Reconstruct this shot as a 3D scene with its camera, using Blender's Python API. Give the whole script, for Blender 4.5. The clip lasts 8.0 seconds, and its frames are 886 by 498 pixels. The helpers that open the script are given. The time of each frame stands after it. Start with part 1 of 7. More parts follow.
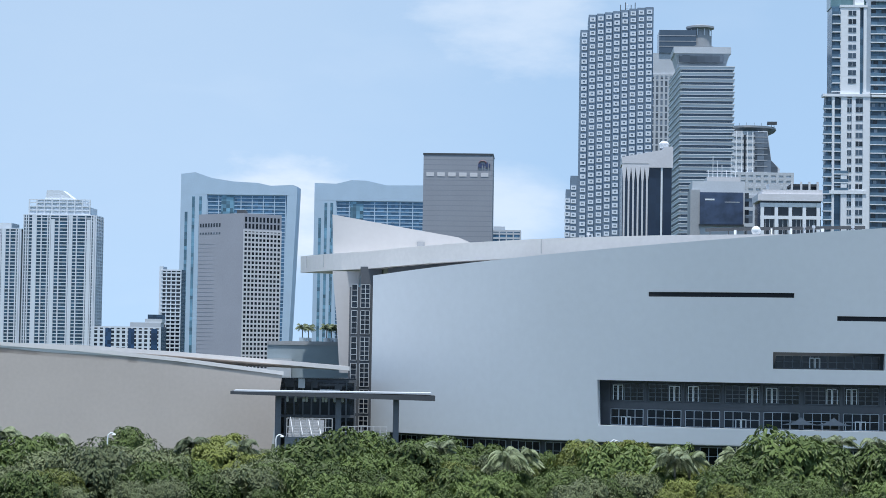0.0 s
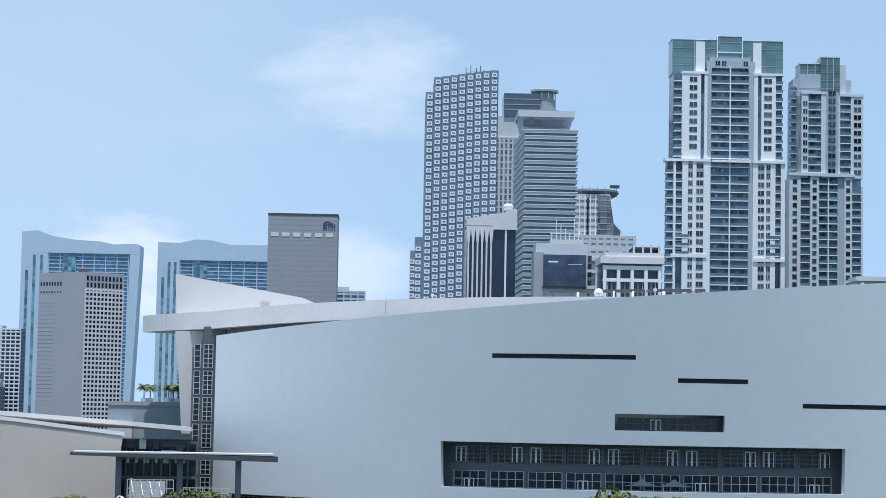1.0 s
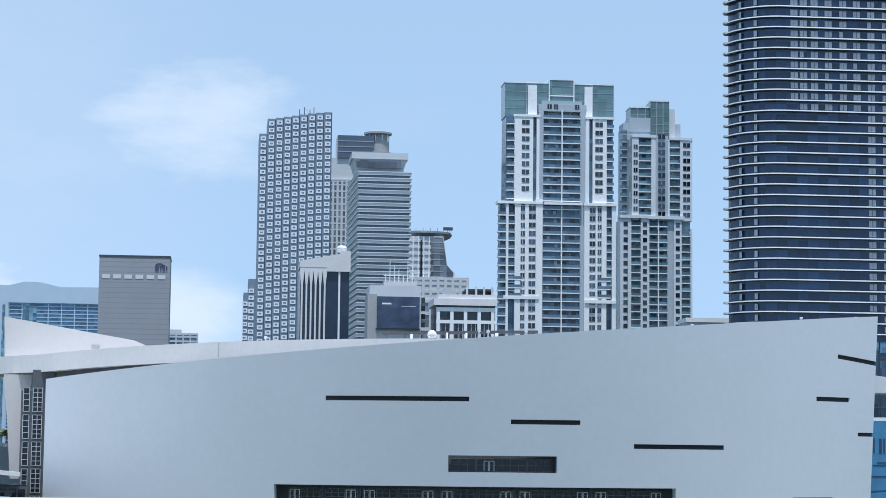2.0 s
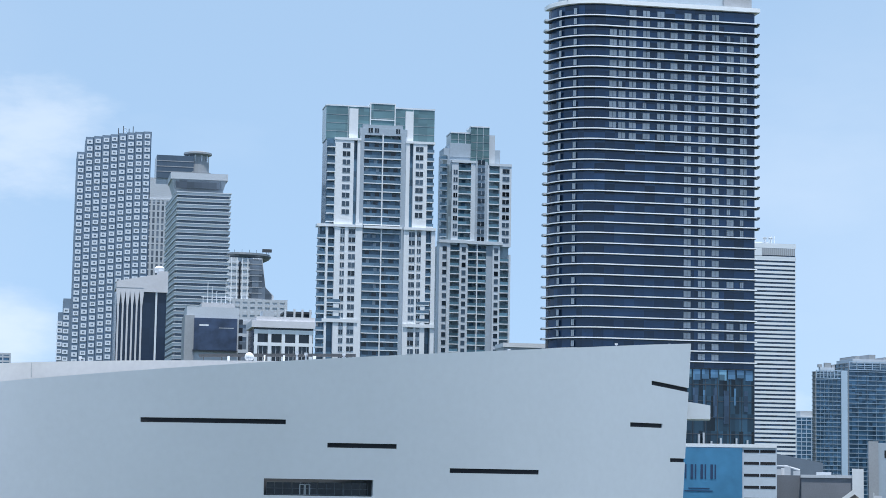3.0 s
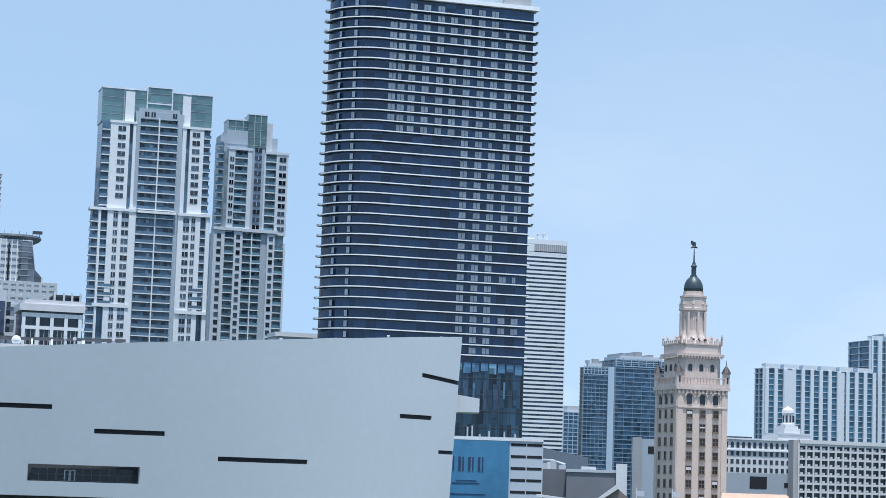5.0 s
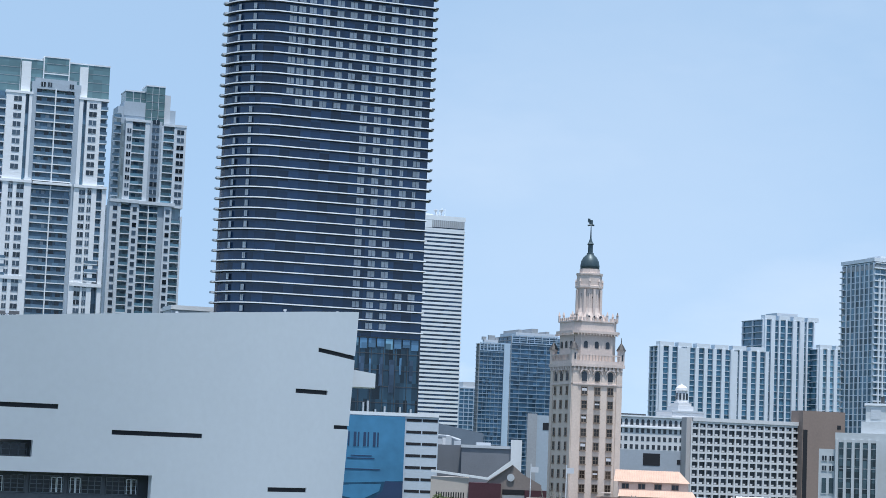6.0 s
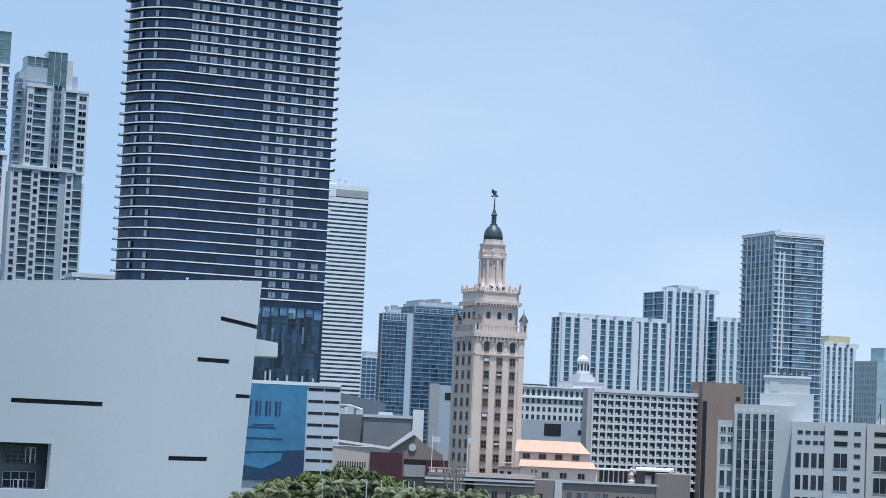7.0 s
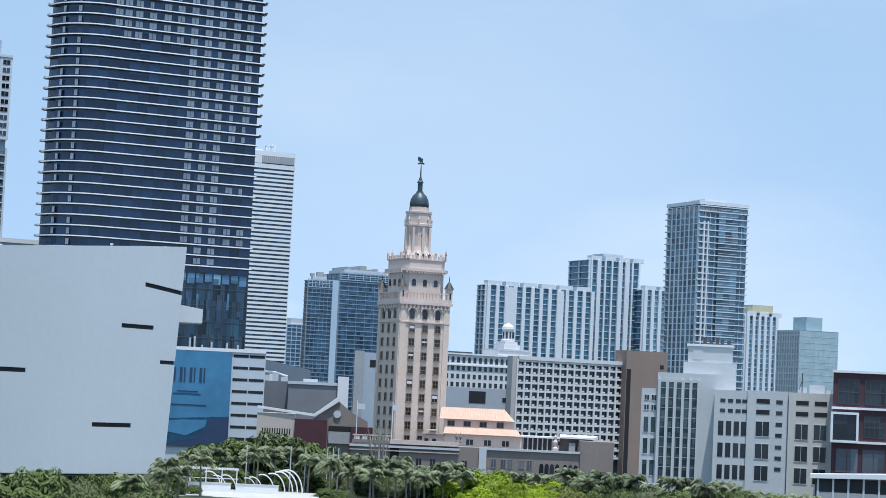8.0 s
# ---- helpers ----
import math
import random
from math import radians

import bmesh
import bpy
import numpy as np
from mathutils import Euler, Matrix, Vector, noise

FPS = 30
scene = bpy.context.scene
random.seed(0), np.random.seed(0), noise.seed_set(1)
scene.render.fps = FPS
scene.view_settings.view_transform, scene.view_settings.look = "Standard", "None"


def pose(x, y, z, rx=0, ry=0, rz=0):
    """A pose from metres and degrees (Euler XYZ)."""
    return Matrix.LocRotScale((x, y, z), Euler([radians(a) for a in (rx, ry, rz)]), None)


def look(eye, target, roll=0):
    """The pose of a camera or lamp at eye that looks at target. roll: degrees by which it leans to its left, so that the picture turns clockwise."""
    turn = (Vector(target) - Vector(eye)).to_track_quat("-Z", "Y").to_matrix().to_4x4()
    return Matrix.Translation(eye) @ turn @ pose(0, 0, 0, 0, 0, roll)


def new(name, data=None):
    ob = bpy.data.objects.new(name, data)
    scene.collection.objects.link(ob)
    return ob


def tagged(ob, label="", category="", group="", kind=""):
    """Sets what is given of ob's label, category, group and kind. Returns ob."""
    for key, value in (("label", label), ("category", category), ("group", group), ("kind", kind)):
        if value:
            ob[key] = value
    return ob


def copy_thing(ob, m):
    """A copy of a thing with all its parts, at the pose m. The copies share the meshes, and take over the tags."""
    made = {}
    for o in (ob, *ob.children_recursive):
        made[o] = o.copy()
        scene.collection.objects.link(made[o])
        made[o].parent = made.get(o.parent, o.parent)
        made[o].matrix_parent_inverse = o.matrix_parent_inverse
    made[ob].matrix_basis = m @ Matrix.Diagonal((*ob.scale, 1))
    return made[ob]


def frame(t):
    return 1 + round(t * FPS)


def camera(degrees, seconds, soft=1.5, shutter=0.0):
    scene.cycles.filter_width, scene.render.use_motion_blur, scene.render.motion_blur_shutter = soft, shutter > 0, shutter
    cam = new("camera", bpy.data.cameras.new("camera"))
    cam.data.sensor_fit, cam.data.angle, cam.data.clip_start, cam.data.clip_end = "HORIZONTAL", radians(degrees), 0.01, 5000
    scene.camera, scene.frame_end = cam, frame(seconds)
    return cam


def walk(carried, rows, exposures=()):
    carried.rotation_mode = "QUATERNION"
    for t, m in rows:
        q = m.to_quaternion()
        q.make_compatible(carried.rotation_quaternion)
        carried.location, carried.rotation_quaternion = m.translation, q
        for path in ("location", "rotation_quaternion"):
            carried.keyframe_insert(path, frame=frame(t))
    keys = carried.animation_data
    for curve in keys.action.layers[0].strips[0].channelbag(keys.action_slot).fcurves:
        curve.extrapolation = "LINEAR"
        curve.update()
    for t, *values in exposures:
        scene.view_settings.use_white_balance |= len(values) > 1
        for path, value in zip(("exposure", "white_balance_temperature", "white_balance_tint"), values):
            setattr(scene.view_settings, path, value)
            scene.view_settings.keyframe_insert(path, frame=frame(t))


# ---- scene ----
# The camera stands on a high deck, 20 m over the ground, and turns slowly to its right.
cam = camera(24.03, 8.0, soft=0.75)
EYE = 20.0
ROWS = [
    (0.0, 2.906, 2.732, 0.905),
    (0.5, 0.759, 3.024, 0.990),
    (0.7, -0.182, 3.326, 1.010),
    (0.8, -0.640, 3.640, 1.030),
    (1.0, -1.350, 4.477, 1.051),
    (1.5, -2.944, 5.523, 0.896),
    (2.0, -5.928, 5.698, 0.635),
    (2.2, -7.082, 5.768, 0.645),
    (3.3, -12.205, 6.588, 1.118),
    (3.5, -13.003, 6.585, 1.249),
    (4.0, -14.208, 6.527, 1.542),
    (4.5, -15.844, 6.463, 1.681),
    (4.7, -16.407, 6.391, 1.744),
    (5.8, -19.317, 5.896, 2.193),
    (6.0, -20.010, 5.717, 2.236),
    (6.5, -21.640, 5.312, 2.442),
    (7.0, -22.707, 4.998, 2.486),
    (7.5, -23.891, 4.411, 2.721),
    (8.0, -24.791, 4.193, 2.677),
]
walk(cam, [(t, pose(0, 0, EYE, 0, 0, yaw) @ pose(0, 0, 0, 90 + pitch) @ pose(0, 0, 0, 0, 0, lean))
           for t, yaw, pitch, lean in ROWS],
     exposures=[(0.0, 0.48), (0.5, 0.52), (1.0, 0.49), (1.5, 0.43), (2.0, 0.53), (3.5, 0.55), (4.5, 0.55), (6.0, 0.52), (7.0, 0.49), (8.0, 0.52)])

# ---- light: midday sun high behind the camera, hazy blue sky ----
SUN = Vector((-0.01, -0.24, 0.96)).normalized()
lamp = bpy.data.lights.new("sun", "SUN")
lamp.energy, lamp.angle, lamp.color = 3.4, radians(0.6), (1.0, 0.985, 0.965)
new("sun", lamp).matrix_world = look(SUN * 900, (0, 0, 0))

world = bpy.data.worlds.new("sky")
scene.world = world
world.use_nodes = True
wt = world.node_tree
wt.nodes.clear()


def wnode(kind, **values):
    n = wt.nodes.new(kind)
    for k, v in values.items():
        n.inputs[k].default_value = v
    return n


sky = wt.nodes.new("ShaderNodeTexSky")
sky.sky_type, sky.sun_disc = "NISHITA", False
sky.sun_elevation = math.asin(SUN.z)
sky.sun_rotation = math.atan2(SUN.x, SUN.y)
sky.altitude, sky.air_density, sky.dust_density, sky.ozone_density = 0, 1.0, 0.2, 2.5
geo = wt.nodes.new("ShaderNodeTexCoord")
lift = wt.nodes.new("ShaderNodeVectorMath")          # even, hazy blue right down to the skyline
lift.inputs[1].default_value = (0, 0, 0.28)
wt.links.new(geo.outputs["Generated"], lift.inputs[0])
wt.links.new(lift.outputs[0], sky.inputs["Vector"])
stretch = wt.nodes.new("ShaderNodeMapping")
stretch.inputs["Scale"].default_value = (1.0, 1.0, 2.6)
stretch.inputs["Location"].default_value = (0.35, 0.1, 0.2)
wt.links.new(geo.outputs["Generated"], stretch.inputs["Vector"])
puff = wnode("ShaderNodeTexNoise", Scale=5.2, Detail=5.0, Roughness=0.52)
wt.links.new(stretch.outputs["Vector"], puff.inputs["Vector"])
ramp = wt.nodes.new("ShaderNodeValToRGB")
ramp.color_ramp.elements[0].position, ramp.color_ramp.elements[1].position = 0.55, 0.82
ramp.color_ramp.elements[1].color = (0.14, 0.14, 0.14, 1)
wt.links.new(puff.outputs["Fac"], ramp.inputs["Fac"])
cloud = wt.nodes.new("ShaderNodeMix")
cloud.data_type = "RGBA"
haze = wt.nodes.new("ShaderNodeMix")
haze.data_type = "RGBA"
haze.inputs["Factor"].default_value = 0.38
haze.inputs["B"].default_value = (3.1, 4.3, 5.1, 1)
wt.links.new(sky.outputs["Color"], haze.inputs["A"])
cloud.inputs["B"].default_value = (5.2, 5.4, 5.7, 1)
wt.links.new(ramp.outputs["Color"], cloud.inputs["Factor"])
wt.links.new(haze.outputs["Result"], cloud.inputs["A"])
axes = wt.nodes.new("ShaderNodeSeparateXYZ")
wt.links.new(geo.outputs["Generated"], axes.inputs[0])
drift = wnode("ShaderNodeTexNoise", Scale=26.0, Detail=5.0, Roughness=0.6)
wt.links.new(stretch.outputs["Vector"], drift.inputs["Vector"])


def wmath(op, a, b=None, c=None):
    n = wt.nodes.new("ShaderNodeMath")
    n.operation = op
    for socket, v in zip(n.inputs, (a, b, c)):
        if isinstance(v, (int, float)):
            socket.default_value = v
        elif v is not None:
            wt.links.new(v, socket)
    return n.outputs[0]


bearing_ = wmath("ARCTAN2", axes.outputs["X"], axes.outputs["Y"])
height_ = wmath("ARCSINE", axes.outputs["Z"])
ragged = wmath("MULTIPLY_ADD", drift.outputs["Fac"], 3.2, -1.6)


def cloud_at(bearing, height, wide, high, most, rough):
    """One soft cloud of the hazy sky, by its bearing and height in degrees: thin and ragged at its rim."""
    u = wmath("DIVIDE", wmath("SUBTRACT", bearing_, radians(bearing)), radians(wide))
    v = wmath("DIVIDE", wmath("SUBTRACT", height_, radians(height)), radians(high))
    d = wmath("ADD", wmath("MULTIPLY", u, u), wmath("MULTIPLY_ADD", v, v, wmath("MULTIPLY", ragged, rough)))
    n = wnode("ShaderNodeMapRange")
    n.interpolation_type = "SMOOTHSTEP"
    n.inputs["From Min"].default_value, n.inputs["From Max"].default_value = 1.15, -0.25
    n.inputs["To Min"].default_value, n.inputs["To Max"].default_value = 0.0, most
    wt.links.new(d, n.inputs["Value"])
    return n.outputs["Result"]


much = None
for spec_ in ((-1.0, 9.1, 3.3, 1.9, 0.36, 0.6), (-7.4, 3.6, 3.0, 1.9, 0.70, 0.45), (-1.2, 3.8, 2.2, 1.4, 0.45, 0.45), (23.8, 2.4, 1.6, 1.2, 0.50, 0.5),
              (-11.0, 8.0, 12.0, 11.0, 0.14, 0.12), (19.6, 1.8, 2.6, 1.2, 0.35, 0.4), (31.0, 1.5, 9.0, 6.0, 0.30, 0.15), (25.0, 6.0, 10.0, 8.5, 0.15, 0.12)):
    one = cloud_at(*spec_)
    much = one if much is None else wmath("MAXIMUM", much, one)
bank_mix = wt.nodes.new("ShaderNodeMix")
bank_mix.data_type = "RGBA"
bank_mix.inputs["B"].default_value = (4.9, 5.15, 5.5, 1)
wt.links.new(much, bank_mix.inputs["Factor"])
wt.links.new(cloud.outputs["Result"], bank_mix.inputs["A"])
back = wnode("ShaderNodeBackground", Strength=0.15)
wt.links.new(bank_mix.outputs["Result"], back.inputs["Color"])
wt.links.new(back.outputs["Background"], wt.nodes.new("ShaderNodeOutputWorld").inputs["Surface"])

# ---- materials ----
def surface(name, color, rough=0.6, vary=0.10, scale=0.25, fine=3.0, metal=0.0, bump=0.0, each=0.0, spec=0.5):
    """A painted, plastered or stone surface: broad stains, fine grain, and a difference from piece to piece."""
    m = bpy.data.materials.new(name)
    m.use_nodes = True
    nt = m.node_tree
    bsdf = nt.nodes["Principled BSDF"]
    bsdf.inputs["Roughness"].default_value = rough
    bsdf.inputs["Metallic"].default_value = metal
    bsdf.inputs["Specular IOR Level"].default_value = spec
    tc = nt.nodes.new("ShaderNodeTexCoord")
    broad = nt.nodes.new("ShaderNodeTexNoise")
    broad.inputs["Scale"].default_value, broad.inputs["Detail"].default_value = scale, 4
    grain = nt.nodes.new("ShaderNodeTexNoise")
    grain.inputs["Scale"].default_value, grain.inputs["Detail"].default_value = fine, 3
    nt.links.new(tc.outputs["Object"], broad.inputs["Vector"])
    nt.links.new(tc.outputs["Object"], grain.inputs["Vector"])
    mid = nt.nodes.new("ShaderNodeMath")
    mid.operation = "ADD"
    nt.links.new(broad.outputs["Fac"], mid.inputs[0])
    nt.links.new(grain.outputs["Fac"], mid.inputs[1])
    last = mid
    if each:
        info = nt.nodes.new("ShaderNodeObjectInfo")
        wide = nt.nodes.new("ShaderNodeMath")
        wide.operation = "MULTIPLY_ADD"
        wide.inputs[1].default_value = each
        nt.links.new(info.outputs["Random"], wide.inputs[0])
        nt.links.new(mid.outputs[0], wide.inputs[2])
        last = wide
    span = nt.nodes.new("ShaderNodeMapRange")
    span.inputs["From Min"].default_value, span.inputs["From Max"].default_value = 0.6, 1.4 + each
    nt.links.new(last.outputs[0], span.inputs["Value"])
    mix = nt.nodes.new("ShaderNodeMix")
    mix.data_type = "RGBA"
    mix.inputs["A"].default_value = (*[c * (1 - vary) for c in color], 1)
    mix.inputs["B"].default_value = (*[min(1, c * (1 + vary)) for c in color], 1)
    nt.links.new(span.outputs["Result"], mix.inputs["Factor"])
    nt.links.new(mix.outputs["Result"], bsdf.inputs["Base Color"])
    if bump:
        b = nt.nodes.new("ShaderNodeBump")
        b.inputs["Strength"].default_value, b.inputs["Distance"].default_value = bump, 0.05
        nt.links.new(grain.outputs["Fac"], b.inputs["Height"])
        nt.links.new(b.outputs["Normal"], bsdf.inputs["Normal"])
    return m


def glazing(name, color, rough=0.12, metal=0.0, cell=3.2, spread=0.6, spec=0.5):
    """Tinted facade glass: mirrors the sky a little, with blinds and rooms that differ from pane to pane."""
    m = bpy.data.materials.new(name)
    m.use_nodes = True
    nt = m.node_tree
    bsdf = nt.nodes["Principled BSDF"]
    bsdf.inputs["Roughness"].default_value = rough
    bsdf.inputs["Metallic"].default_value = metal
    bsdf.inputs["Specular IOR Level"].default_value = spec
    tc = nt.nodes.new("ShaderNodeTexCoord")
    info = nt.nodes.new("ShaderNodeObjectInfo")
    step = nt.nodes.new("ShaderNodeVectorMath")
    step.operation = "SNAP"
    step.inputs[1].default_value = cell if isinstance(cell, tuple) else (cell, cell, cell)
    nt.links.new(tc.outputs["Object"], step.inputs[0])
    shift = nt.nodes.new("ShaderNodeVectorMath")
    nt.links.new(step.outputs[0], shift.inputs[0])
    nt.links.new(info.outputs["Random"], shift.inputs[1])
    rnd = nt.nodes.new("ShaderNodeTexWhiteNoise")
    nt.links.new(shift.outputs[0], rnd.inputs["Vector"])
    wide = nt.nodes.new("ShaderNodeTexNoise")
    wide.inputs["Scale"].default_value = 0.05
    nt.links.new(tc.outputs["Object"], wide.inputs["Vector"])
    add = nt.nodes.new("ShaderNodeMath")
    add.operation = "MULTIPLY"
    nt.links.new(rnd.outputs["Value"], add.inputs[0])
    nt.links.new(wide.outputs["Fac"], add.inputs[1])
    mix = nt.nodes.new("ShaderNodeMix")
    mix.data_type = "RGBA"
    mix.inputs["A"].default_value = (*[c * (1 - spread) for c in color], 1)
    mix.inputs["B"].default_value = (*[min(1, c * (1 + 2.2 * spread)) for c in color], 1)
    nt.links.new(add.outputs[0], mix.inputs["Factor"])
    nt.links.new(mix.outputs["Result"], bsdf.inputs["Base Color"])
    return m


WHITE = surface("white_paint", (0.72, 0.755, 0.79), 0.55, 0.05, 0.08, 1.5)
ARENA_WHITE = surface("arena_white_panel", (0.60, 0.645, 0.69), 0.45, 0.035, 0.06, 0.8)
# white of the far towers, with the blue of the haze mixed into its colour
BLUE_WHITE = surface("haze_tinted_white", (0.66, 0.71, 0.77), 0.5, 0.05)
ROOF_WHITE = surface("white_roof_membrane", (0.71, 0.695, 0.69), 0.7, 0.06, 0.1, 1.2)
CREAM = surface("cream_stucco", (0.63, 0.53, 0.465), 0.8, 0.14, 0.15, 2.0, bump=0.2)
CREAM_TRIM = surface("pale_cast_stone", (0.59, 0.50, 0.46), 0.75, 0.14, 0.3, 2.5, bump=0.2)
SAND = surface("sand_stucco", (0.50, 0.45, 0.415), 0.8, 0.06, 0.1, 1.5)
GREY = surface("grey_concrete", (0.33, 0.35, 0.375), 0.8, 0.12, 0.12, 2.0, bump=0.2)
GREY_LIGHT = surface("light_grey_concrete", (0.50, 0.54, 0.585), 0.75, 0.10, 0.12, 2.0, each=0.2)
GREY_DARK = surface("dark_grey_metal", (0.06, 0.066, 0.075), 0.5, 0.2, 0.3, 3.0)
STONE_GREY = surface("grey_travertine", (0.285, 0.305, 0.35), 0.7, 0.08, 0.06, 1.0)
STONE_PALE = surface("pale_granite", (0.62, 0.62, 0.65), 0.6, 0.10, 0.1, 1.0, each=0.2)
BROWN = surface("brown_stone", (0.25, 0.19, 0.165), 0.8, 0.10, 0.15, 1.5)
TAUPE = surface("taupe_stucco", (0.235, 0.205, 0.195), 0.85, 0.12, 0.15, 2.0, bump=0.2)
MAROON = surface("maroon_panel", (0.068, 0.022, 0.032), 0.6, 0.15, 0.3, 2.0)
BRICK_RED = surface("dark_red_brick", (0.072, 0.032, 0.042), 0.8, 0.2, 0.5, 5.0)
TILE = surface("orange_roof_tile", (0.54, 0.375, 0.295), 0.8, 0.18, 0.5, 4.0, bump=0.4)
BLUE_PALE = surface("pale_blue_metal", (0.42, 0.54, 0.66), 0.4, 0.06, 0.1, 1.0)
YELLOW = surface("yellow_paint", (0.60, 0.57, 0.40), 0.7, 0.08)
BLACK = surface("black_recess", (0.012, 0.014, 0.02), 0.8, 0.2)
COPPER = surface("dark_green_dome", (0.045, 0.075, 0.09), 0.45, 0.2, 0.5, 3.0, metal=0.3)
LAWN = surface("park_ground", (0.035, 0.05, 0.02), 0.95, 0.35, 0.08, 1.0)
GLASS_NAVY = glazing("navy_glass", (0.022, 0.058, 0.130), 0.15, spread=0.5)
GLASS_DARK = glazing("dark_glass", (0.030, 0.038, 0.050), 0.12)
GLASS_BLUE = glazing("blue_glass", (0.09, 0.19, 0.30), 0.12, 0.2, spread=0.35)
GLASS_DEEP = glazing("deep_blue_glass", (0.04, 0.075, 0.13), 0.15, spread=0.5)
GLASS_PALE = glazing("pale_blue_glass", (0.15, 0.29, 0.38), 0.15, 0.2)
GLASS_GREEN = glazing("grey_green_glass", (0.135, 0.235, 0.255), 0.15, 0.2, spread=0.25)
GLASS_GREY = glazing("grey_glass", (0.13, 0.16, 0.20), 0.15)


# ---- mesh helpers ----
def block(bm, x0, x1, y0, y1, z0, z1, bevel=0.0):
    vs = [bm.verts.new((x, y, z)) for z in (z0, z1) for y in (y0, y1) for x in (x0, x1)]
    made = [bm.faces.new([vs[i] for i in f]) for f in
            ((0, 2, 3, 1), (4, 5, 7, 6), (0, 1, 5, 4), (2, 6, 7, 3), (0, 4, 6, 2), (1, 3, 7, 5))]
    if bevel:
        bmesh.ops.bevel(bm, geom=list({e for f in made for e in f.edges}), offset=bevel, segments=1, affect="EDGES")


def prism(bm, outline, z0, z1, close=True):
    """An upright prism over an outline of (x, y), counter-clockwise; z0 and z1 may be functions of (x, y)."""
    lo = z0 if callable(z0) else (lambda x, y: z0)
    hi = z1 if callable(z1) else (lambda x, y: z1)
    a = [bm.verts.new((x, y, lo(x, y))) for x, y in outline]
    b = [bm.verts.new((x, y, hi(x, y))) for x, y in outline]
    n = len(outline)
    for i in range(n):
        j = (i + 1) % n
        bm.faces.new((a[i], a[j], b[j], b[i]))
    if close:
        bm.faces.new(list(reversed(a)))
        bm.faces.new(b)


def turned(bm, profile, sides=16, cx=0.0, cy=0.0, twist=0.0):
    """A solid of revolution round a vertical axis; profile of (radius, z) from the bottom up."""
    rings = []
    for r, z in profile:
        rings.append([bm.verts.new((cx + r * math.cos(2 * math.pi * (k + twist) / sides),
                                    cy + r * math.sin(2 * math.pi * (k + twist) / sides), z)) for k in range(sides)])
    for a, b in zip(rings, rings[1:]):
        for k in range(sides):
            bm.faces.new((a[k], a[(k + 1) % sides], b[(k + 1) % sides], b[k]))
    bm.faces.new(list(reversed(rings[0])))
    bm.faces.new(rings[-1])


def sweep(bm, points, radius, sides=6, taper=1.0):
    """A tube along points."""
    rings = []
    n = len(points)
    for i, p in enumerate(points):
        p = Vector(p)
        d = (Vector(points[min(i + 1, n - 1)]) - Vector(points[max(i - 1, 0)])).normalized()
        u = d.orthogonal().normalized()
        v = d.cross(u)
        r = radius * (1 + (taper - 1) * i / max(1, n - 1))
        rings.append([bm.verts.new(p + r * (math.cos(a) * u + math.sin(a) * v))
                      for a in [2 * math.pi * k / sides for k in range(sides)]])
    for a, b in zip(rings, rings[1:]):
        best = min(range(sides), key=lambda s: (a[0].co - b[s].co).length)
        for k in range(sides):
            bm.faces.new((a[k], a[(k + 1) % sides], b[(k + 1 + best) % sides], b[(k + best) % sides]))
    bm.faces.new(list(reversed(rings[0])))
    bm.faces.new(rings[-1])


def mesh_of(name, bm, material, smooth=False):
    bmesh.ops.recalc_face_normals(bm, faces=bm.faces)
    me = bpy.data.meshes.new(name)
    bm.to_mesh(me)
    bm.free()
    me.materials.append(material)
    if smooth:
        me.shade_smooth()
    return me


def part(name, bm, material, parent, label="", kind="", smooth=False):
    ob = new(name, mesh_of(name, bm, material, smooth))
    ob.parent = parent
    return tagged(ob, label, kind=kind)


def box_part(name, dims, material, parent, label="", bevel=0.0):
    bm = bmesh.new()
    block(bm, *dims, bevel)
    return part(name, bm, material, parent, label)


def box_mesh(name, w, d, h, material, bevel=0.0):
    """A block from its lower front left corner: w along x, d along y, h up."""
    bm = bmesh.new()
    block(bm, 0, w, 0, d, 0, h, bevel)
    return mesh_of(name, bm, material)


def piece(name, me, parent, m):
    ob = new(name, me)
    ob.parent, ob.matrix_basis = parent, m
    return ob


def thing(name, x, y, label, category, group="", z=0.0, turn=0.0, kind=""):
    ob = new(name)
    ob.matrix_basis = pose(x, y, z, 0, 0, turn)
    return tagged(ob, label, category, group, kind)


def side(which, w, d, y=0.0, x=0.0):
    """The frame of a building's face: x runs along the face, -y points out of it."""
    if which == "front":
        return pose(x, y, 0)
    if which == "left":
        return pose(x, y + d, 0, 0, 0, -90)
    return pose(x + w, y, 0, 0, 0, 90)


def lattice(parent, m, length, z0, z1, floors, cols, band, pier, mat, band_out=0.25, pier_out=0.35,
            band_name="spandrel", pier_name="pier", pier_mat=None, x0=0.0):
    """Proud floor bands and uprights over a glass core, which leave a recessed window in every cell."""
    step = (z1 - z0) / floors
    if band:
        me = box_mesh(band_name, length, band_out + 0.05, band, mat)
        for k in range(floors + 1):
            z = min(z0 + k * step, z1 - band)
            piece(band_name, me, parent, m @ pose(x0, -band_out, z))
    if pier:
        me = box_mesh(pier_name, pier, pier_out + 0.05, z1 - z0, pier_mat or mat)
        for k in range(cols + 1):
            x = x0 + (length - pier) * k / cols
            piece(pier_name, me, parent, m @ pose(x, -pier_out, z0))


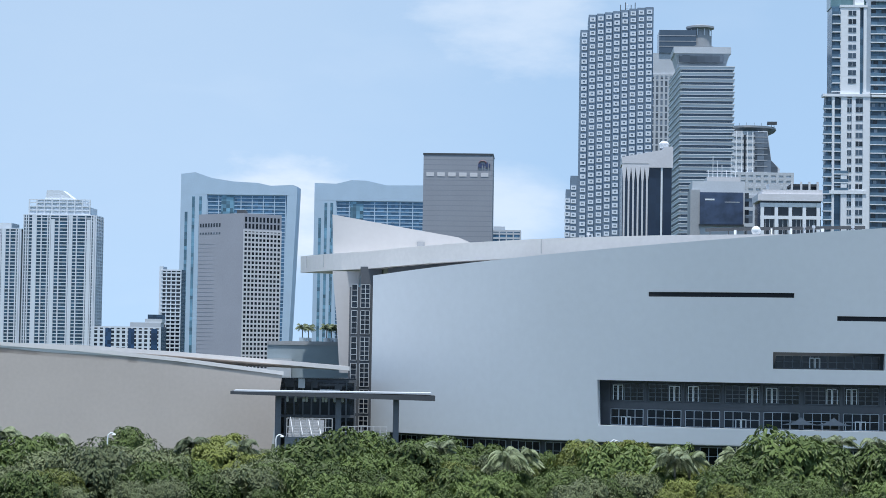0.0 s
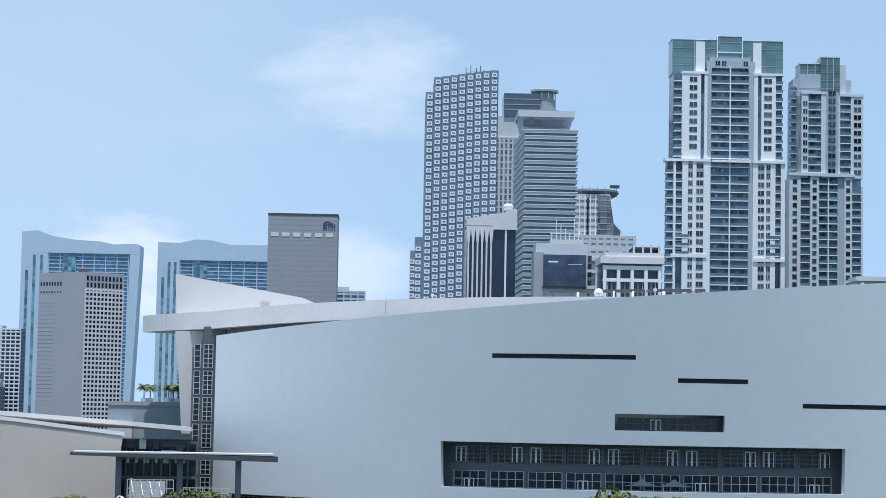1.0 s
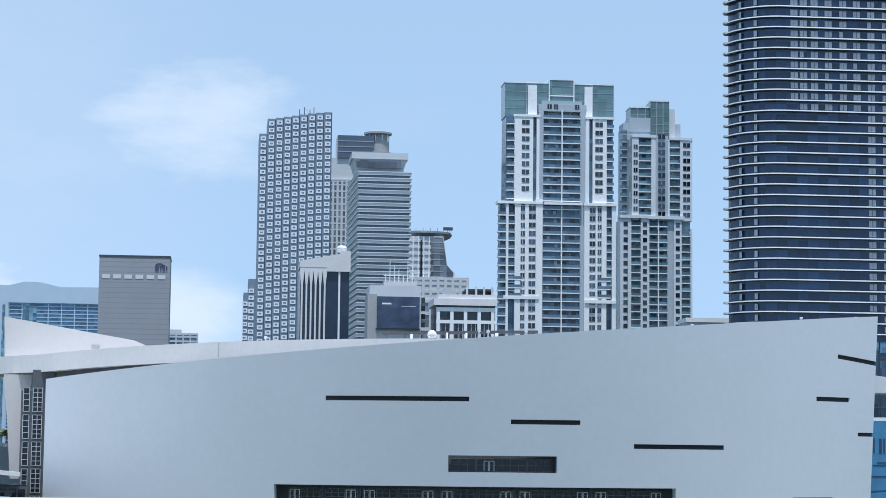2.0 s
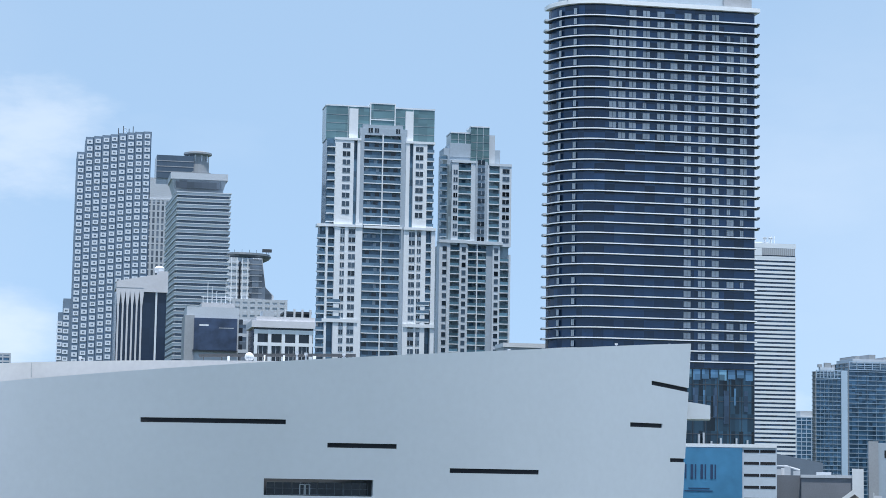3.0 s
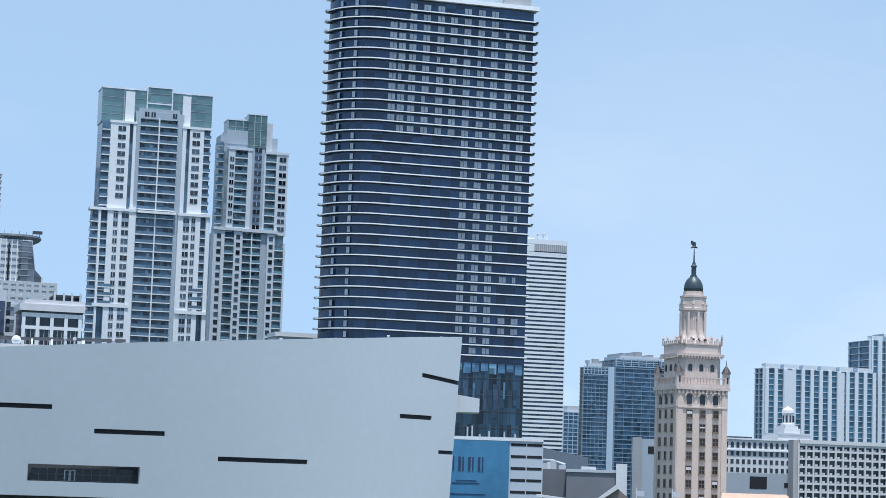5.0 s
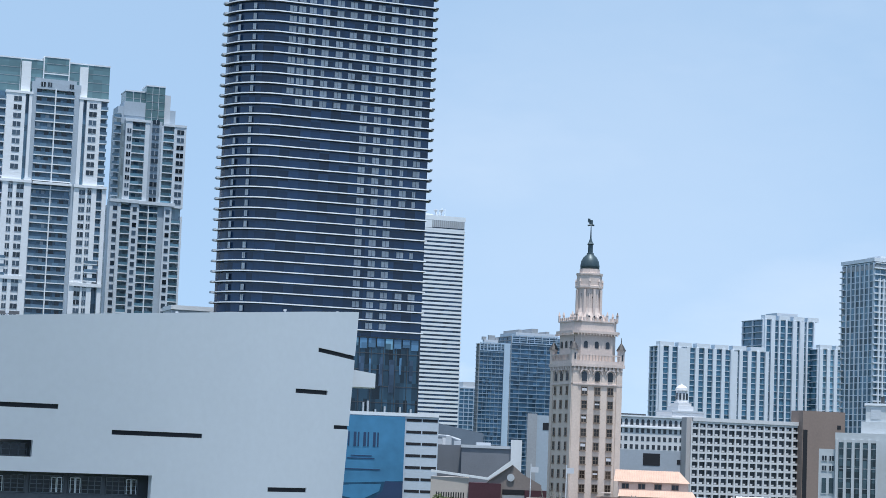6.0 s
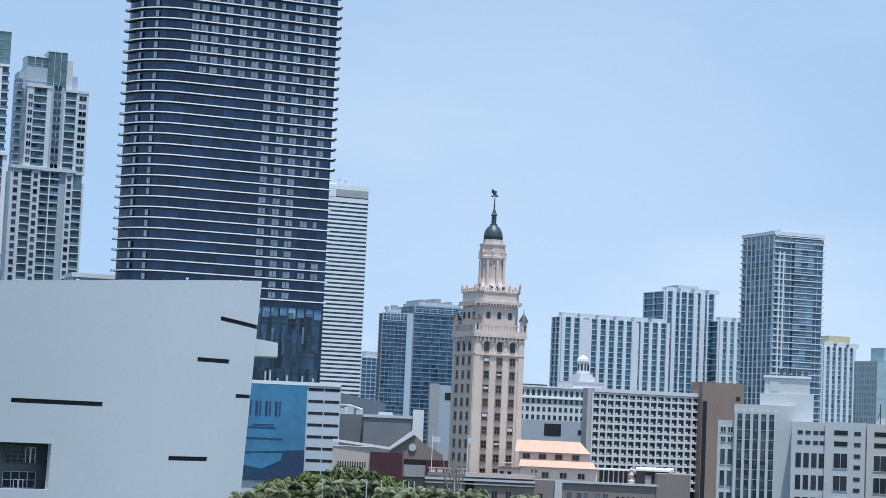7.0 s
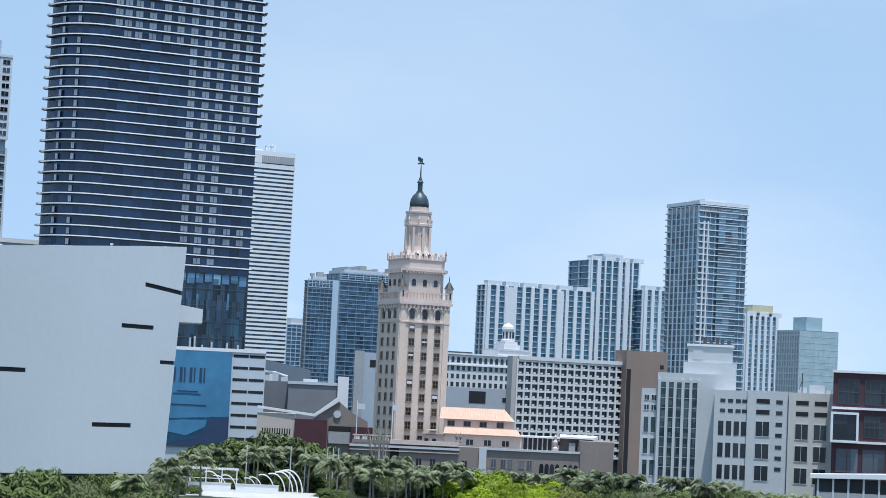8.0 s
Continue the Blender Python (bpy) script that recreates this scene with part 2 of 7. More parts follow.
def panes(parent, m, xs, zs, w, h, mat, name="window", out=0.06, frame_mat=None, bars=1):
    """Single windows: a pane in a thin frame with a bar or two; one mesh shared by all."""
    bm = bmesh.new()
    block(bm, 0, w, 0, out, 0, h)
    me = mesh_of(name, bm, mat)
    fm = None
    if frame_mat:
        bm = bmesh.new()
        t = 0.12
        block(bm, -t, w + t, -0.04, out, -t, 0)
        block(bm, -t, w + t, -0.04, out, h, h + t)
        block(bm, -t, 0, -0.04, out, 0, h)
        block(bm, w, w + t, -0.04, out, 0, h)
        for k in range(bars):
            c = w * (k + 1) / (bars + 1)
            block(bm, c - 0.05, c + 0.05, -0.04, 0, 0, h)
        fm = mesh_of("frame", bm, frame_mat)
    for z in zs:
        for x in xs:
            p = piece(name, me, parent, m @ pose(x, -out, z))
            if fm:
                piece("frame", fm, p, pose(0, 0, 0))


# ---- ground ----
bm = bmesh.new()
block(bm, -2600, 2600, -1200, 4200, -3.0, 0.0)
tagged(part("ground", bm, LAWN, None, "dark green and grey park ground that runs to the horizon"), category="ground", kind="structure")


# ---- the arena: a great curved white wall with slots and recessed window bands ----
arena = thing("arena", 52.3, 466.3, "white arena with a curved wall, slots and recessed window bands", "arena")
RIM, REACH = 113.8, 41.6
AHEAD = Vector((-0.1116, -0.9938))


def lean_out(phi):
    """How far the wall's top overhangs its foot: most in the middle."""
    return 4.9 * math.cos(radians(min(90, abs(phi) * 90 / 40))) ** 2


def overhang(phi, z):
    """How far the wall stands out at a height, about a line halfway up."""
    mid = 1.5 + 3.4 * math.cos(radians(min(90, abs(phi) * 90 / 40))) ** 2
    return (mid * 21 + lean_out(phi) * (z - 25)) / 42


def on_wall(phi, z, inward=0.0, flare=True):
    """A place on the curved wall, phi degrees to the right of its middle, relative to the arena's centre."""
    r = RIM + (overhang(phi, z) if flare else 0) - inward
    a = radians(phi + max(0.0, (phi - 36) / 5.9) * (z - 25) / 20 * 0.85)      # the far end is cut at a slant
    return Vector((r * (AHEAD.x * math.cos(a) - AHEAD.y * math.sin(a)), r * (AHEAD.x * math.sin(a) + AHEAD.y * math.cos(a)), z))


def wall_top(phi):
    s = (phi + 42) / 84
    return 33.4 + 12.4 * s + 0.95 * s * s


def high_line(phi, a, b):
    """The two lines that bound the highest slot; it dips to the right."""
    frac = 32 + (wall_top(phi) - 32) * a
    s = min(1, max(0, (phi - 28) / 8))
    return frac * (1 - s) + (b - 0.19 * (phi - 36.7)) * s


SLOTS = [(-11.2, 0.9, 29.35, 30.15), (4.4, 10.3, 25.6, 26.4), (15.1, 23.7, 21.7, 22.5), (34.0, 38.2, 30.65, 31.45),
         (39.4, 42.3, 24.5, 25.2), (31.2, 36.0, 12.7, 13.5)]
BANDS = [(-0.8, 8.4, 17.45, 20.25), (-15.9, 19.1, 7.2, 15.0)]
HOLES = SLOTS + BANDS
cols = sorted({round(-REACH + 2 * REACH * k / 56, 3) for k in range(57)} | {v for h in HOLES for v in h[:2] if abs(v) < REACH} | {36.7})
lines = sorted({4.4, 32.0} | {v for h in HOLES for v in h[2:]})
rows = [(lambda p, z=z: z) for z in lines] + [lambda p: high_line(p, 0.40, 38.45), lambda p: high_line(p, 0.49, 39.25), wall_top]


def is_hole(i, j):
    p = (cols[i] + cols[i + 1]) / 2
    z = (rows[j](p) + rows[j + 1](p)) / 2
    if j == len(lines):
        return 36.7 < p < 41.9
    return any(a < p < b and c < z < d for a, b, c, d in HOLES)


bm = bmesh.new()
front = [[bm.verts.new(on_wall(p, r(p))) for r in rows] for p in cols]
rear = [[bm.verts.new(on_wall(p, r(p), 1.2)) for r in rows] for p in cols]
NI, NJ = len(cols) - 1, len(rows) - 1
solid = {(i, j): not is_hole(i, j) for i in range(NI) for j in range(NJ)}
for (i, j), full in solid.items():
    if not full:
        continue
    for grid, order in ((front, 1), (rear, -1)):
        bm.faces.new([grid[i][j], grid[i + 1][j], grid[i + 1][j + 1], grid[i][j + 1]][::order])
    for di, dj, (a, b) in ((-1, 0, ((0, 0), (0, 1))), (1, 0, ((1, 1), (1, 0))), (0, -1, ((1, 0), (0, 0))), (0, 1, ((0, 1), (1, 1)))):
        if not solid.get((i + di, j + dj), False):
            bm.faces.new((front[i + a[0]][j + a[1]], front[i + b[0]][j + b[1]], rear[i + b[0]][j + b[1]], rear[i + a[0]][j + a[1]]))
part("curved_wall", bm, ARENA_WHITE, arena, smooth=False)


def wall_panel(name, mat, phi0, phi1, z0, z1, inward, parent, thick=0.3, steps=12, label=""):
    """A curved slab set behind the wall's face."""
    bm = bmesh.new()
    grid = []
    for k in range(steps + 1):
        p = phi0 + (phi1 - phi0) * k / steps
        top = z1(p) if callable(z1) else z1
        low = z0(p) if callable(z0) else z0
        grid.append([bm.verts.new(on_wall(p, low, inward, False)), bm.verts.new(on_wall(p, top, inward, False)),
                     bm.verts.new(on_wall(p, top, inward + thick, False)), bm.verts.new(on_wall(p, low, inward + thick, False))])
    for a, b in zip(grid, grid[1:]):
        for k in range(4):
            bm.faces.new((a[k], b[k], b[(k + 1) % 4], a[(k + 1) % 4]))
    bm.faces.new(grid[0])
    bm.faces.new(grid[-1][::-1])
    return part(name, bm, mat, parent, label)

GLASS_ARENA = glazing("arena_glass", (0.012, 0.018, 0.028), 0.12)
BAR_DARK = surface("dark_window_bar", (0.14, 0.16, 0.18), 0.5, 0.1)
BAR_GREY = surface("pale_window_bar", (0.42, 0.47, 0.52), 0.5, 0.1)
# black sheets just behind the slots put their deep shade into the colour
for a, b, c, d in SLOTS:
    wall_panel("slot_shade", BLACK, a + 0.02, min(REACH, b - 0.02), c + 0.01, d - 0.01, 0.3 - overhang((a + b) / 2, c), arena, steps=6)
wall_panel("slot_shade", BLACK, 36.75, REACH, lambda p: high_line(p, 0.40, 38.45), lambda p: high_line(p, 0.49, 39.25), 0.3 - overhang(39, 38.5), arena, steps=6)


def wall_m(phi, z, inward):
    """The frame of a piece at the wall: x runs to the right along it, -y points out."""
    p = on_wall(phi, z, inward, False)
    a = math.atan2(AHEAD.y, AHEAD.x) + radians(phi)
    return Matrix.Translation(p) @ Matrix.Rotation(a + math.pi / 2, 4, "Z")


def bay(width, height, cols, rows, door, high, bar=None):
    """A window bay: dark glass, light bars, and a lighter pair of doors."""
    glass = bmesh.new()
    block(glass, 0, width, 0.0, 0.1, 0, height)
    bars = (box_mesh("mullion", 0.12, 0.12, height, bar or BAR_GREY), box_mesh("transom", width, 0.1, 0.1, bar or BAR_GREY),
            [k * width / cols for k in range(cols + 1)], [k * height / rows for k in range(rows + 1)])
    pair = None
    if door is not None:
        pair = bmesh.new()
        for x in (door, door + 0.95):
            block(pair, x, x + 0.9, -0.22, -0.12, high[1] - 0.16, high[1])
            block(pair, x, x + 0.14, -0.22, -0.12, high[0], high[1])
            block(pair, x + 0.76, x + 0.9, -0.22, -0.12, high[0], high[1])
    return (mesh_of("window", glass, GLASS_ARENA), bars,
            mesh_of("door_frame", pair, WHITE) if pair else None)


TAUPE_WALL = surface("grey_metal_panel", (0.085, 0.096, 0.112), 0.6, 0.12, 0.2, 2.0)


def place_bay(bay_parts, m, parent):
    w = piece("window", bay_parts[0], parent, m)
    mullion, transom, xs, zs = bay_parts[1]
    for x in xs:
        piece("mullion", mullion, w, pose(x - 0.06, -0.12, 0))
    for z in zs:
        piece("transom", transom, w, pose(0, -0.10, z - 0.05))
    if bay_parts[2]:
        piece("door_frame", bay_parts[2], w, pose(0, 0, 0))


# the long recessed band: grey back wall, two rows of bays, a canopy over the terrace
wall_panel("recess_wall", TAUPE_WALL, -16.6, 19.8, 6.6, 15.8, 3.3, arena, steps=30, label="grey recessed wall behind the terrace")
wall_panel("terrace_floor", GREY_LIGHT, -16.6, 19.8, 6.9, 7.15, 1.2, arena, thick=2.2, steps=30)
wall_panel("recess_soffit", GREY, -16.6, 19.8, 15.05, 15.3, 1.2, arena, thick=2.2, steps=30)
upper_a = bay(5.7, 2.9, 5, 4, 0.2, (0.1, 2.7), BAR_DARK)
upper_b = bay(5.7, 2.9, 5, 4, 3.6, (0.1, 2.7), BAR_DARK)
lower_a = bay(5.9, 2.75, 4, 2, 1.9, (0.0, 1.5))
lower_b = bay(5.9, 2.75, 4, 2, None, None)
for k in range(10):
    phi = -15.4 + 3.45 * k
    place_bay(upper_a if k % 2 == 0 else upper_b, wall_m(phi + 0.1, 11.5, 3.25), arena)
    place_bay(lower_a if k % 3 == 0 else lower_b, wall_m(phi, 7.25, 3.25), arena)
    m = wall_m(phi - 0.35, 7.15, 3.05)
    piece("column", box_mesh("column", 0.55, 0.4, 7.9, TAUPE_WALL), arena, m)
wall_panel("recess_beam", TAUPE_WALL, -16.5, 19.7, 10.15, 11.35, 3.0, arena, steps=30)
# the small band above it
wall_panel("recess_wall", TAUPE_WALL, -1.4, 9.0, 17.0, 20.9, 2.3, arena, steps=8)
small = bay(4.2, 2.1, 3, 2, None, None, BAR_DARK)
small_d = bay(4.2, 2.1, 3, 2, 1.2, (0, 1.8), BAR_DARK)
for k in range(4):
    place_bay(small_d if k == 1 else small, wall_m(-0.6 + 2.25 * k, 17.6, 2.25), arena)
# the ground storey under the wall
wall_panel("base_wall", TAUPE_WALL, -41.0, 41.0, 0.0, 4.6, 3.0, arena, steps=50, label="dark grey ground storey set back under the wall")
low_bay = bay(6.0, 3.0, 4, 2, None, None)
for k in range(22):
    place_bay(low_bay, wall_m(-40 + 3.65 * k, 0.8, 2.95), arena)
wall_panel("wall_foot", ARENA_WHITE, -41.4, 41.4, 4.25, 4.55, 0.3, arena, thick=3.2, steps=50)


# the white roof: a broad plate that overhangs at its left end, behind the wall's top
def plate(name, mat, phi0, phi1, r_out, r_in, top, thick, steps=40, label=""):
    bm = bmesh.new()
    rows_ = []
    for k in range(steps + 1):
        p = phi0 + (phi1 - phi0) * k / steps
        ro = r_out(p) if callable(r_out) else r_out
        zt = top(p)
        a, b = on_wall(p, zt, RIM - ro, False), on_wall(p, zt + 0.5, RIM - r_in, False)
        c, d = on_wall(p, zt - thick, RIM - ro + 0.05, False), on_wall(p, zt - thick - 0.5, RIM - r_in, False)
        rows_.append([bm.verts.new(v) for v in (a, b, d, c)])
    for u, v in zip(rows_, rows_[1:]):
        for k in range(4):
            bm.faces.new((u[k], v[k], v[(k + 1) % 4], u[(k + 1) % 4]))
    bm.faces.new(rows_[0])
    bm.faces.new(rows_[-1][::-1])
    return part(name, bm, mat, arena, label)


def roof_line(p):
    s = max(0.0, p + 44) / 44
    return 38.2 + 3.6 * min(1.3, s) - 1.6 * min(1.3, s) ** 2


roof = plate("roof", ROOF_WHITE, -59.6, 2.0, RIM - 1.5, 40, roof_line, 3.3,
             label="white overhanging roof plate with a deep rim")
joint_mesh = box_mesh("rim_joint", 0.12, 0.1, 2.5, surface("joint_shadow", (0.45, 0.46, 0.48), 0.7))
for p in (-57.0, -52.5, -22):
    ro = RIM - 1.0
    piece("rim_joint", joint_mesh, roof, wall_m(p, roof_line(p) - 2.6, RIM - ro - 0.02))
# main roof and cladding behind the wall, seen as a low grey plane
wall_panel("roof_edge", ROOF_WHITE, -41.4, 41.4, lambda p: wall_top(p) - 1.6, lambda p: wall_top(p) - 0.8, 1.3, arena, thick=60, steps=40)
wall_panel("end_wall", ARENA_WHITE, 40.2, 41.3, 4.4, lambda p: wall_top(p) - 0.3, 1.25, arena, thick=50, steps=2)
# dark sheet that stands in for the shade between wall and roof rim
wall_panel("gap_shade", TAUPE_WALL, -42.0, 0, lambda p: 30, lambda p: roof_line(p) - 2.7, 3.4, arena, steps=20)

C0 = Vector((-52.3, -466.3, 0))        # from world places to the arena's own


def upright(name, mat, outline, origin, turn, thick, parent, label=""):
    """A flat upright plate with the outline (x, z) in its own plane; thick runs away from the front."""
    bm = bmesh.new()
    a = [bm.verts.new((x, 0, z)) for x, z in outline]
    b = [bm.verts.new((x, thick, z)) for x, z in outline]
    n = len(outline)
    bm.faces.new(a)
    bm.faces.new(b[::-1])
    for k in range(n):
        bm.faces.new((a[k], b[k], b[(k + 1) % n], a[(k + 1) % n]))
    ob = part(name, bm, mat, parent, label)
    base = C0 if parent is arena else Vector((0, 0, 0))
    ob.matrix_basis = Matrix.Translation(Vector((*origin, 0)) + base) @ Matrix.Rotation(radians(turn), 4, "Z")
    return ob


# the white sail over the entrance and its long leg
SAIL_WHITE = surface("warm_white_panel", (0.52, 0.515, 0.52), 0.5, 0.04, 0.08, 1.0)
upright("sail", SAIL_WHITE, [(0.4, 37.0), (31, 39.3), (24.9, 41.8), (16.4, 43.2), (8.2, 44.6), (0, 46.0)], (-42.6, 407.5), 0.2, 1.0, arena,
        "tapered white sail that stands on the roof")
box_part("hatch", (16.6, 18.1, -0.1, 0.2, 40.0, 40.8), GREY, arena).matrix_basis = Matrix.Translation(Vector((-42.4, 407.3, 0)) + C0)
upright("sail_leg", SAIL_WHITE, [(1.9, 15.0), (4.2, 15.0), (4.6, 24), (5.6, 34.6), (0.2, 34.6), (1.1, 26)], (-41.9, 401.0), 0.2, 1.2, arena)
# the glazed tower beside the wall's left end
tower = box_part("stair_tower", (0, 6.0, 0, 5.5, 0, 31.4), TAUPE_WALL, arena, "dark glazed stair tower with light bars")
tower.matrix_basis = Matrix.Translation(Vector((-37.7, 394.6, 0)) + C0)
BAR_MID = surface("grey_window_bar", (0.46, 0.49, 0.52), 0.5, 0.1)
tower_bay = bay(1.1, 4.4, 1, 4, None, None, BAR_MID)
tower_wide = bay(1.7, 4.4, 2, 5, None, None, BAR_MID)
for k in range(6):
    place_bay(tower_bay, pose(0.45, -0.15, 2.5 + 5.0 * k), tower)
    place_bay(tower_wide, pose(2.2, -0.15, 2.5 + 5.0 * k), tower)
box_part("tower_top", (2.0, 6.0, 0.2, 5.0, 31.4, 35.3), TAUPE_WALL, tower)
# the beak at the wall's far end
upright("beak", ARENA_WHITE, [(0, 32.6), (6.6, 32.6), (6.6, 35.2), (0, 36.2)], (117.2, 375.5), -17, 8.0, arena, "white beak-like balcony")
# roof fittings
for p, inward, h in ((-20.5, 14, 2.6), (22, 4, 1.3), (33.8, 2.5, 1.4), (40.6, 2.5, 1.0), (1.8, 3.2, 2.8), (2.6, 3.2, 2.5), (6.0, 3.2, 2.0)):
    bm = bmesh.new()
    turned(bm, [(0.35, 0), (0.16, 0.2), (0.14, h * 0.8), (0.3, h * 0.82), (0.28, h)], 8)
    ob = part("roof_mast", bm, GREY_LIGHT, arena)
    ob.matrix_basis = wall_m(p, (roof_line(p) if p < 0 else wall_top(p)) - 0.9, inward)
bm = bmesh.new()
turned(bm, [(0.3, 0), (0.3, 1.4)], 8)
bmesh.ops.create_uvsphere(bm, u_segments=12, v_segments=8, radius=0.8, matrix=pose(0, 0, 1.6))
part("roof_dish", bm, WHITE, arena).matrix_basis = wall_m(-2.4, roof_line(-2.4) - 0.9, 2.5)
wall_panel("roof_rail", GREY_DARK, -7.4, 7.6, lambda p: 41.4 + 0.04 * p, lambda p: 41.95 + 0.04 * p, 9, arena, thick=0.3, steps=10)
for k in range(9):
    p = -7.0 + 1.75 * k
    wall_panel("rail_post", GREY_DARK, p, p + 0.08, wall_top(p) - 0.9, 41.6 + 0.04 * p, 9.05, arena, thick=0.15, steps=1)
for p, w, h in ((-4.6, 0.22, 0.0), (-1.2, 0.15, 0.15), (0.6, 0.18, 0.1), (3.4, 0.3, 0.0)):
    wall_panel("roof_unit", WHITE, p, p + w, wall_top(p) - 0.9, 41.45 + h + 0.04 * p, 7.5, arena, thick=0.6, steps=2)

# ---- the low sand-coloured building beside the arena, with its thin white roof ----
annex = thing("annex_building", -93.8, 354.0, "low sand-coloured annex with a thin white slanting roof", "building", turn=10.1)
bm = bmesh.new()


def annex_top(x, y):
    return 19.4 - 0.05 * max(0, x) - 0.00085 * max(0, x) ** 2


def annex_roof(x):
    return 20.2 - 0.040 * max(0, x) - 0.00035 * max(0, x) ** 2


outline = [(x, 0.0) for x in (-60, -40, -20, -8, 2, 12, 22, 32, 40, 48.4)]
prism(bm, outline + [(48.4, 26), (-60, 26)], 0.0, annex_top)
for v in bm.verts:
    if v.co.x > 48 and v.co.z < 1:
        v.co.x -= 2.0
part("wall", bm, SAND, annex)
bm = bmesh.new()
prism(bm, [(-60, 22), (-60, -0.12), (-20, -0.12), (14, -0.1), (30, 2.5), (48.5, 7), (61.1, 11.5), (61.1, 22)], lambda x, y: annex_roof(x) - 0.75, lambda x, y: annex_roof(x))
part("roof", bm, ROOF_WHITE, annex, "thin white slanting roof")
bm = bmesh.new()
prism(bm, [(-60, -0.16), (0, -0.16), (14, -0.16), (30, -0.16), (48.6, -0.16), (48.6, 0.5), (30, 0.5), (14, 0.5), (0, 0.5), (-60, 0.5)], lambda x, y: annex_top(x, y) - 0.1, lambda x, y: annex_top(x, y) + 0.55)
part("coping", bm, ROOF_WHITE, annex)

# ---- the entrance canopy on three posts ----
POST_GREY = surface("dark_grey_post", (0.13, 0.145, 0.17), 0.5, 0.1, 0.3, 3.0)
canopy = thing("entrance_canopy", -53.1, 348.4, "long thin dark canopy on grey posts before the arena entrance", "canopy", turn=5.9)
bm = bmesh.new()
prism(bm, [(0, 0), (34.5, 0), (34.5, 7), (0, 7)], lambda x, y: 11.75 - 0.02 * x, lambda x, y: 12.25 - 0.008 * x)
part("slab", bm, GREY_DARK, canopy)
bm = bmesh.new()
block(bm, 0.6, 33.9, 0.3, 6.6, 12.2, 12.42)
part("top_sheet", bm, GREY_LIGHT, canopy)
for x in (8.0, 18.2, 28.0):
    bm = bmesh.new()
    block(bm, x - 0.5, x + 0.5, 2.5, 3.5, 0, 11.75, 0.08)
    part("post", bm, POST_GREY, canopy)
for k in range(9):
    bm = bmesh.new()
    turned(bm, [(0.12, 10.5), (0.22, 10.6), (0.22, 11.2), (0.06, 11.7)], 8, 9.5 + 1.1 * k + 0.3 * (k % 3), 4.2)
    part("hanging_lamp", bm, WHITE, canopy)

# glazed front and guard rails under the canopy
lobby = thing("entrance_lobby", -48.2, 378.0, "dark glazed entrance lobby with terraces and pale rails", "entrance", turn=6.4)
box_part("glass_core", (-1, 13.5, 0, 14, 0, 14.2), GLASS_ARENA, lobby)
lattice(lobby, pose(-1, 0, 0), 14.5, 0.2, 13.9, 4, 9, 0.5, 0.3, TAUPE_WALL, 0.3, 0.5, "floor_edge", "mullion")
for k, (x, z, w, h) in enumerate(((0.6, 12.6, 1.6, 1.5), (3.0, 12.4, 1.2, 1.7), (5.4, 12.5, 1.1, 1.2), (6.8, 12.8, 4.6, 0.5), (7.0, 11.6, 3.6, 0.6), (9.6, 12.2, 1.3, 0.9))):
    box_part("terrace_unit", (x, x + w, -1.6 - 0.2 * k, -0.6, z, z + h), (GREY_DARK, WHITE, GREY_DARK)[k % 3], lobby)
for x0, x1, z0, z1 in ((9.4, 17.2, 4.4, 7.6), (18.9, 26.6, 4.3, 6.3)):
    guard = thing("guard_rail", -53.1, 348.4, "pale metal guard rail with upright posts on a low wall", "railing", "rails before the arena", turn=5.9)
    guard.matrix_basis = guard.matrix_basis @ pose(0, 9.0, 0)
    for k in range(8):
        x = x0 + (x1 - x0) * k / 7
        box_part("upright", (x - 0.08, x + 0.08, -0.08, 0.08, z0 - 0.1, z1), GREY_LIGHT, guard)
    for z in (z0 + 0.4, (z0 + z1) / 2, z1 - 0.1):
        box_part("rail", (x0, x1, -0.05, 0.05, z, z + 0.14), GREY_LIGHT, guard)
    box_part("low_wall", (x0 - 0.3, x1 + 0.3, -0.2, 0.3, 0, z0), GREY, guard)
stair = thing("terrace_stair", -53.1, 348.4, "pale stair and ramp with slanting rails", "stairs", turn=5.9)
stair.matrix_basis = stair.matrix_basis @ pose(0, 12.0, 0)
for k in range(12):
    box_part("step", (9.6, 15.8, 0.5 * k, 0.5 * k + 0.6, 0, 4.3 + 0.25 * k), GREY, stair)
for k in range(4):
    bm = bmesh.new()
    sweep(bm, [(10.5 + 1.6 * k, -0.4, 4.6), (9.9 + 1.6 * k, 1.2, 7.6 - 0.2 * k)], 0.09)
    part("handrail", bm, WHITE, stair)

# the blue-grey terrace block behind the annex, with small palms
terrace = thing("terrace_block", -55.3, 425.0, "blue-grey roof terrace block behind the entrance", "building", turn=6.5)
box_part("wall", (-2, 17.0, 0, 12, 0, 20.8), surface("grey_green_render", (0.28, 0.345, 0.385), 0.6, 0.06), terrace)
box_part("parapet", (-2, 17.0, -0.2, 0.2, 20.2, 21.0), GREY, terrace)
box_part("side_mass", (-2.0, 3.0, -1.5, -0.2, 0, 17.4), GREY_LIGHT, terrace)

# ---- towers of the far skyline ----
def tower_base(name, x, y, w, d, h, core, label, category="tower", group="", turn=0.0, core_name="body"):
    t = thing(name, x, y, label, category, group, turn=turn)
    box_part(core_name, (0, w, 0, d, 0, h), core, t)
    return t


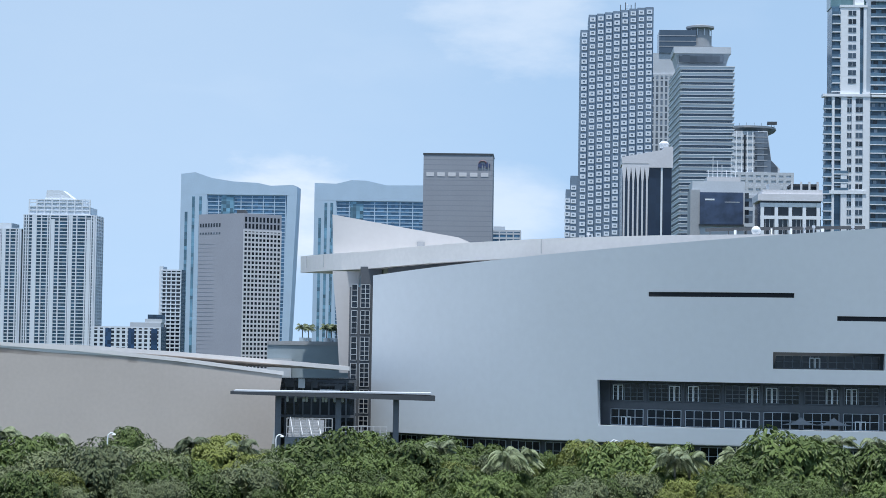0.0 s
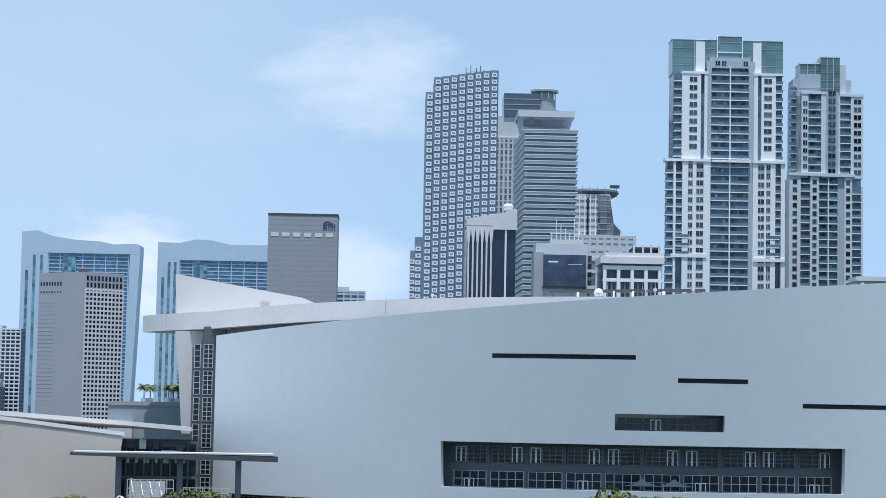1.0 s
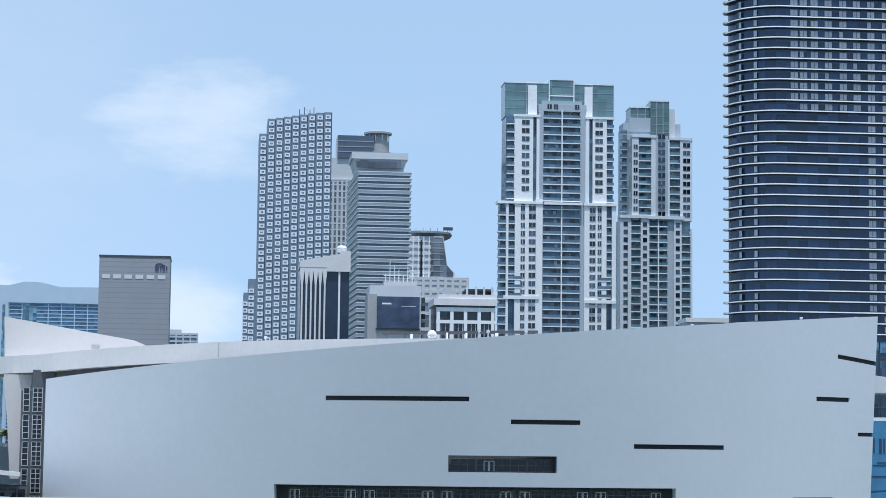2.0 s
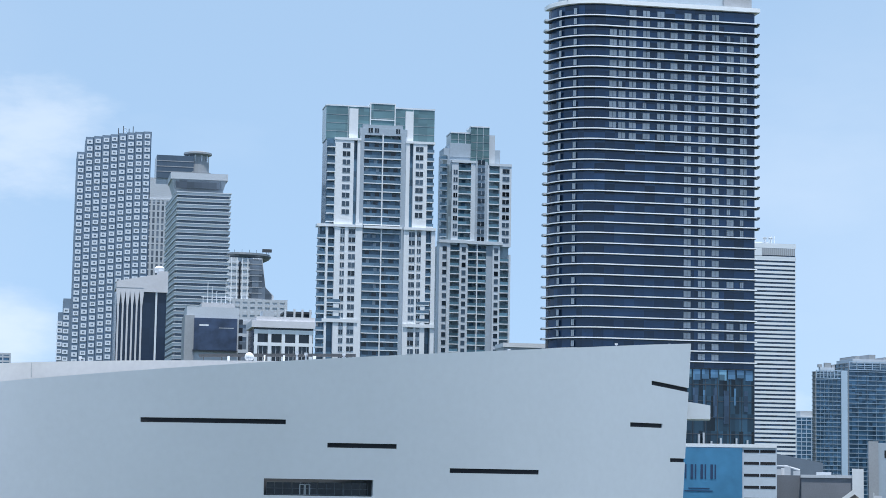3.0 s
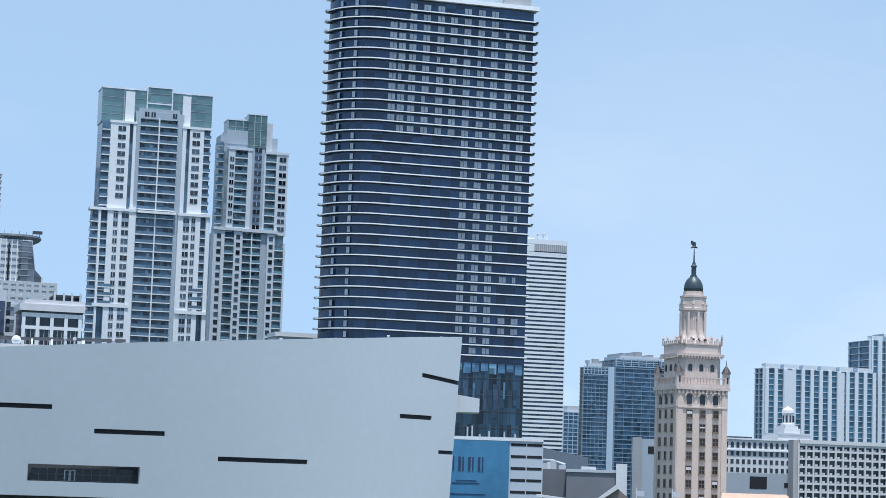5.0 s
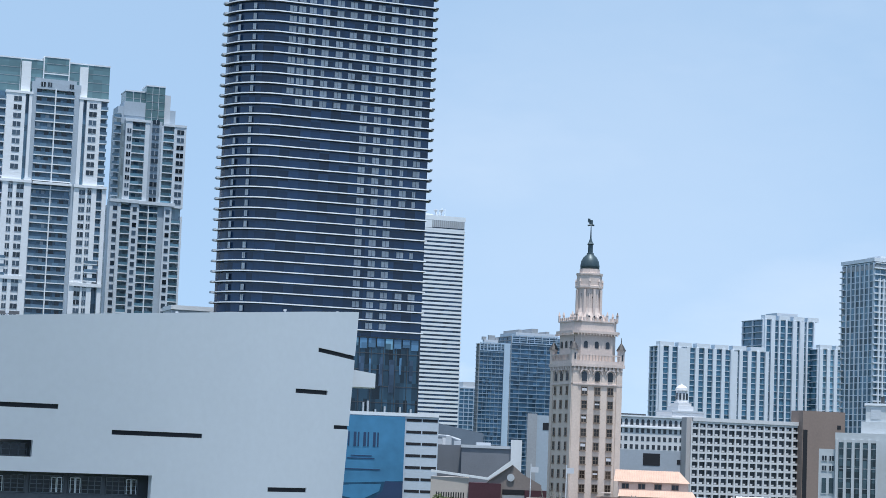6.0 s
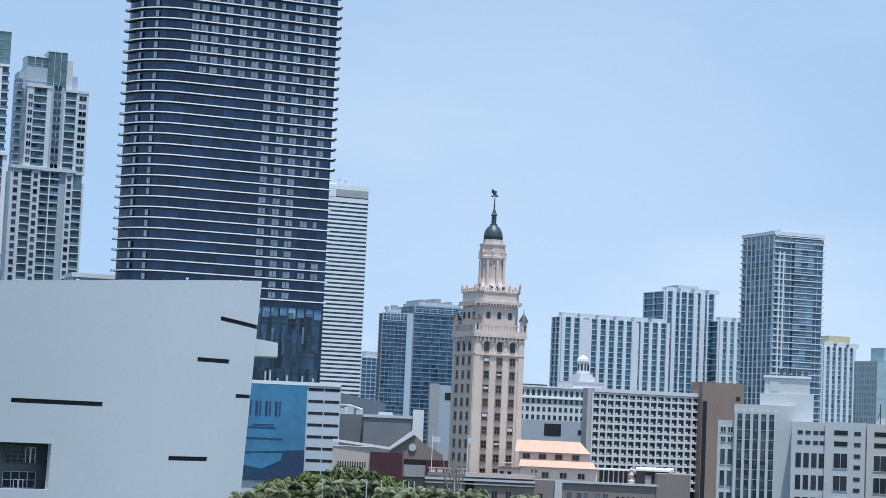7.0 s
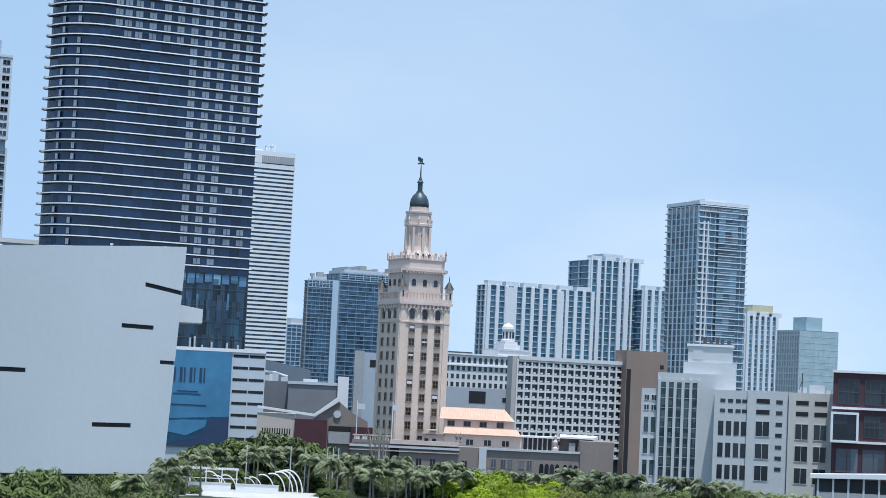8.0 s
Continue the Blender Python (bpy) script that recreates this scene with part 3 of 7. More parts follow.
def chord(p, q):
    """The frame of a face from p to q (seen from outside, left to right)."""
    a = math.atan2(q[1] - p[1], q[0] - p[0])
    return Matrix.Translation((*p, 0)) @ Matrix.Rotation(a, 4, "Z"), math.hypot(q[0] - p[0], q[1] - p[1])


CONDO_GLASS = glazing("teal_condominium_glass", (0.07, 0.14, 0.20), 0.15, 0.1, spread=0.4)
# white balcony towers at the far left
def balcony_tower(name, x, y, w, d, h, floors, bays, label, crown):
    t = tower_base(name, x, y, w, d, h, CONDO_GLASS, label, group="balcony towers", core_name="glass_core")
    front_m, right_m = side("front", w, d), side("right", w, d)
    lattice(t, front_m, w, 0, h, floors, bays, 0.75, 0.9, BLUE_WHITE, 1.3, 1.5, "balcony", "pier")
    for q in (0.06, 0.36, 0.64, 0.97):
        box_part("twin_pier", (w * q - 1.6, w * q - 0.7, -1.9, 0, 0, h), BLUE_WHITE, t)
        box_part("twin_pier", (w * q + 0.4, w * q + 1.3, -1.9, 0, 0, h), BLUE_WHITE, t)
    lattice(t, right_m, d, 0, h, floors, 4, 1.0, 1.7, BLUE_WHITE, 1.0, 1.3, "balcony", "pier")
    for k in range(bays // 2):
        bx = w * (2 * k + 1) / bays
        box_part("solid_bay", (bx + 0.8, bx + w / bays * 0.5, -1.4, 0, 0, h - 4 * (k % 2)), BLUE_WHITE, t)
    for a, b, z0, z1 in crown:
        box_part("crown", (a, b, 1, d - 1, z0, z1), BLUE_WHITE, t)
    return t


b = balcony_tower("condominium_tower", -470, 1841, 64.8, 30, 134, 44, 8, "tall white condominium tower with stacked balconies",
                  [(4, 60, 134, 141), (12, 52, 141, 148)])
upright("gable", BLUE_WHITE, [(18, 146), (46, 146), (44, 148.5), (34, 156), (20, 156.5)], (0, 2), 0, 18, b, "sloped white gable at the top")
lattice(b, pose(4, 1, 0), 56, 134, 148, 4, 8, 0.9, 1.2, BLUE_WHITE, 0.6, 0.8, "crown_band", "crown_pier")
balcony_tower("condominium_tower", -530, 1836, 58, 30, 121, 40, 7, "white condominium tower with rows of balconies", [(6, 50, 121, 126)])

b = tower_base("apartment_block", -366, 1660, 56, 24, 33.5, GLASS_DARK, "low white apartment block with dark window bays", core_name="glass_core")
lattice(b, pose(0, 0, 0), 56, 0, 33.5, 10, 12, 1.1, 1.9, BLUE_WHITE)
for k in (2, 6, 10):
    box_part("dark_bay", (56 * k / 12 + 1.5, 56 * k / 12 + 6.5, -0.7, 0, 0, 32), GLASS_NAVY, b)
box_part("plant_room", (30, 55, 3, 18, 33.5, 37), GREY_LIGHT, b)
box_part("plant_room", (42, 56, 4, 17, 37, 40), GREY_LIGHT, b)
box_part("plant_room", (44, 56, 5, 16, 40, 43.5), GLASS_DEEP, b)
b = tower_base("slim_tower", -322, 1720, 17, 20, 82, GLASS_DARK, "slim white tower with deep balconies", core_name="glass_core")
lattice(b, pose(0, 0, 0), 17, 0, 82, 25, 4, 1.1, 0.9, BLUE_WHITE, 1.0, 0.8, "balcony")
box_part("stair_core", (-1.5, 1.4, -0.6, 18, 0, 84.5), BLUE_WHITE, b)


# the two blue slab towers with a pale frame round their glass
def framed_slab(x, y, w, h, left_leg, profile, label):
    t = thing("framed_tower", x, y, label, "tower", "pale-framed glass towers")
    box_part("glass_core", (2, w - 9, 0.5, 25.5, 0, h - 17.5), GLASS_BLUE, t)
    upright("frame_top", BLUE_PALE, [(0, h - 18), (w, h - 18)] + profile, (0, -1.2), 0, 27, t, "pale blue frame with a wavy top")
    box_part("frame_leg", (0, left_leg, -1.2, 26, 0, h - 17.9), BLUE_PALE, t)
    upright("frame_leg", BLUE_PALE, [(w - 12, 0), (w - 6, 0), (w, h - 17.9), (w - 9, h - 17.9)], (0, -1.2), 0, 27, t)
    for k in range(3):
        box_part("window_strip", (4 + left_leg * 0.27 * k, 6.5 + left_leg * 0.27 * k, -1.5, -1, 2, h - (20 if k else 34)), GLASS_PALE, t)
    lattice(t, pose(left_leg, 0.5, 0), w - left_leg - 10, 0, h - 18, 46, 7, 0.7, 0.8, BLUE_PALE, 0.3, 0.5, "floor_band", "mullion")
    box_part("glass_panel", (left_leg + 13, left_leg + 25, -0.1, 0.4, 0, h - 18.5), GLASS_PALE, t)
    return t


framed_slab(-333.7, 1870, 106, 174, 24, [(106, 164), (102, 165.5), (82, 164.5), (70, 167), (48, 168), (28, 171), (13, 176), (0, 174.5)],
            "tall blue glass tower in a pale frame with a wavy top")
framed_slab(-214, 1888, 112, 171, 20, [(112, 168), (66, 167.5), (48, 171.5), (34, 172), (20, 168.5), (0, 169)],
            "blue glass tower in a pale frame beside its twin")

# the grey hotel with one blank and one windowed face
HOTEL_STONE = surface("lilac_grey_stone", (0.345, 0.355, 0.405), 0.7, 0.08, 0.06, 1.0)
hotel = thing("hotel_tower", -240.0, 1420, "grey stone hotel tower with one blank and one windowed face", "hotel")
PL, PC, PR = (-4.0, 20.0), (30.6, -2.0), (54.5, 16.0)
bm = bmesh.new()
prism(bm, [PL, PC, PR, (30, 60), (0, 60)], 0, 110.6)
part("body", bm, HOTEL_STONE, hotel)
m, run = chord(PC, PR)
lattice(hotel, m, run, 0, 99.5, 32, 10, 1.25, 0.95, STONE_PALE, 0.35, 0.38, "stone_band", "stone_pier")
bm = bmesh.new()
block(bm, 0.4, run - 0.4, -0.1, 0.1, 0, 99)
part("glass", bm, GLASS_DARK, hotel).matrix_basis = m
panes(hotel, m, [1.2 + (run - 1.5) * i / 10 for i in range(10)], [100.2, 104.8], 1.6, 3.4, GLASS_DARK)
panes(hotel, chord(PL, PC)[0], [1.0 + 2.5 * i for i in range(8)], [101.6], 1.6, 2.6, GLASS_DARK)
panes(hotel, chord(PL, PC)[0], [1.0 + 2.5 * i for i in range(8)], [96.5], 1.6, 1.4, GLASS_GREY)
lattice(hotel, chord(PL, PC)[0], 15, 6, 90, 30, 6, 0.22, 0, HOTEL_STONE, 0.08, 0, "course")
box_part("roof_plant", (24, 30, 10, 20, 110.6, 113.5), GREY_DARK, hotel)

# the plain grey bank tower with a strip of pale panels near its top
bank = tower_base("bank_tower", -83.3, 1369.5, 45.9, 30, 148.2, STONE_GREY, "plain grey stone bank tower with a row of pale panels", "office tower")
lattice(bank, pose(0, 0, 0), 45.9, 60, 147.6, 26, 10, 0.5, 0, surface("grey_stone_course", (0.235, 0.255, 0.30), 0.7, 0.08, 0.1, 1.0, each=0.15), 0.008, 0, "stone_course")
panes(bank, pose(0, 0, 0), [2.0 + 7.2 * i for i in range(6)], [133.5], 5.0, 2.6, STONE_PALE, "pale_panel", 0.2)
box_part("coping", (-0.3, 46.2, -0.3, 30, 147.8, 148.9), GREY_DARK, bank)
for x, w, h in ((36.2, 2.4, 2.6), (39.4, 0.9, 2.6), (41.0, 1.6, 3.4), (43.2, 0.9, 2.6)):
    box_part("sign_bar", (x, x + w, -0.5, -0.1, 139.6, 139.6 + h), surface("sign_blue", (0.05, 0.07, 0.16), 0.5), bank)
bm = bmesh.new()
sweep(bm, [(39 + 2.4 * math.cos(a), -0.4, 142.4 + 1.6 * math.sin(a)) for a in [math.pi * k / 10 for k in range(11)]], 0.35)
part("sign_arc", bm, surface("sign_red", (0.20, 0.10, 0.12), 0.5), bank)

b = tower_base("distant_block", -41, 1500, 21, 18, 106, GLASS_BLUE, "distant pale block with window bands", core_name="glass_core")
lattice(b, pose(0, 0, 0), 21, 60, 106, 14, 4, 1.3, 0.9, GREY_LIGHT)
box_part("plant_room", (1, 9, 2, 12, 106, 108.6), GREY_LIGHT, b)

# the tall stepped tower with square windows
SEF_WALL = surface("blue_grey_granite", (0.165, 0.222, 0.295), 0.5, 0.08, 0.08, 1.0)
SEF_PALE = surface("white_window_surround", (0.68, 0.73, 0.80), 0.5, 0.08, each=0.3)
sef = thing("office_tower", 13.0, 1286, "tall stepped blue-grey office tower with square white-framed windows", "office tower")
steps = [(5.0, 10.0, 218.7), (10.0, 15.0, 228.2), (15.0, 20.0, 228.9), (20.0, 25.0, 229.7), (25.0, 30.0, 230.5), (30.0, 35.0, 231.3),
         (35.0, 40.0, 232.1), (40.0, 45.0, 232.7), (45.0, 50.0, 233.1)]
for k, (a, c, h) in enumerate(steps):
    box_part("bay", (a, c, -0.12 * k, 34, 0, h), SEF_WALL, sef)
    box_part("groove", (c - 0.5, c - 0.06, -0.12 * k - 0.04, 1, 60, h - 0.4), GLASS_DEEP, sef)
box_part("low_step", (0.0, 5.0, 1.0, 30, 0, 128), SEF_WALL, sef)
box_part("low_step", (-2.8, 0.0, 1.5, 26, 0, 119.5), SEF_WALL, sef)
SEF_PANE = glazing("blue_grey_pane", (0.20, 0.25, 0.31), 0.15, spread=0.4)
sq = box_mesh("window", 1.5, 0.3, 1.1, SEF_PANE)
bm = bmesh.new()
for dims in ((-0.9, 2.4, -0.2, 0.2, -0.75, 0), (-0.9, 2.4, -0.2, 0.2, 1.1, 1.85), (-0.9, 0, -0.2, 0.2, 0, 1.1), (1.5, 2.4, -0.2, 0.2, 0, 1.1), (0.7, 0.8, -0.3, 0.0, 0, 1.1)):
    block(bm, *dims)
sq_frame = mesh_of("frame", bm, SEF_PALE)
for k, (a, c, h) in enumerate(steps):
    z = h - 3.6
    while z > 85:
        p = piece("window", sq, sef, pose(a + 1.75, -0.12 * k - 0.25, z))
        piece("frame", sq_frame, p, pose(0, 0, 0))
        z -= 4.2
z = 120
while z > 85:
    for x in (1.2, -2.4):
        p = piece("window", sq, sef, pose(x if x > 0 else -2.6, 0.75 if x > 0 else 1.25, z - (0 if x > 0 else 8)))
        piece("frame", sq_frame, p, pose(0, 0, 0))
    z -= 4.2
for k, x in enumerate((30, 33, 36.5, 39)):
    bm = bmesh.new()
    sweep(bm, [(x, 10, 230), (x, 10, 236.2 + (k % 2) * 1.5)], 0.25)
    part("antenna", bm, GREY_DARK, sef)
bm = bmesh.new()
sweep(bm, [(34 + 1.2 * math.cos(a), 10, 235.2 + 1.2 * math.sin(a)) for a in [k * math.pi / 6 for k in range(12)]], 0.2)
part("dish_ring", bm, GREY_LIGHT, sef)

# the pale tower with a round crown behind it
wf = tower_base("round_crown_tower", 64, 1350, 42, 30, 200, GREY_LIGHT, "pale office tower with a dark band and round crown", "office tower")
lattice(wf, pose(0, 0, 0), 42, 90, 200, 26, 14, 0.9, 1.4, GREY_LIGHT, 0.2, 0.25)
box_part("glass", (0.5, 41.5, -0.1, 0.1, 90, 198), GLASS_GREY, wf)
box_part("upper_block", (2, 40, 1, 26, 200, 214), GREY_LIGHT, wf)
box_part("white_bay", (22, 26, -1.5, 0, 120, 208), WHITE, wf)
box_part("dark_bay", (28, 33, -1.0, 0, 120, 200), GLASS_DARK, wf)
BAND_GLASS = glazing("dark_band_glass", (0.075, 0.11, 0.155), 0.2, spread=0.08)
box_part("dark_band", (6, 30, 0, 24, 214, 229), BAND_GLASS, wf)
for z in (218, 221.4, 225.0):
    box_part("band_line", (5.9, 30, -0.15, 1, z, z + 0.5), GREY, wf)
bm = bmesh.new()
turned(bm, [(9.0, 214), (9.0, 219), (7.5, 219), (7.5, 226), (6.5, 226), (6.5, 230.0), (9.2, 231.0), (9.2, 232.2), (6, 233)], 24, 33, 8)
part("rotunda", bm, GREY, wf)
for k in range(10):
    a = 2 * math.pi * k / 10
    box_part("rotunda_fin", (33 + 7.2 * math.cos(a) - 0.3, 33 + 7.2 * math.cos(a) + 0.3, 8 + 7.2 * math.sin(a) - 0.3, 8 + 7.2 * math.sin(a) + 0.3, 226, 231), WHITE, wf)

# the banded tower with a flared crown
band_t = thing("banded_tower", 50.0, 889.5, "grey office tower of stacked concrete bands with a flared crown", "office tower")
shape = [(3.4, 52), (5.3, 0), (28.3, 0), (28.3, 52)]


def grown(outline, by, cx=14, cy=17):
    return [(x + by * (1 if x > cx else -1), y + by * (1 if y > cy else -1)) for x, y in outline]


bm = bmesh.new()
prism(bm, grown(shape, -0.9), 0, 142.4)
part("glass_core", bm, BAND_GLASS, band_t)
bm = bmesh.new()
prism(bm, grown(shape, 0.0), 0, 1.35)
band_me = mesh_of("concrete_band", bm, surface("pale_concrete_band", (0.56, 0.61, 0.665), 0.7, 0.1, 0.15, 2.0, each=0.2))
bm = bmesh.new()
prism(bm, grown(shape, 0.25), 0, 0.3)
edge_me = mesh_of("band_edge", bm, WHITE)
for k in range(34):
    p = piece("concrete_band", band_me, band_t, pose(0, 0, 140.8 - 2.7 * k))
    piece("band_edge", edge_me, p, pose(0, 0, 1.2))
bm = bmesh.new()
turned(bm, [(13.7, 142.3), (13.7, 144), (15.4, 148.5), (16.1, 148.5), (16.1, 151.3), (8, 151.5)], 4, 15.0, 17, 0.5)
for v in bm.verts:
    v.co.x = 15.0 + (v.co.x - 15.0) * 1.08
part("crown", bm, GREY_LIGHT, band_t, "flared pale concrete crown")
box_part("crown_window", (5.0, 24.0, 5.0, 5.8, 144.6, 147.8), GLASS_GREY, band_t)

DARK_PANEL = glazing("blue_black_glass", (0.016, 0.030, 0.060), 0.2, spread=0.15)
# the dark tower with white fins that widen to a white cap
fin_t = tower_base("finned_tower", 28, 799.5, 18.8, 20, 92, DARK_PANEL, "dark office tower with white fins under a white cap", "office tower", core_name="dark_core")
bm = bmesh.new()
a = [(-0.34, 0), (0.34, 0), (0.32, 85), (0.9, 91.0), (0.9, 94), (-0.9, 94), (-0.9, 91.0), (-0.32, 85)]
f = [bm.verts.new((x, -0.9, zz)) for x, zz in a]
g = [bm.verts.new((x, 0.05, zz)) for x, zz in a]
bm.faces.new(f)
for k in range(8):
    bm.faces.new((f[k], g[k], g[(k + 1) % 8], f[(k + 1) % 8]))
fin_me = mesh_of("fin", bm, STONE_PALE)
for k in range(6):
    piece("fin", fin_me, fin_t, pose(0.6 + 1.75 * k, 0, 0))
upright("cap", STONE_PALE, [(-0.3, 92), (10, 92), (10, 90.5), (19.2, 90.5), (19.2, 98.6), (15.5, 98.6), (15.5, 97.4), (-0.3, 94.4)], (0, -1.0), 0, 21, fin_t, "pale grey cap")
box_part("pilaster", (14.6, 15.3, -0.7, 0.1, 0, 90.6), WHITE, fin_t)
bm = bmesh.new()
turned(bm, [(1.6, 98.5), (2.0, 100.2), (1.2, 101)], 12, 16, 4)
part("roof_tank", bm, WHITE, fin_t)

# the tower with a dark saucer on top
disc_t = thing("saucer_tower", 86, 996, "pale tower under a dark saucer-like roof", "tower")
upright("body", GREY_LIGHT, [(0, 0), (26, 0), (23.5, 108), (19.5, 112), (17.6, 126), (0, 126)], (0, 0), 0, 18, disc_t)
for k in range(7):
    upright("pier", WHITE, [(2.6 * k, 100), (2.6 * k + 0.6, 100), (2.6 * k + 0.5, 126), (2.6 * k, 126)], (0, -0.5), 0, 0.6, disc_t)
for k in range(9):
    box_part("floor_band", (0, 17 + 0.4 * k, -0.3, 0.1, 123 - 3.1 * k, 123.8 - 3.1 * k), GREY_LIGHT, disc_t)
upright("glass_bay", GLASS_GREY, [(11.5, 104), (22.5, 104), (22.5, 108.5), (19.3, 112), (17.3, 125.4), (11.5, 125.4)], (0, -0.75), 0, 0.8, disc_t, "grey glass bay")
for k in range(7):
    box_part("glass_line", (11.5, 17.6, -0.85, -0.74, 106 + 2.8 * k, 106.4 + 2.8 * k), GREY, disc_t)
box_part("dark_slot", (6.4, 7.3, -0.62, 0, 106, 124), GLASS_DARK, disc_t)
bm = bmesh.new()
turned(bm, [(8, 124.2), (12.5, 126.3), (13.6, 127.6), (13.2, 128.6), (3, 129.2)], 28, 9.5, 12.4)
part("saucer", bm, surface("slate_saucer", (0.10, 0.125, 0.15), 0.45, 0.15, 0.3, 3.0), disc_t, "dark saucer with a thin rim")
for k in range(12):
    a = math.pi * k / 11
    box_part("saucer_post", (9.5 - 12.6 * math.cos(a) - 0.08, 9.5 - 12.6 * math.cos(a) + 0.08, 12.4 - 12.6 * math.sin(a), 12.55 - 12.6 * math.sin(a), 128.4, 130), GREY_DARK, disc_t)
box_part("roof_crane", (18, 22.5, 4, 6, 129.6, 131), GREY_DARK, disc_t)
box_part("lower_block", (0, 30, -2, 20, 0, 106), GREY_LIGHT, disc_t)
lattice(disc_t, pose(0, -2, 0), 30, 60, 106, 12, 8, 1.4, 1.4, GREY_LIGHT)

# low blocks that show over the arena's roof: a screen building, a white hall, roof plant
screen = tower_base("screen_building", 44.4, 648.5, 16.2, 14, 73.2, GREY_LIGHT, "grey building with a large dark blue advertising screen", "building")
box_part("side_wall", (-0.6, 2.4, -0.4, 13, 0, 70.5), GREY, screen)
SCREEN = surface("dark_blue_print", (0.045, 0.07, 0.13), 0.35, 0.5, 0.12, 0.4)
board = box_part("advertising_screen", (2.3, 15.7, -0.8, -0.1, 59.8, 69.7), SCREEN, screen, "dark blue advertising screen")
box_part("screen_frame", (2.0, 16.0, -0.7, 0.05, 59.3, 59.8), GREY_DARK, screen)
box_part("text_bar", (3.9, 6.8, -0.86, -0.78, 67.2, 67.7), WHITE, board)
box_part("text_bar", (10.0, 14.6, -0.86, -0.78, 66.6, 66.8), GREY_LIGHT, board)
panes(screen, pose(0, 0, 0), [16.25], [60.2 + 2.6 * k for k in range(4)], 1.2, 1.6, GLASS_DARK, out=0.3)
hall = tower_base("roof_hall", 52.0, 690, 11, 12, 78, STONE_PALE, "pale grey plant hall with masts on its roof", "building")
for k in range(7):
    bm = bmesh.new()
    sweep(bm, [(0.6 + 1.5 * k, 2, 78), (0.6 + 1.5 * k, 2, 80.5 + 1.6 * ((k * 3) % 4))], 0.12)
    part("mast", bm, WHITE, hall)
box_part("mast_rail", (0, 10.5, 1.9, 2.1, 80.0, 80.25), WHITE, hall)
mid_b = tower_base("pale_office", 61.5, 720, 18.5, 14, 75.5, GREY_LIGHT, "pale office block with framed glass bays", "office", core_name="body")
box_part("glass", (5, 17, -0.2, 0.1, 60, 73.5), GLASS_GREY, mid_b)
lattice(mid_b, pose(4.6, 0, 0), 12.8, 58, 74.5, 3, 3, 1.2, 1.0, GREY_LIGHT, 0.5, 0.6)
box_part("roof_block", (14, 18, 0, 8, 75.5, 78.5), GREY_LIGHT, mid_b)
dark_b = tower_base("dark_plant_block", 83.4, 720, 9, 12, 78.0, GLASS_DARK, "dark glazed block with white corner posts", "building", core_name="glass_core")
for x in (-0.4, 2.8, 5.6, 8.4):
    box_part("post", (x, x + 0.7, -0.4, 0.2, 0, 79.2), WHITE, dark_b)
box_part("roof_edge", (-0.4, 9.2, -0.3, 12, 77.6, 78.4), GREY_DARK, dark_b)
box_part("sill_band", (-0.2, 9.0, -0.35, 0.1, 73.6, 74.4), GREY_LIGHT, dark_b)
white_h = tower_base("white_hall", 62.2, 617, 17.8, 16, 65.1, GLASS_DARK, "white hall with a deep flat cornice over dark windows", "building", core_name="glass_core")
bm = bmesh.new()
prism(bm, [(-0.8, -1.2), (18.2, -1.2), (18.2, 16), (-0.8, 16)], 65.0, 67.0)
prism(bm, [(0.6, -0.6), (18.2, -0.6), (18.2, 16), (0.6, 16)], 67.0, 68.3)
part("cornice", bm, STONE_PALE, white_h)
for k in range(5):
    box_part("column", (0.1 + 4.1 * k, 1.1 + 4.1 * k, -0.7, 0.05, 40, 64.4), WHITE, white_h)
box_part("sill_band", (0, 17.8, -0.6, 0.05, 59.6, 60.6), WHITE, white_h)
box_part("head_band", (0, 17.8, -0.5, 0.05, 63.2, 64.4), WHITE, white_h)
for k in range(13):
    box_part("mullion", (1.4 + 1.3 * k, 1.55 + 1.3 * k, -0.3, 0.02, 40, 59.7), GREY_LIGHT, white_h)

# ---- the pair of white residential towers with green-grey glass tops ----
BAY_GLASS = glazing("navy_balcony_glass", (0.085, 0.165, 0.245), 0.15, 0.0, 2.1, 0.55)
V2_GLASS = glazing("grey_blue_glass", (0.26, 0.34, 0.39), 0.15, 0.0, 2.1, 0.35)
RAIL_GLASS = glazing("rail_glass", (0.105, 0.185, 0.265), 0.12, 0.0, 2.1, 0.3)
PANEL_GREY = surface("pale_grey_panel", (0.36, 0.43, 0.50), 0.7, 0.08, 0.12, 1.5)
WINDOW_GLASS = glazing("window_glass", (0.055, 0.085, 0.12), 0.15, 0.0, 2.9, 0.9)
win_wide = box_mesh("window", 2.6, 0.3, 1.6, WINDOW_GLASS)
win_slim = box_mesh("window", 1.5, 0.3, 1.6, WINDOW_GLASS)
bar_thin = box_mesh("window_bar", 0.1, 0.1, 1.6, WHITE)
FLOOR_H = 2.87


def window_column(t, x, z0, z1, wide=True):
    """Single windows one over the other, hung from the storey under the parapet."""
    z = z1 - 2.7
    while z > z0:
        p = piece("window", win_wide if wide else win_slim, t, pose(x, -1.0, z))
        piece("window_bar", bar_thin, p, pose(1.25 if wide else 0.7, -0.06, 0))
        z -= FLOOR_H


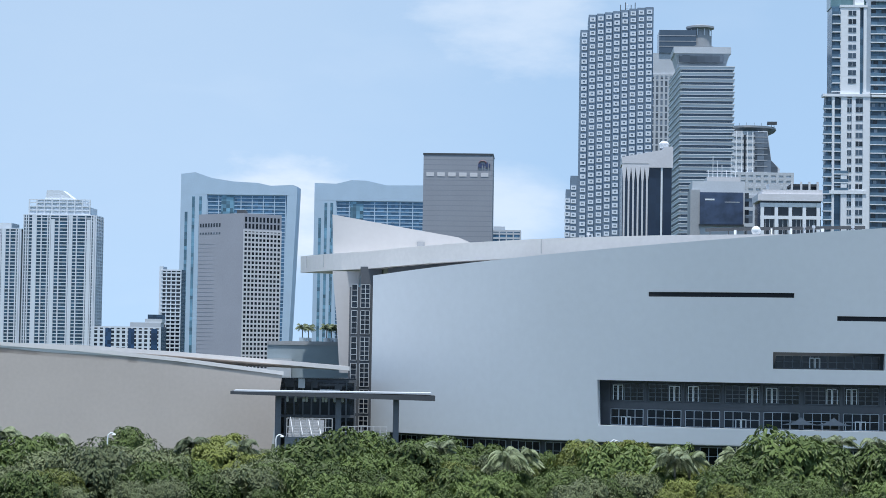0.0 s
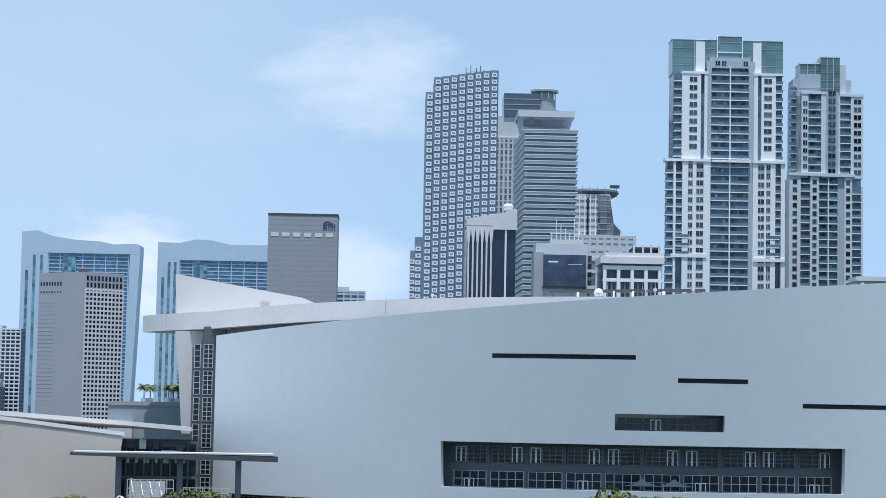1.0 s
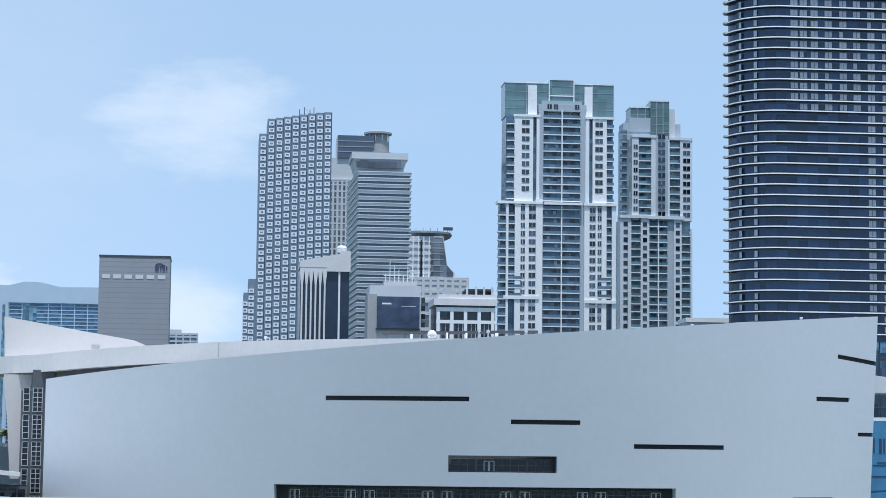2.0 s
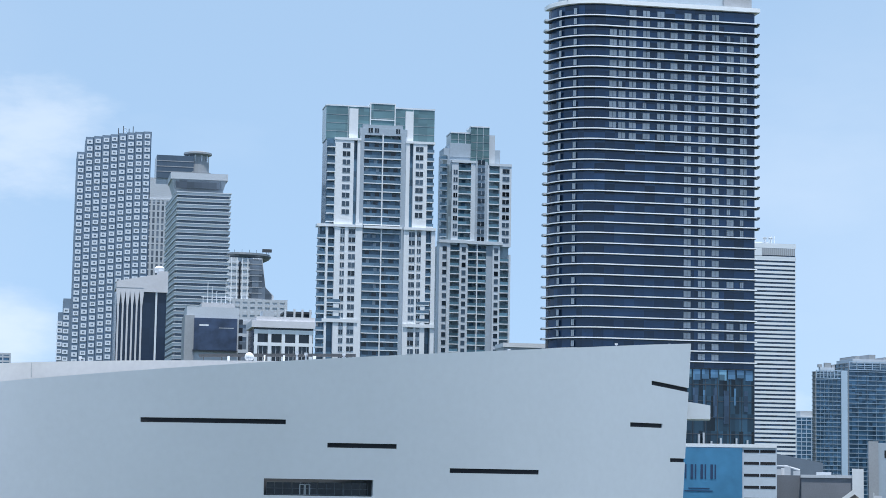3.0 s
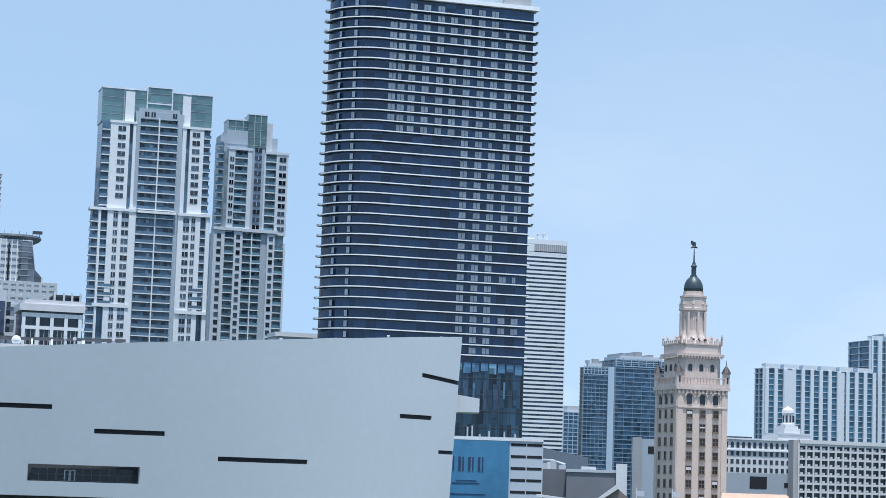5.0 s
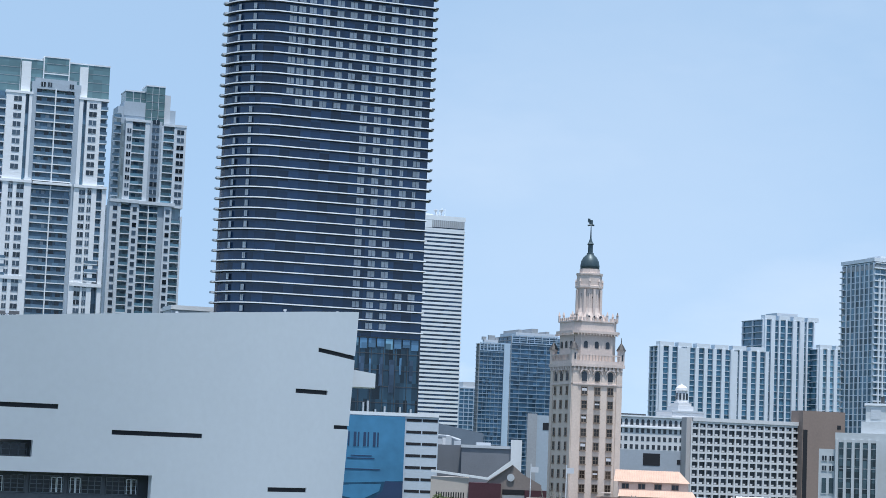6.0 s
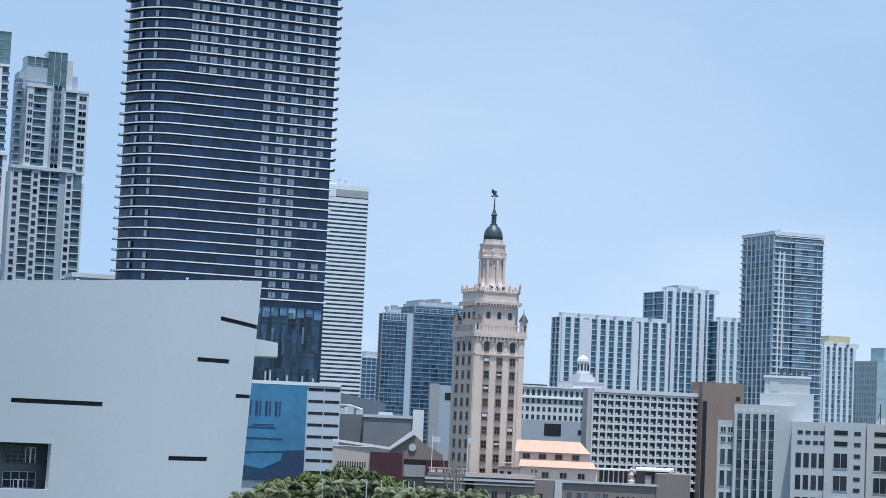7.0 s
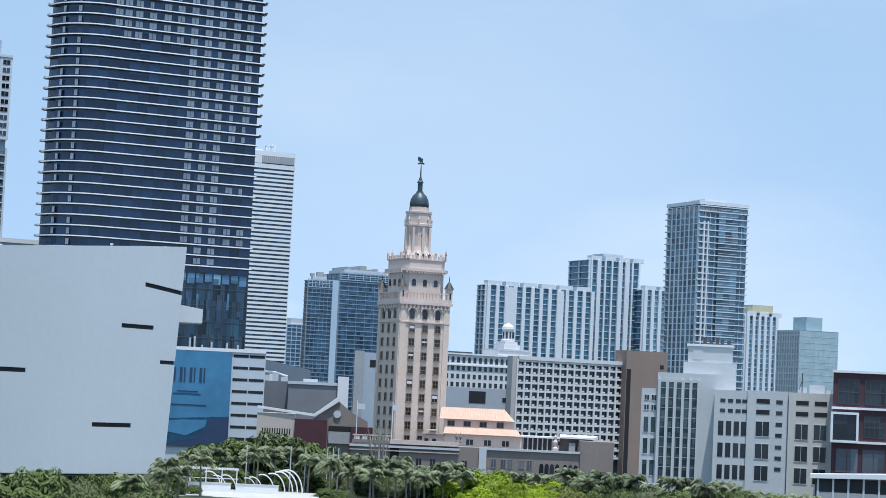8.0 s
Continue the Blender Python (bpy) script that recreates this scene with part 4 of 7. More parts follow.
def balcony_bay(t, a, c, z0, z1, out, mat=None, divider=True, backing=None):
    """Open balcony storeys: slab edges, glass rails, and the dark rooms behind."""
    slab = box_mesh("balcony_slab", c - a, out + 0.5, 0.32, mat or WHITE)
    rail_ = box_mesh("balcony_rail", c - a, 0.06, 1.0, backing or RAIL_GLASS)
    z = z1 - FLOOR_H
    while z > z0:
        p = piece("balcony_slab", slab, t, pose(a, -out, z))
        piece("balcony_rail", rail_, p, pose(0, 0.05, 0.32))
        z -= FLOOR_H
    if c - a > 4:
        tone_ = random.Random(int(a * 10) + int(z1))
        door = box_mesh("balcony_door", 1.1, 0.1, 2.2, PANEL_GREY)
        dark_door = box_mesh("balcony_door", 1.5, 0.1, 2.3, BAY_GLASS if backing else GLASS_DARK)
        z = z1 - FLOOR_H
        while z > z0:
            for q in range(int((c - a) / 3)):
                if tone_.random() < 0.7:
                    piece("balcony_door", door if tone_.random() < 0.25 else dark_door, t, pose(a + 3 * q + tone_.random() * 1.2 + 0.3, 0.45, z + 0.37))
            z -= FLOOR_H
    if divider:
        m = (a + c) / 2
        box_part("bay_divider", (m - 0.2, m + 0.2, -out - 0.15, 0.6, z0, z1), WHITE, t)


def glass_box(t, a, c, y0, y1, z0, z1, mat, cols_=3, coping=0.5):
    box_part("glass_top", (a, c, y0, y1, z0, z1), mat, t)
    box_part("top_coping", (a - 0.15, c + 0.15, y0 - 0.15, y1 + 0.15, z1, z1 + coping), BLUE_WHITE, t)
    for k in range(1, cols_):
        x = a + (c - a) * k / cols_
        box_part("top_mullion", (x - 0.08, x + 0.08, y0 - 0.12, y0 - 0.005, z0, z1), GREY_LIGHT, t)
    k = 0
    while z0 + 2.9 * (k + 1) < z1 - 1:
        k += 1
        box_part("top_transom", (a, c, y0 - 0.07, y0 - 0.004, z0 + 2.9 * k, z0 + 2.9 * k + 0.12), GREY, t)


# the wide one: two white wings, a balcony bay between them, a glass storey on top
v1 = thing("residential_tower", 91.0, 701, "white residential tower with balconies and a green-grey glass top", "residential tower", "twin residential towers")
box_part("glass_core", (3.2, 40.4, 0.6, 12, 0, 137), BAY_GLASS, v1)
box_part("glass_core", (1.4, 41.0, 0.62, 6, 0, 106.5), BAY_GLASS, v1)
glass_box(v1, 2.9, 40.9, 2.0, 12, 137, 148.7, GLASS_GREEN, 5)
glass_box(v1, 18.2, 26.8, 1.2, 9, 142.0, 149.9, GLASS_GREEN, 1, 0.4)
for x in (18.0, 26.6):
    box_part("top_post", (x, x + 0.35, 0.9, 1.6, 142.0, 150.1), WHITE, v1)
box_part("top_transom", (18.4, 26.6, 0.95, 1.19, 144.2, 144.6), WHITE, v1)
box_part("top_post", (10.8, 13.9, 0.9, 6, 136, 147.9), WHITE, v1)
box_part("top_post", (30.5, 33.3, 0.9, 6, 135, 147.8), WHITE, v1)
for a, c, z0, z1 in ((5.9, 8.5, 106, 136.6), (11.1, 12.4, 106, 136.63), (13.6, 14.6, 106, 136.66), (30.6, 31.9, 106, 136.4), (33.1, 34.0, 106, 136.43), (36.6, 38.0, 106, 136.46)):
    box_part("white_pier", (a, c, -0.9, 8, z0, z1), WHITE, v1)
for a, c, z0, z1, x in ((8.4, 11.2, 106, 136.6, 8.5), (33.9, 36.7, 106, 136.4, 34.0)):
    box_part("white_pier", (a, c, -0.88, 8, z0, z1), WHITE, v1)
    window_column(v1, x, 108, z1 - 0.1)
balcony_bay(v1, 3.2, 5.9, 106, 136.6, 1.3, divider=False)
balcony_bay(v1, 38.0, 40.5, 106, 136.0, 0.9, divider=False)
balcony_bay(v1, 16.0, 28.9, 42, 139.0, 0.7)
for a, c in ((14.6, 16.1), (28.8, 30.6)):
    box_part("grey_panel", (a, c, -0.3, 6, 42, 140.0), PANEL_GREY, v1)
box_part("penthouse_wall", (14.4, 31.0, -0.1, 4, 138.8, 141.2), PANEL_GREY, v1, "pale grey roof-storey wall")
box_part("penthouse_wall", (15.4, 29.4, 0.1, 4, 141.2, 142.4), PANEL_GREY, v1)
for x in (17.4, 19.6, 27.0):
    p = piece("window", win_slim, v1, pose(x, -0.16, 139.6))
    piece("window_bar", bar_thin, p, pose(0.7, -0.06, 0))
box_part("parapet", (5.7, 14.8, -1.1, 3, 136.5, 137.3), WHITE, v1)
box_part("parapet", (30.4, 40.7, -1.1, 3, 136.3, 137.1), WHITE, v1)
# its wider lower storeys
for a, c, z1 in ((3.2, 4.0, 106.4), (6.2, 8.2, 107.0), (9.7, 11.0, 107.02), (13.4, 15.7, 108.0), (30.2, 32.0, 107.0), (34.1, 34.8, 107.02), (36.2, 37.9, 107.04), (39.8, 41.2, 106.0)):
    box_part("white_pier", (a, c, -1.6, 4, 0, z1), WHITE, v1)
for a, c, z1, x, wide in ((8.1, 9.8, 107, 8.2, False), (10.9, 13.5, 107.1, 10.9, True), (31.9, 34.2, 106.8, 31.7, True), (34.7, 36.3, 106.9, 34.75, False)):
    box_part("white_pier", (a, c, -0.88, 4, 0, z1), WHITE, v1)
    window_column(v1, x, 42, z1 - 0.3, wide)
balcony_bay(v1, 0.3, 3.2, 42, 105, 1.7, divider=False)
balcony_bay(v1, 4.0, 6.2, 76, 105, 1.1, divider=False)
balcony_bay(v1, 37.9, 39.8, 76, 104.5, 1.1, divider=False)
balcony_bay(v1, 35.0, 39.4, 74, 83, 1.7, divider=False)
balcony_bay(v1, 4.0, 8.6, 74, 83, 1.7, divider=False)
for a, c, z0, z1 in ((0.1, 15.8, 106.3, 107.2), (30.0, 41.3, 106.1, 107.0), (16.2, 29.4, 106.2, 107.0), (2.4, 14.6, 73.6, 74.8), (30.4, 41.2, 72.6, 73.8)):
    box_part("parapet", (a, c, -1.9 - 0.004 * a, 3, z0, z1), WHITE, v1)

# the slim one: stepped grey and glass top, a grey panel between two balcony bays
COOL_WHITE = surface("cool_pale_render", (0.56, 0.62, 0.68), 0.6, 0.06, 0.1, 1.5)
v2 = thing("residential_tower", 139.6, 746.6, "slimmer white residential tower with a stepped glass top", "residential tower", "twin residential towers")
box_part("glass_core", (5.0, 29.0, 0.6, 14, 0, 137), V2_GLASS, v2)
box_part("glass_core", (3.0, 29.2, 0.62, 8, 0, 107), V2_GLASS, v2)
glass_box(v2, 7.4, 15.6, 3.0, 12, 138, 149.2, GLASS_GREEN, 3)
glass_box(v2, 14.5, 21.5, 1.0, 9, 137, 151.4, GLASS_GREEN, 3)
box_part("stair_head", (21.3, 23.8, 1.6, 9, 135, 148.8), GREY_LIGHT, v2)
box_part("stair_head", (23.7, 25.9, 1.8, 9, 135, 143.3), PANEL_GREY, v2)
box_part("grey_wing", (4.4, 14.5, 1.4, 10, 107, 143.2), PANEL_GREY, v2)
box_part("grey_wing", (6.6, 14.7, 1.2, 10, 140, 145.2), PANEL_GREY, v2)
balcony_bay(v2, 2.9, 5.6, 107, 141.4, 0.2, PANEL_GREY, divider=False)
box_part("balcony_core", (3.8, 5.6, 0.9, 8, 107, 140.6), V2_GLASS, v2)
for a, c, z1 in ((7.2, 9.7, 137.8), (14.4, 16.0, 137.82), (20.6, 21.3, 137.0), (25.2, 26.4, 137.1), (28.6, 29.7, 137.12)):
    box_part("white_pier", (a, c, -0.9, 8, 107, z1), COOL_WHITE, v2)
box_part("white_pier", (26.3, 28.7, -0.88, 8, 107, 137.1), COOL_WHITE, v2)
window_column(v2, 26.3, 108, 137.0)
window_column(v2, 7.8, 108, 136.0, False)
box_part("grey_panel", (15.9, 20.7, -0.7, 4, 107, 138.4), PANEL_GREY, v2)
window_column(v2, 17.0, 108, 140.0)
balcony_bay(v2, 9.7, 14.4, 107, 137.4, 0.9, divider=False, backing=GLASS_PALE)
balcony_bay(v2, 21.3, 25.2, 107, 136.8, 0.9, divider=False, backing=GLASS_PALE)
box_part("parapet", (7.0, 16.2, -1.1, 3, 137.6, 138.5), COOL_WHITE, v2)
box_part("parapet", (21.1, 29.8, -1.1, 3, 136.9, 137.8), COOL_WHITE, v2)
for a, c, z1 in ((2.8, 5.6, 108.2), (5.5, 6.9, 108.22), (10.4, 13.6, 108.24), (22.8, 25.6, 108.0), (28.9, 29.6, 104)):
    box_part("white_pier", (a, c, -1.5, 4, 0, z1), COOL_WHITE, v2)
for x in (4.0, 11.2, 23.4):
    z = 104.6
    while z > 52:
        piece("window", win_slim, v2, pose(x, -1.6, z))
        z -= FLOOR_H
box_part("grey_panel", (20.4, 22.9, -0.9, 4, 0, 108.1), PANEL_GREY, v2)
balcony_bay(v2, 6.9, 10.4, 50, 107.6, 1.3, divider=False, backing=GLASS_PALE)
balcony_bay(v2, 13.6, 20.4, 50, 107.4, 1.4, backing=GLASS_PALE)
balcony_bay(v2, 25.6, 28.9, 50, 104.0, 1.3, divider=False, backing=GLASS_PALE)
for a, c, z0, z1 in ((2.6, 13.4, 107.6, 108.7), (13.2, 26.6, 107.4, 108.6), (24, 29.9, 66.6, 67.8), (2, 13, 65, 66.2)):
    box_part("parapet", (a, c, -1.9 - 0.004 * a, 3, z0, z1), COOL_WHITE, v2)

b = tower_base("pale_garage", 148.0, 660, 14, 12, 65, GREY_LIGHT, "pale parking block that shows over the arena wall", "building")
box_part("coping", (-0.3, 14.3, -0.4, 12, 64.2, 65.6), WHITE, b)

# ---- the dark tower of stacked balcony floors with white slab edges ----
dark = thing("dark_tower", 149.0, 610.7, "tall navy glass tower with white slab edges and a rounded corner", "tower")


def rounded(grow, right=68.6, depth=15.5):
    """The floor's outline with a wide round at its front left corner."""
    r = 15.0 + grow
    pts = []
    for k in range(13):
        a = math.pi / 2 * k / 12
        pts.append((18.5 - r * math.cos(a), 15.0 - r * math.sin(a)))
    pts += [(right + grow, -grow), (right + grow, depth), (3.5 - grow, depth)]
    return pts


FLOOR, Z_LOW = 3.223, 57.9
bm = bmesh.new()
prism(bm, rounded(-1.1), 0, 168)
part("glass_core", bm, GLASS_NAVY, dark)
SLAB_EDGE = surface("white_slab_edge", (0.86, 0.885, 0.91), 0.5, 0.06, each=0.15)
# slab bodies are dark: shade on their undersides is put into the colour
bm = bmesh.new()
prism(bm, rounded(0.2), 0, 0.4)
slab_wide = mesh_of("floor_slab", bm, GREY_DARK)
bm = bmesh.new()
prism(bm, rounded(0.2, 67.4), 0, 0.4)
slab_flush = mesh_of("floor_slab", bm, GREY_DARK)
bm = bmesh.new()
outer, inner = rounded(0.34, 67.5)[:-2], rounded(0.12, 67.5)[:-2]
prism(bm, outer + inner[::-1], 0.06, 0.40)
rail_me = mesh_of("slab_edge", bm, SLAB_EDGE)
end_me = box_mesh("balcony_end", 0.9, 2.4, 0.55, GREY_LIGHT)
for k in range(34):
    z = Z_LOW + FLOOR * k
    s = piece("floor_slab", slab_wide if k > 12 else slab_flush, dark, pose(0, 0, z))
    piece("slab_edge", rail_me, s, pose(0, 0, 0))
    piece("balcony_end", end_me, s, pose(2.5, 11.5, -0.08))
    if k > 12:
        piece("balcony_end", end_me, s, pose(68.2, 1.0, -0.2))
BLIND = surface("pale_blind", (0.46, 0.50, 0.55), 0.5, 0.25, 0.4, 2.0, each=0.8)
bm = bmesh.new()
block(bm, 0, 1.02, 0, 0.1, 0, 1.8)
block(bm, 1.16, 2.2, 0, 0.1, 0, 1.8)
pair_me = mesh_of("window_blind", bm, BLIND)
tone = random.Random(5)
COLUMNS = [21.6, 24.5, 27.9, 32.3, 36.9, 41.2, 45.7, 50.3, 54.7, 59.5, 63.8]
for row in range(34):
    if row == 0:
        lit = [2, 3, 4, 6, 7, 8]
    elif row == 1:
        lit = range(2, 9)
    elif row < 12:
        lit = [c for c in range(11) if (row, c) != (4, 5)]
    elif row == 12:
        lit = range(1, 11)
    elif row in (22, 23, 24, 25, 27, 28, 29):
        lit = range(6, 9)
    elif row > 31:
        lit = (7, 8)
    else:
        lit = range(6, 11)
    z = Z_LOW + FLOOR * (33 - row)
    for c in lit:
        half = tone.random() < 0.05
        piece("window_blind", pair_me, dark, pose(COLUMNS[c] - 1.1, 0.98, z + 0.8) @ Matrix.Diagonal((0.5 if half else 1, 1, 1, 1)))
    for x, y, turn in ((6.0, 7.6, -62), (9.6, 3.4, -38)):
        if tone.random() < 0.85:
            piece("window_blind", pair_me, dark, pose(x, y, z + 0.8, 0, 0, turn) @ Matrix.Diagonal((0.45, 1, 1, 1)))
box_part("penthouse", (7.5, 67.5, 4, 15, 169.4, 180), PANEL_GREY, dark, "pale grey roof storey")
bm = bmesh.new()
prism(bm, rounded(0.3), 168.2, 169.5)
part("roof_slab", bm, SLAB_EDGE, dark)
box_part("roof_vent", (58, 67, 2.4, 6, 169.5, 173.5), GREY, dark)
# its glazed lower storeys
# tall cells of uneven tone put streaks of reflection into the glass colour
MIRROR = glazing("podium_glass", (0.018, 0.048, 0.075), 0.05, 0.12, (1.3, 3.0, 5.3), 0.95)
box_part("podium_glass", (4, 67.2, 0.6, 15, 30, 56.3), MIRROR, dark, "blue mirroring glass of the lower storeys")
lattice(dark, pose(20, 0.6, 0), 47.2, 31, 56.2, 5, 12, 0.18, 0.16, GREY_DARK, 0.12, 0.14, "transom", "mullion")
for x in (49, 50.5, 53, 56, 61, 64.5):
    box_part("lobby_post", (x, x + 0.5, -0.3, 0.5, 30, 33 + (x * 7) % 5), GREY_LIGHT, dark)
for k in range(16):
    x = 22.3 + 2.8 * k
    box_part("pale_pane", (x, x + 2.3, 0.35, 0.58, 52.6 + 0.4 * (k % 3), 55.8), GLASS_BLUE if k % 4 else GLASS_PALE, dark)
# upright strips of bluer glass, further painted streaks of reflection
for k in range(14):
    x = 21.0 + 3.3 * k
    box_part("blind", (x, x + 0.7 + 0.5 * (k % 3), 0.40, 0.57, 45.0 - 1.9 * (k % 4), 50.2 - 0.7 * (k % 2)), GLASS_DEEP if k % 3 else GLASS_BLUE, dark)
box_part("lower_mass", (4, 67.0, 0.8, 15, 0, 30.2), GREY, dark)

# the white garage beside it and its blue hoarding
GARAGE_WHITE = surface("bluish_white_panel", (0.50, 0.57, 0.645), 0.5, 0.07, 0.15, 1.5)
garage = thing("parking_garage", 167.5, 534.5, "white parking garage with dark slots and a blue hoarding", "garage", turn=-18.7)
box_part("wall", (-14, 26.2, 0, 22, 0, 30.8), GARAGE_WHITE, garage)
box_part("parapet", (-14, 26.2, -0.3, 0.4, 30.6, 31.5), WHITE, garage)
panes(garage, pose(0, 0, 0), [17.6, 21.9], [29.25 - 3.15 * k for k in range(9)], 4.0, 0.75, BLACK, "slot", 0.05)
PRINT = surface("blue_print", (0.055, 0.21, 0.375), 0.4, 0.22, 0.10, 0.3)
PRINT_SEA = surface("deep_blue_print", (0.012, 0.07, 0.14), 0.4, 0.5, 0.15, 0.5)
INK = surface("navy_ink", (0.02, 0.05, 0.12), 0.6)
hoarding = box_part("hoarding", (-13.8, 17.2, -0.5, -0.05, 5.0, 30.4), PRINT, garage, "blue printed hoarding with a sea view")
upright("printed_sea", PRINT_SEA, [(-13.8, 5.0), (17.2, 5.0), (17.2, 13.4), (12, 13.0), (2, 12.4), (-13.8, 12.8)], (0, -0.52), 0, 0.02, hoarding)
upright("printed_shore", INK, [(0, 5), (17.2, 5), (17.2, 13.0), (12.5, 13.2), (11.8, 10.5), (8.5, 7.4), (3, 6.2)], (0, -0.55), 0, 0.02, hoarding)
upright("printed_water", PRINT, [(0, 9.0), (6, 7.9), (11, 10.4), (11.4, 12.3), (5, 12.1), (0, 11.6)], (0, -0.57), 0, 0.02, hoarding)
for k, x in enumerate((-1.6, 1.0, 3.6, 6.2, 8.8)):
    box_part("print_bar", (x, x + 0.7, -0.6, -0.5, 22.2, 26.0), INK, hoarding)
    box_part("print_bar", (x + 1.1, x + 1.5, -0.6, -0.5, 22.2, 26.0), INK, hoarding)
for z, x0, x1 in ((19.6, 3.0, 8.6), (18.9, 2.0, 9.4), (16.0, 0.0, 11.0)):
    box_part("print_bar", (x0, x1, -0.6, -0.5, z, z + 0.22), INK, hoarding)

TWIN_GLASS = glazing("blue_twin_glass", (0.080, 0.160, 0.240), 0.15, 0.2, (2.6, 2.6, 3.1), spread=0.6)
# ---- behind: the white banded tower, the blue twins ----
cl = tower_base("county_tower", 384, 1111.6, 33.4, 30, 154.5, GLASS_DEEP, "white office tower of thin horizontal bands", "office tower", core_name="glass_core")
lattice(cl, pose(0, 0, 0), 33.4, 0, 148, 62, 3, 1.3, 0, WHITE, 0.5, 0, "white_band")
lattice(cl, side("right", 33.4, 30), 30, 0, 148, 62, 3, 1.5, 0, WHITE, 0.5, 0, "white_band")
box_part("top_band", (-0.3, 33.7, -0.6, 30, 152.6, 155.2), WHITE, cl)
box_part("louvre", (13.5, 33.2, -0.55, -0.1, 148.6, 152.6), GREY, cl, "grey louvred plant storey")
slat_me = box_mesh("louvre_slat", 0.25, 0.3, 4.0, GREY_LIGHT)
for k in range(16):
    piece("louvre_slat", slat_me, cl, pose(14.0 + 1.2 * k, -0.8, 148.6))
box_part("top_wall", (-0.2, 13.5, -0.55, 29, 148.2, 152.6), WHITE, cl)
box_part("plant_room", (4, 19, 4, 22, 155.2, 156.4), WHITE, cl)
bm = bmesh.new()
for x, r in ((16.5, 1.3), (20.0, 1.6)):
    turned(bm, [(0.2, 155), (0.25, 157.2), (r, 158.6), (r * 0.9, 158.8), (0.1, 157.6)], 10, x, 3)
part("roof_dish", bm, GREY_LIGHT, cl)
for x in (18, 20, 21.4, 23.2):
    box_part("antenna", (x, x + 0.3, 6, 6.3, 155, 159 + x % 2), WHITE, cl)
cl.matrix_basis = cl.matrix_basis @ Matrix.Diagonal((1, 1, 1.014, 1))

for x, w, y, deep, h, lab in ((541.0, 19, 1400, 6, 103, "dark blue glass tower with thin balcony lines"), (573.6, 42, 1420, 34, 111, "wider dark blue glass tower with a pale crown")):
    t = tower_base("blue_tower", x, y, w, deep, h, TWIN_GLASS, lab, "tower", "blue glass pair", core_name="glass_core")
    lattice(t, pose(0, 0, 0), w, 0, h, 34, 6, 0.55, 0.4, surface("slate_blue_edge", (0.24, 0.32, 0.40), 0.5), 0.8, 0.3, "balcony_edge", "mullion")
    lattice(t, side("left", w, deep), deep, 0, h, 34, 4, 0.55, 0.4, GREY, 0.8, 0.3, "balcony_edge", "mullion")
    box_part("roof_block", (4, w - 4, 2, deep - 1, h, h + 3.0), GREY_LIGHT, t)
    lattice(t, pose(0, 0, 0), w, h - 5, h + 1, 2, 7, 0.5, 0.4, BLUE_PALE, 1.0, 1.1, "crown_band", "crown_post")
    for q, ww, hh in ((0.15, 3.0, 2.2), (0.4, 5.0, 3.4), (0.68, 2.4, 1.8)):
        box_part("roof_plant", (w * q, w * q + ww, 2.5, deep - 1.5, h + 3.0, h + 3.0 + hh), GREY, t)
    if x < 560:
        box_part("pale_fin", (w - 0.3, w + 4.4, -1, deep, 0, h + 1), BLUE_PALE, t)
b = tower_base("far_block", 562, 1495, 24, 20, 74, GREY_LIGHT, "distant pale block with blue window bands", "building")
lattice(b, pose(0, 0, 0), 24, 10, 74, 20, 6, 0.7, 0.5, BLUE_PALE)
box_part("glass", (0.5, 23.5, -0.1, 0.1, 10, 73), GLASS_BLUE, b)
box_part("roof_block", (4, 24, 2, 14, 74, 78.5), GREY_LIGHT, b)

# ---- the old cream tower with its lantern ----
old = thing("lantern_tower", 203.0, 462.5, "cream stucco tower with stepped tiers, dark dome and lantern", "tower")
W, DP, ZS = 13.2, 13.0, 42.2
box_part("shaft", (0, W, 0, DP, 0, ZS), CREAM, old)
for m, ln in ((side("front", W, DP), W), (side("left", W, DP), DP)):
    for x in (0, ln - 1.5):
        piece("corner_strip", box_mesh("corner_strip", 1.5, 0.25, ZS - 1, CREAM), old, m @ pose(x, -0.22, 0))
OLD_FRAME = surface("cream_window_frame", (0.24, 0.185, 0.145), 0.7, 0.1)
old_win = box_mesh("window", 1.3, 0.2, 1.6, glazing("brown_window_glass", (0.034, 0.027, 0.022), 0.15))
old_blind = box_mesh("blind", 1.26, 0.06, 0.8, STONE_PALE)
blind_rng = random.Random(3)
bm = bmesh.new()
for dims in ((-0.2, 1.5, -0.22, 0.1, -0.24, 0), (-0.14, 0, -0.08, 0.1, 0, 1.6), (1.3, 1.44, -0.08, 0.1, 0, 1.6), (-0.14, 1.44, -0.1, 0.1, 1.6, 1.76), (0.61, 0.69, -0.03, 0.1, 0, 1.6), (0, 1.3, -0.03, 0.1, 0.76, 0.84)):
    block(bm, *dims)
old_frame = mesh_of("frame", bm, OLD_FRAME)
bm = bmesh.new()
a = [(0, 0), (1.3, 0), (1.3, 1.5)] + [(0.65 + 0.65 * math.cos(t), 1.5 + 0.65 * math.sin(t)) for t in [math.pi * k / 8 for k in range(1, 8)]] + [(0, 1.5)]
f = [bm.verts.new((x, -0.1, z)) for x, z in a]
g = [bm.verts.new((x, 0.05, z)) for x, z in a]
bm.faces.new(f)
for k in range(len(a)):
    bm.faces.new((f[k], g[k], g[(k + 1) % len(a)], f[(k + 1) % len(a)]))
arch_win = mesh_of("arched_window", bm, GLASS_DARK)
front_m, left_m = side("front", W, DP), side("left", W, DP)
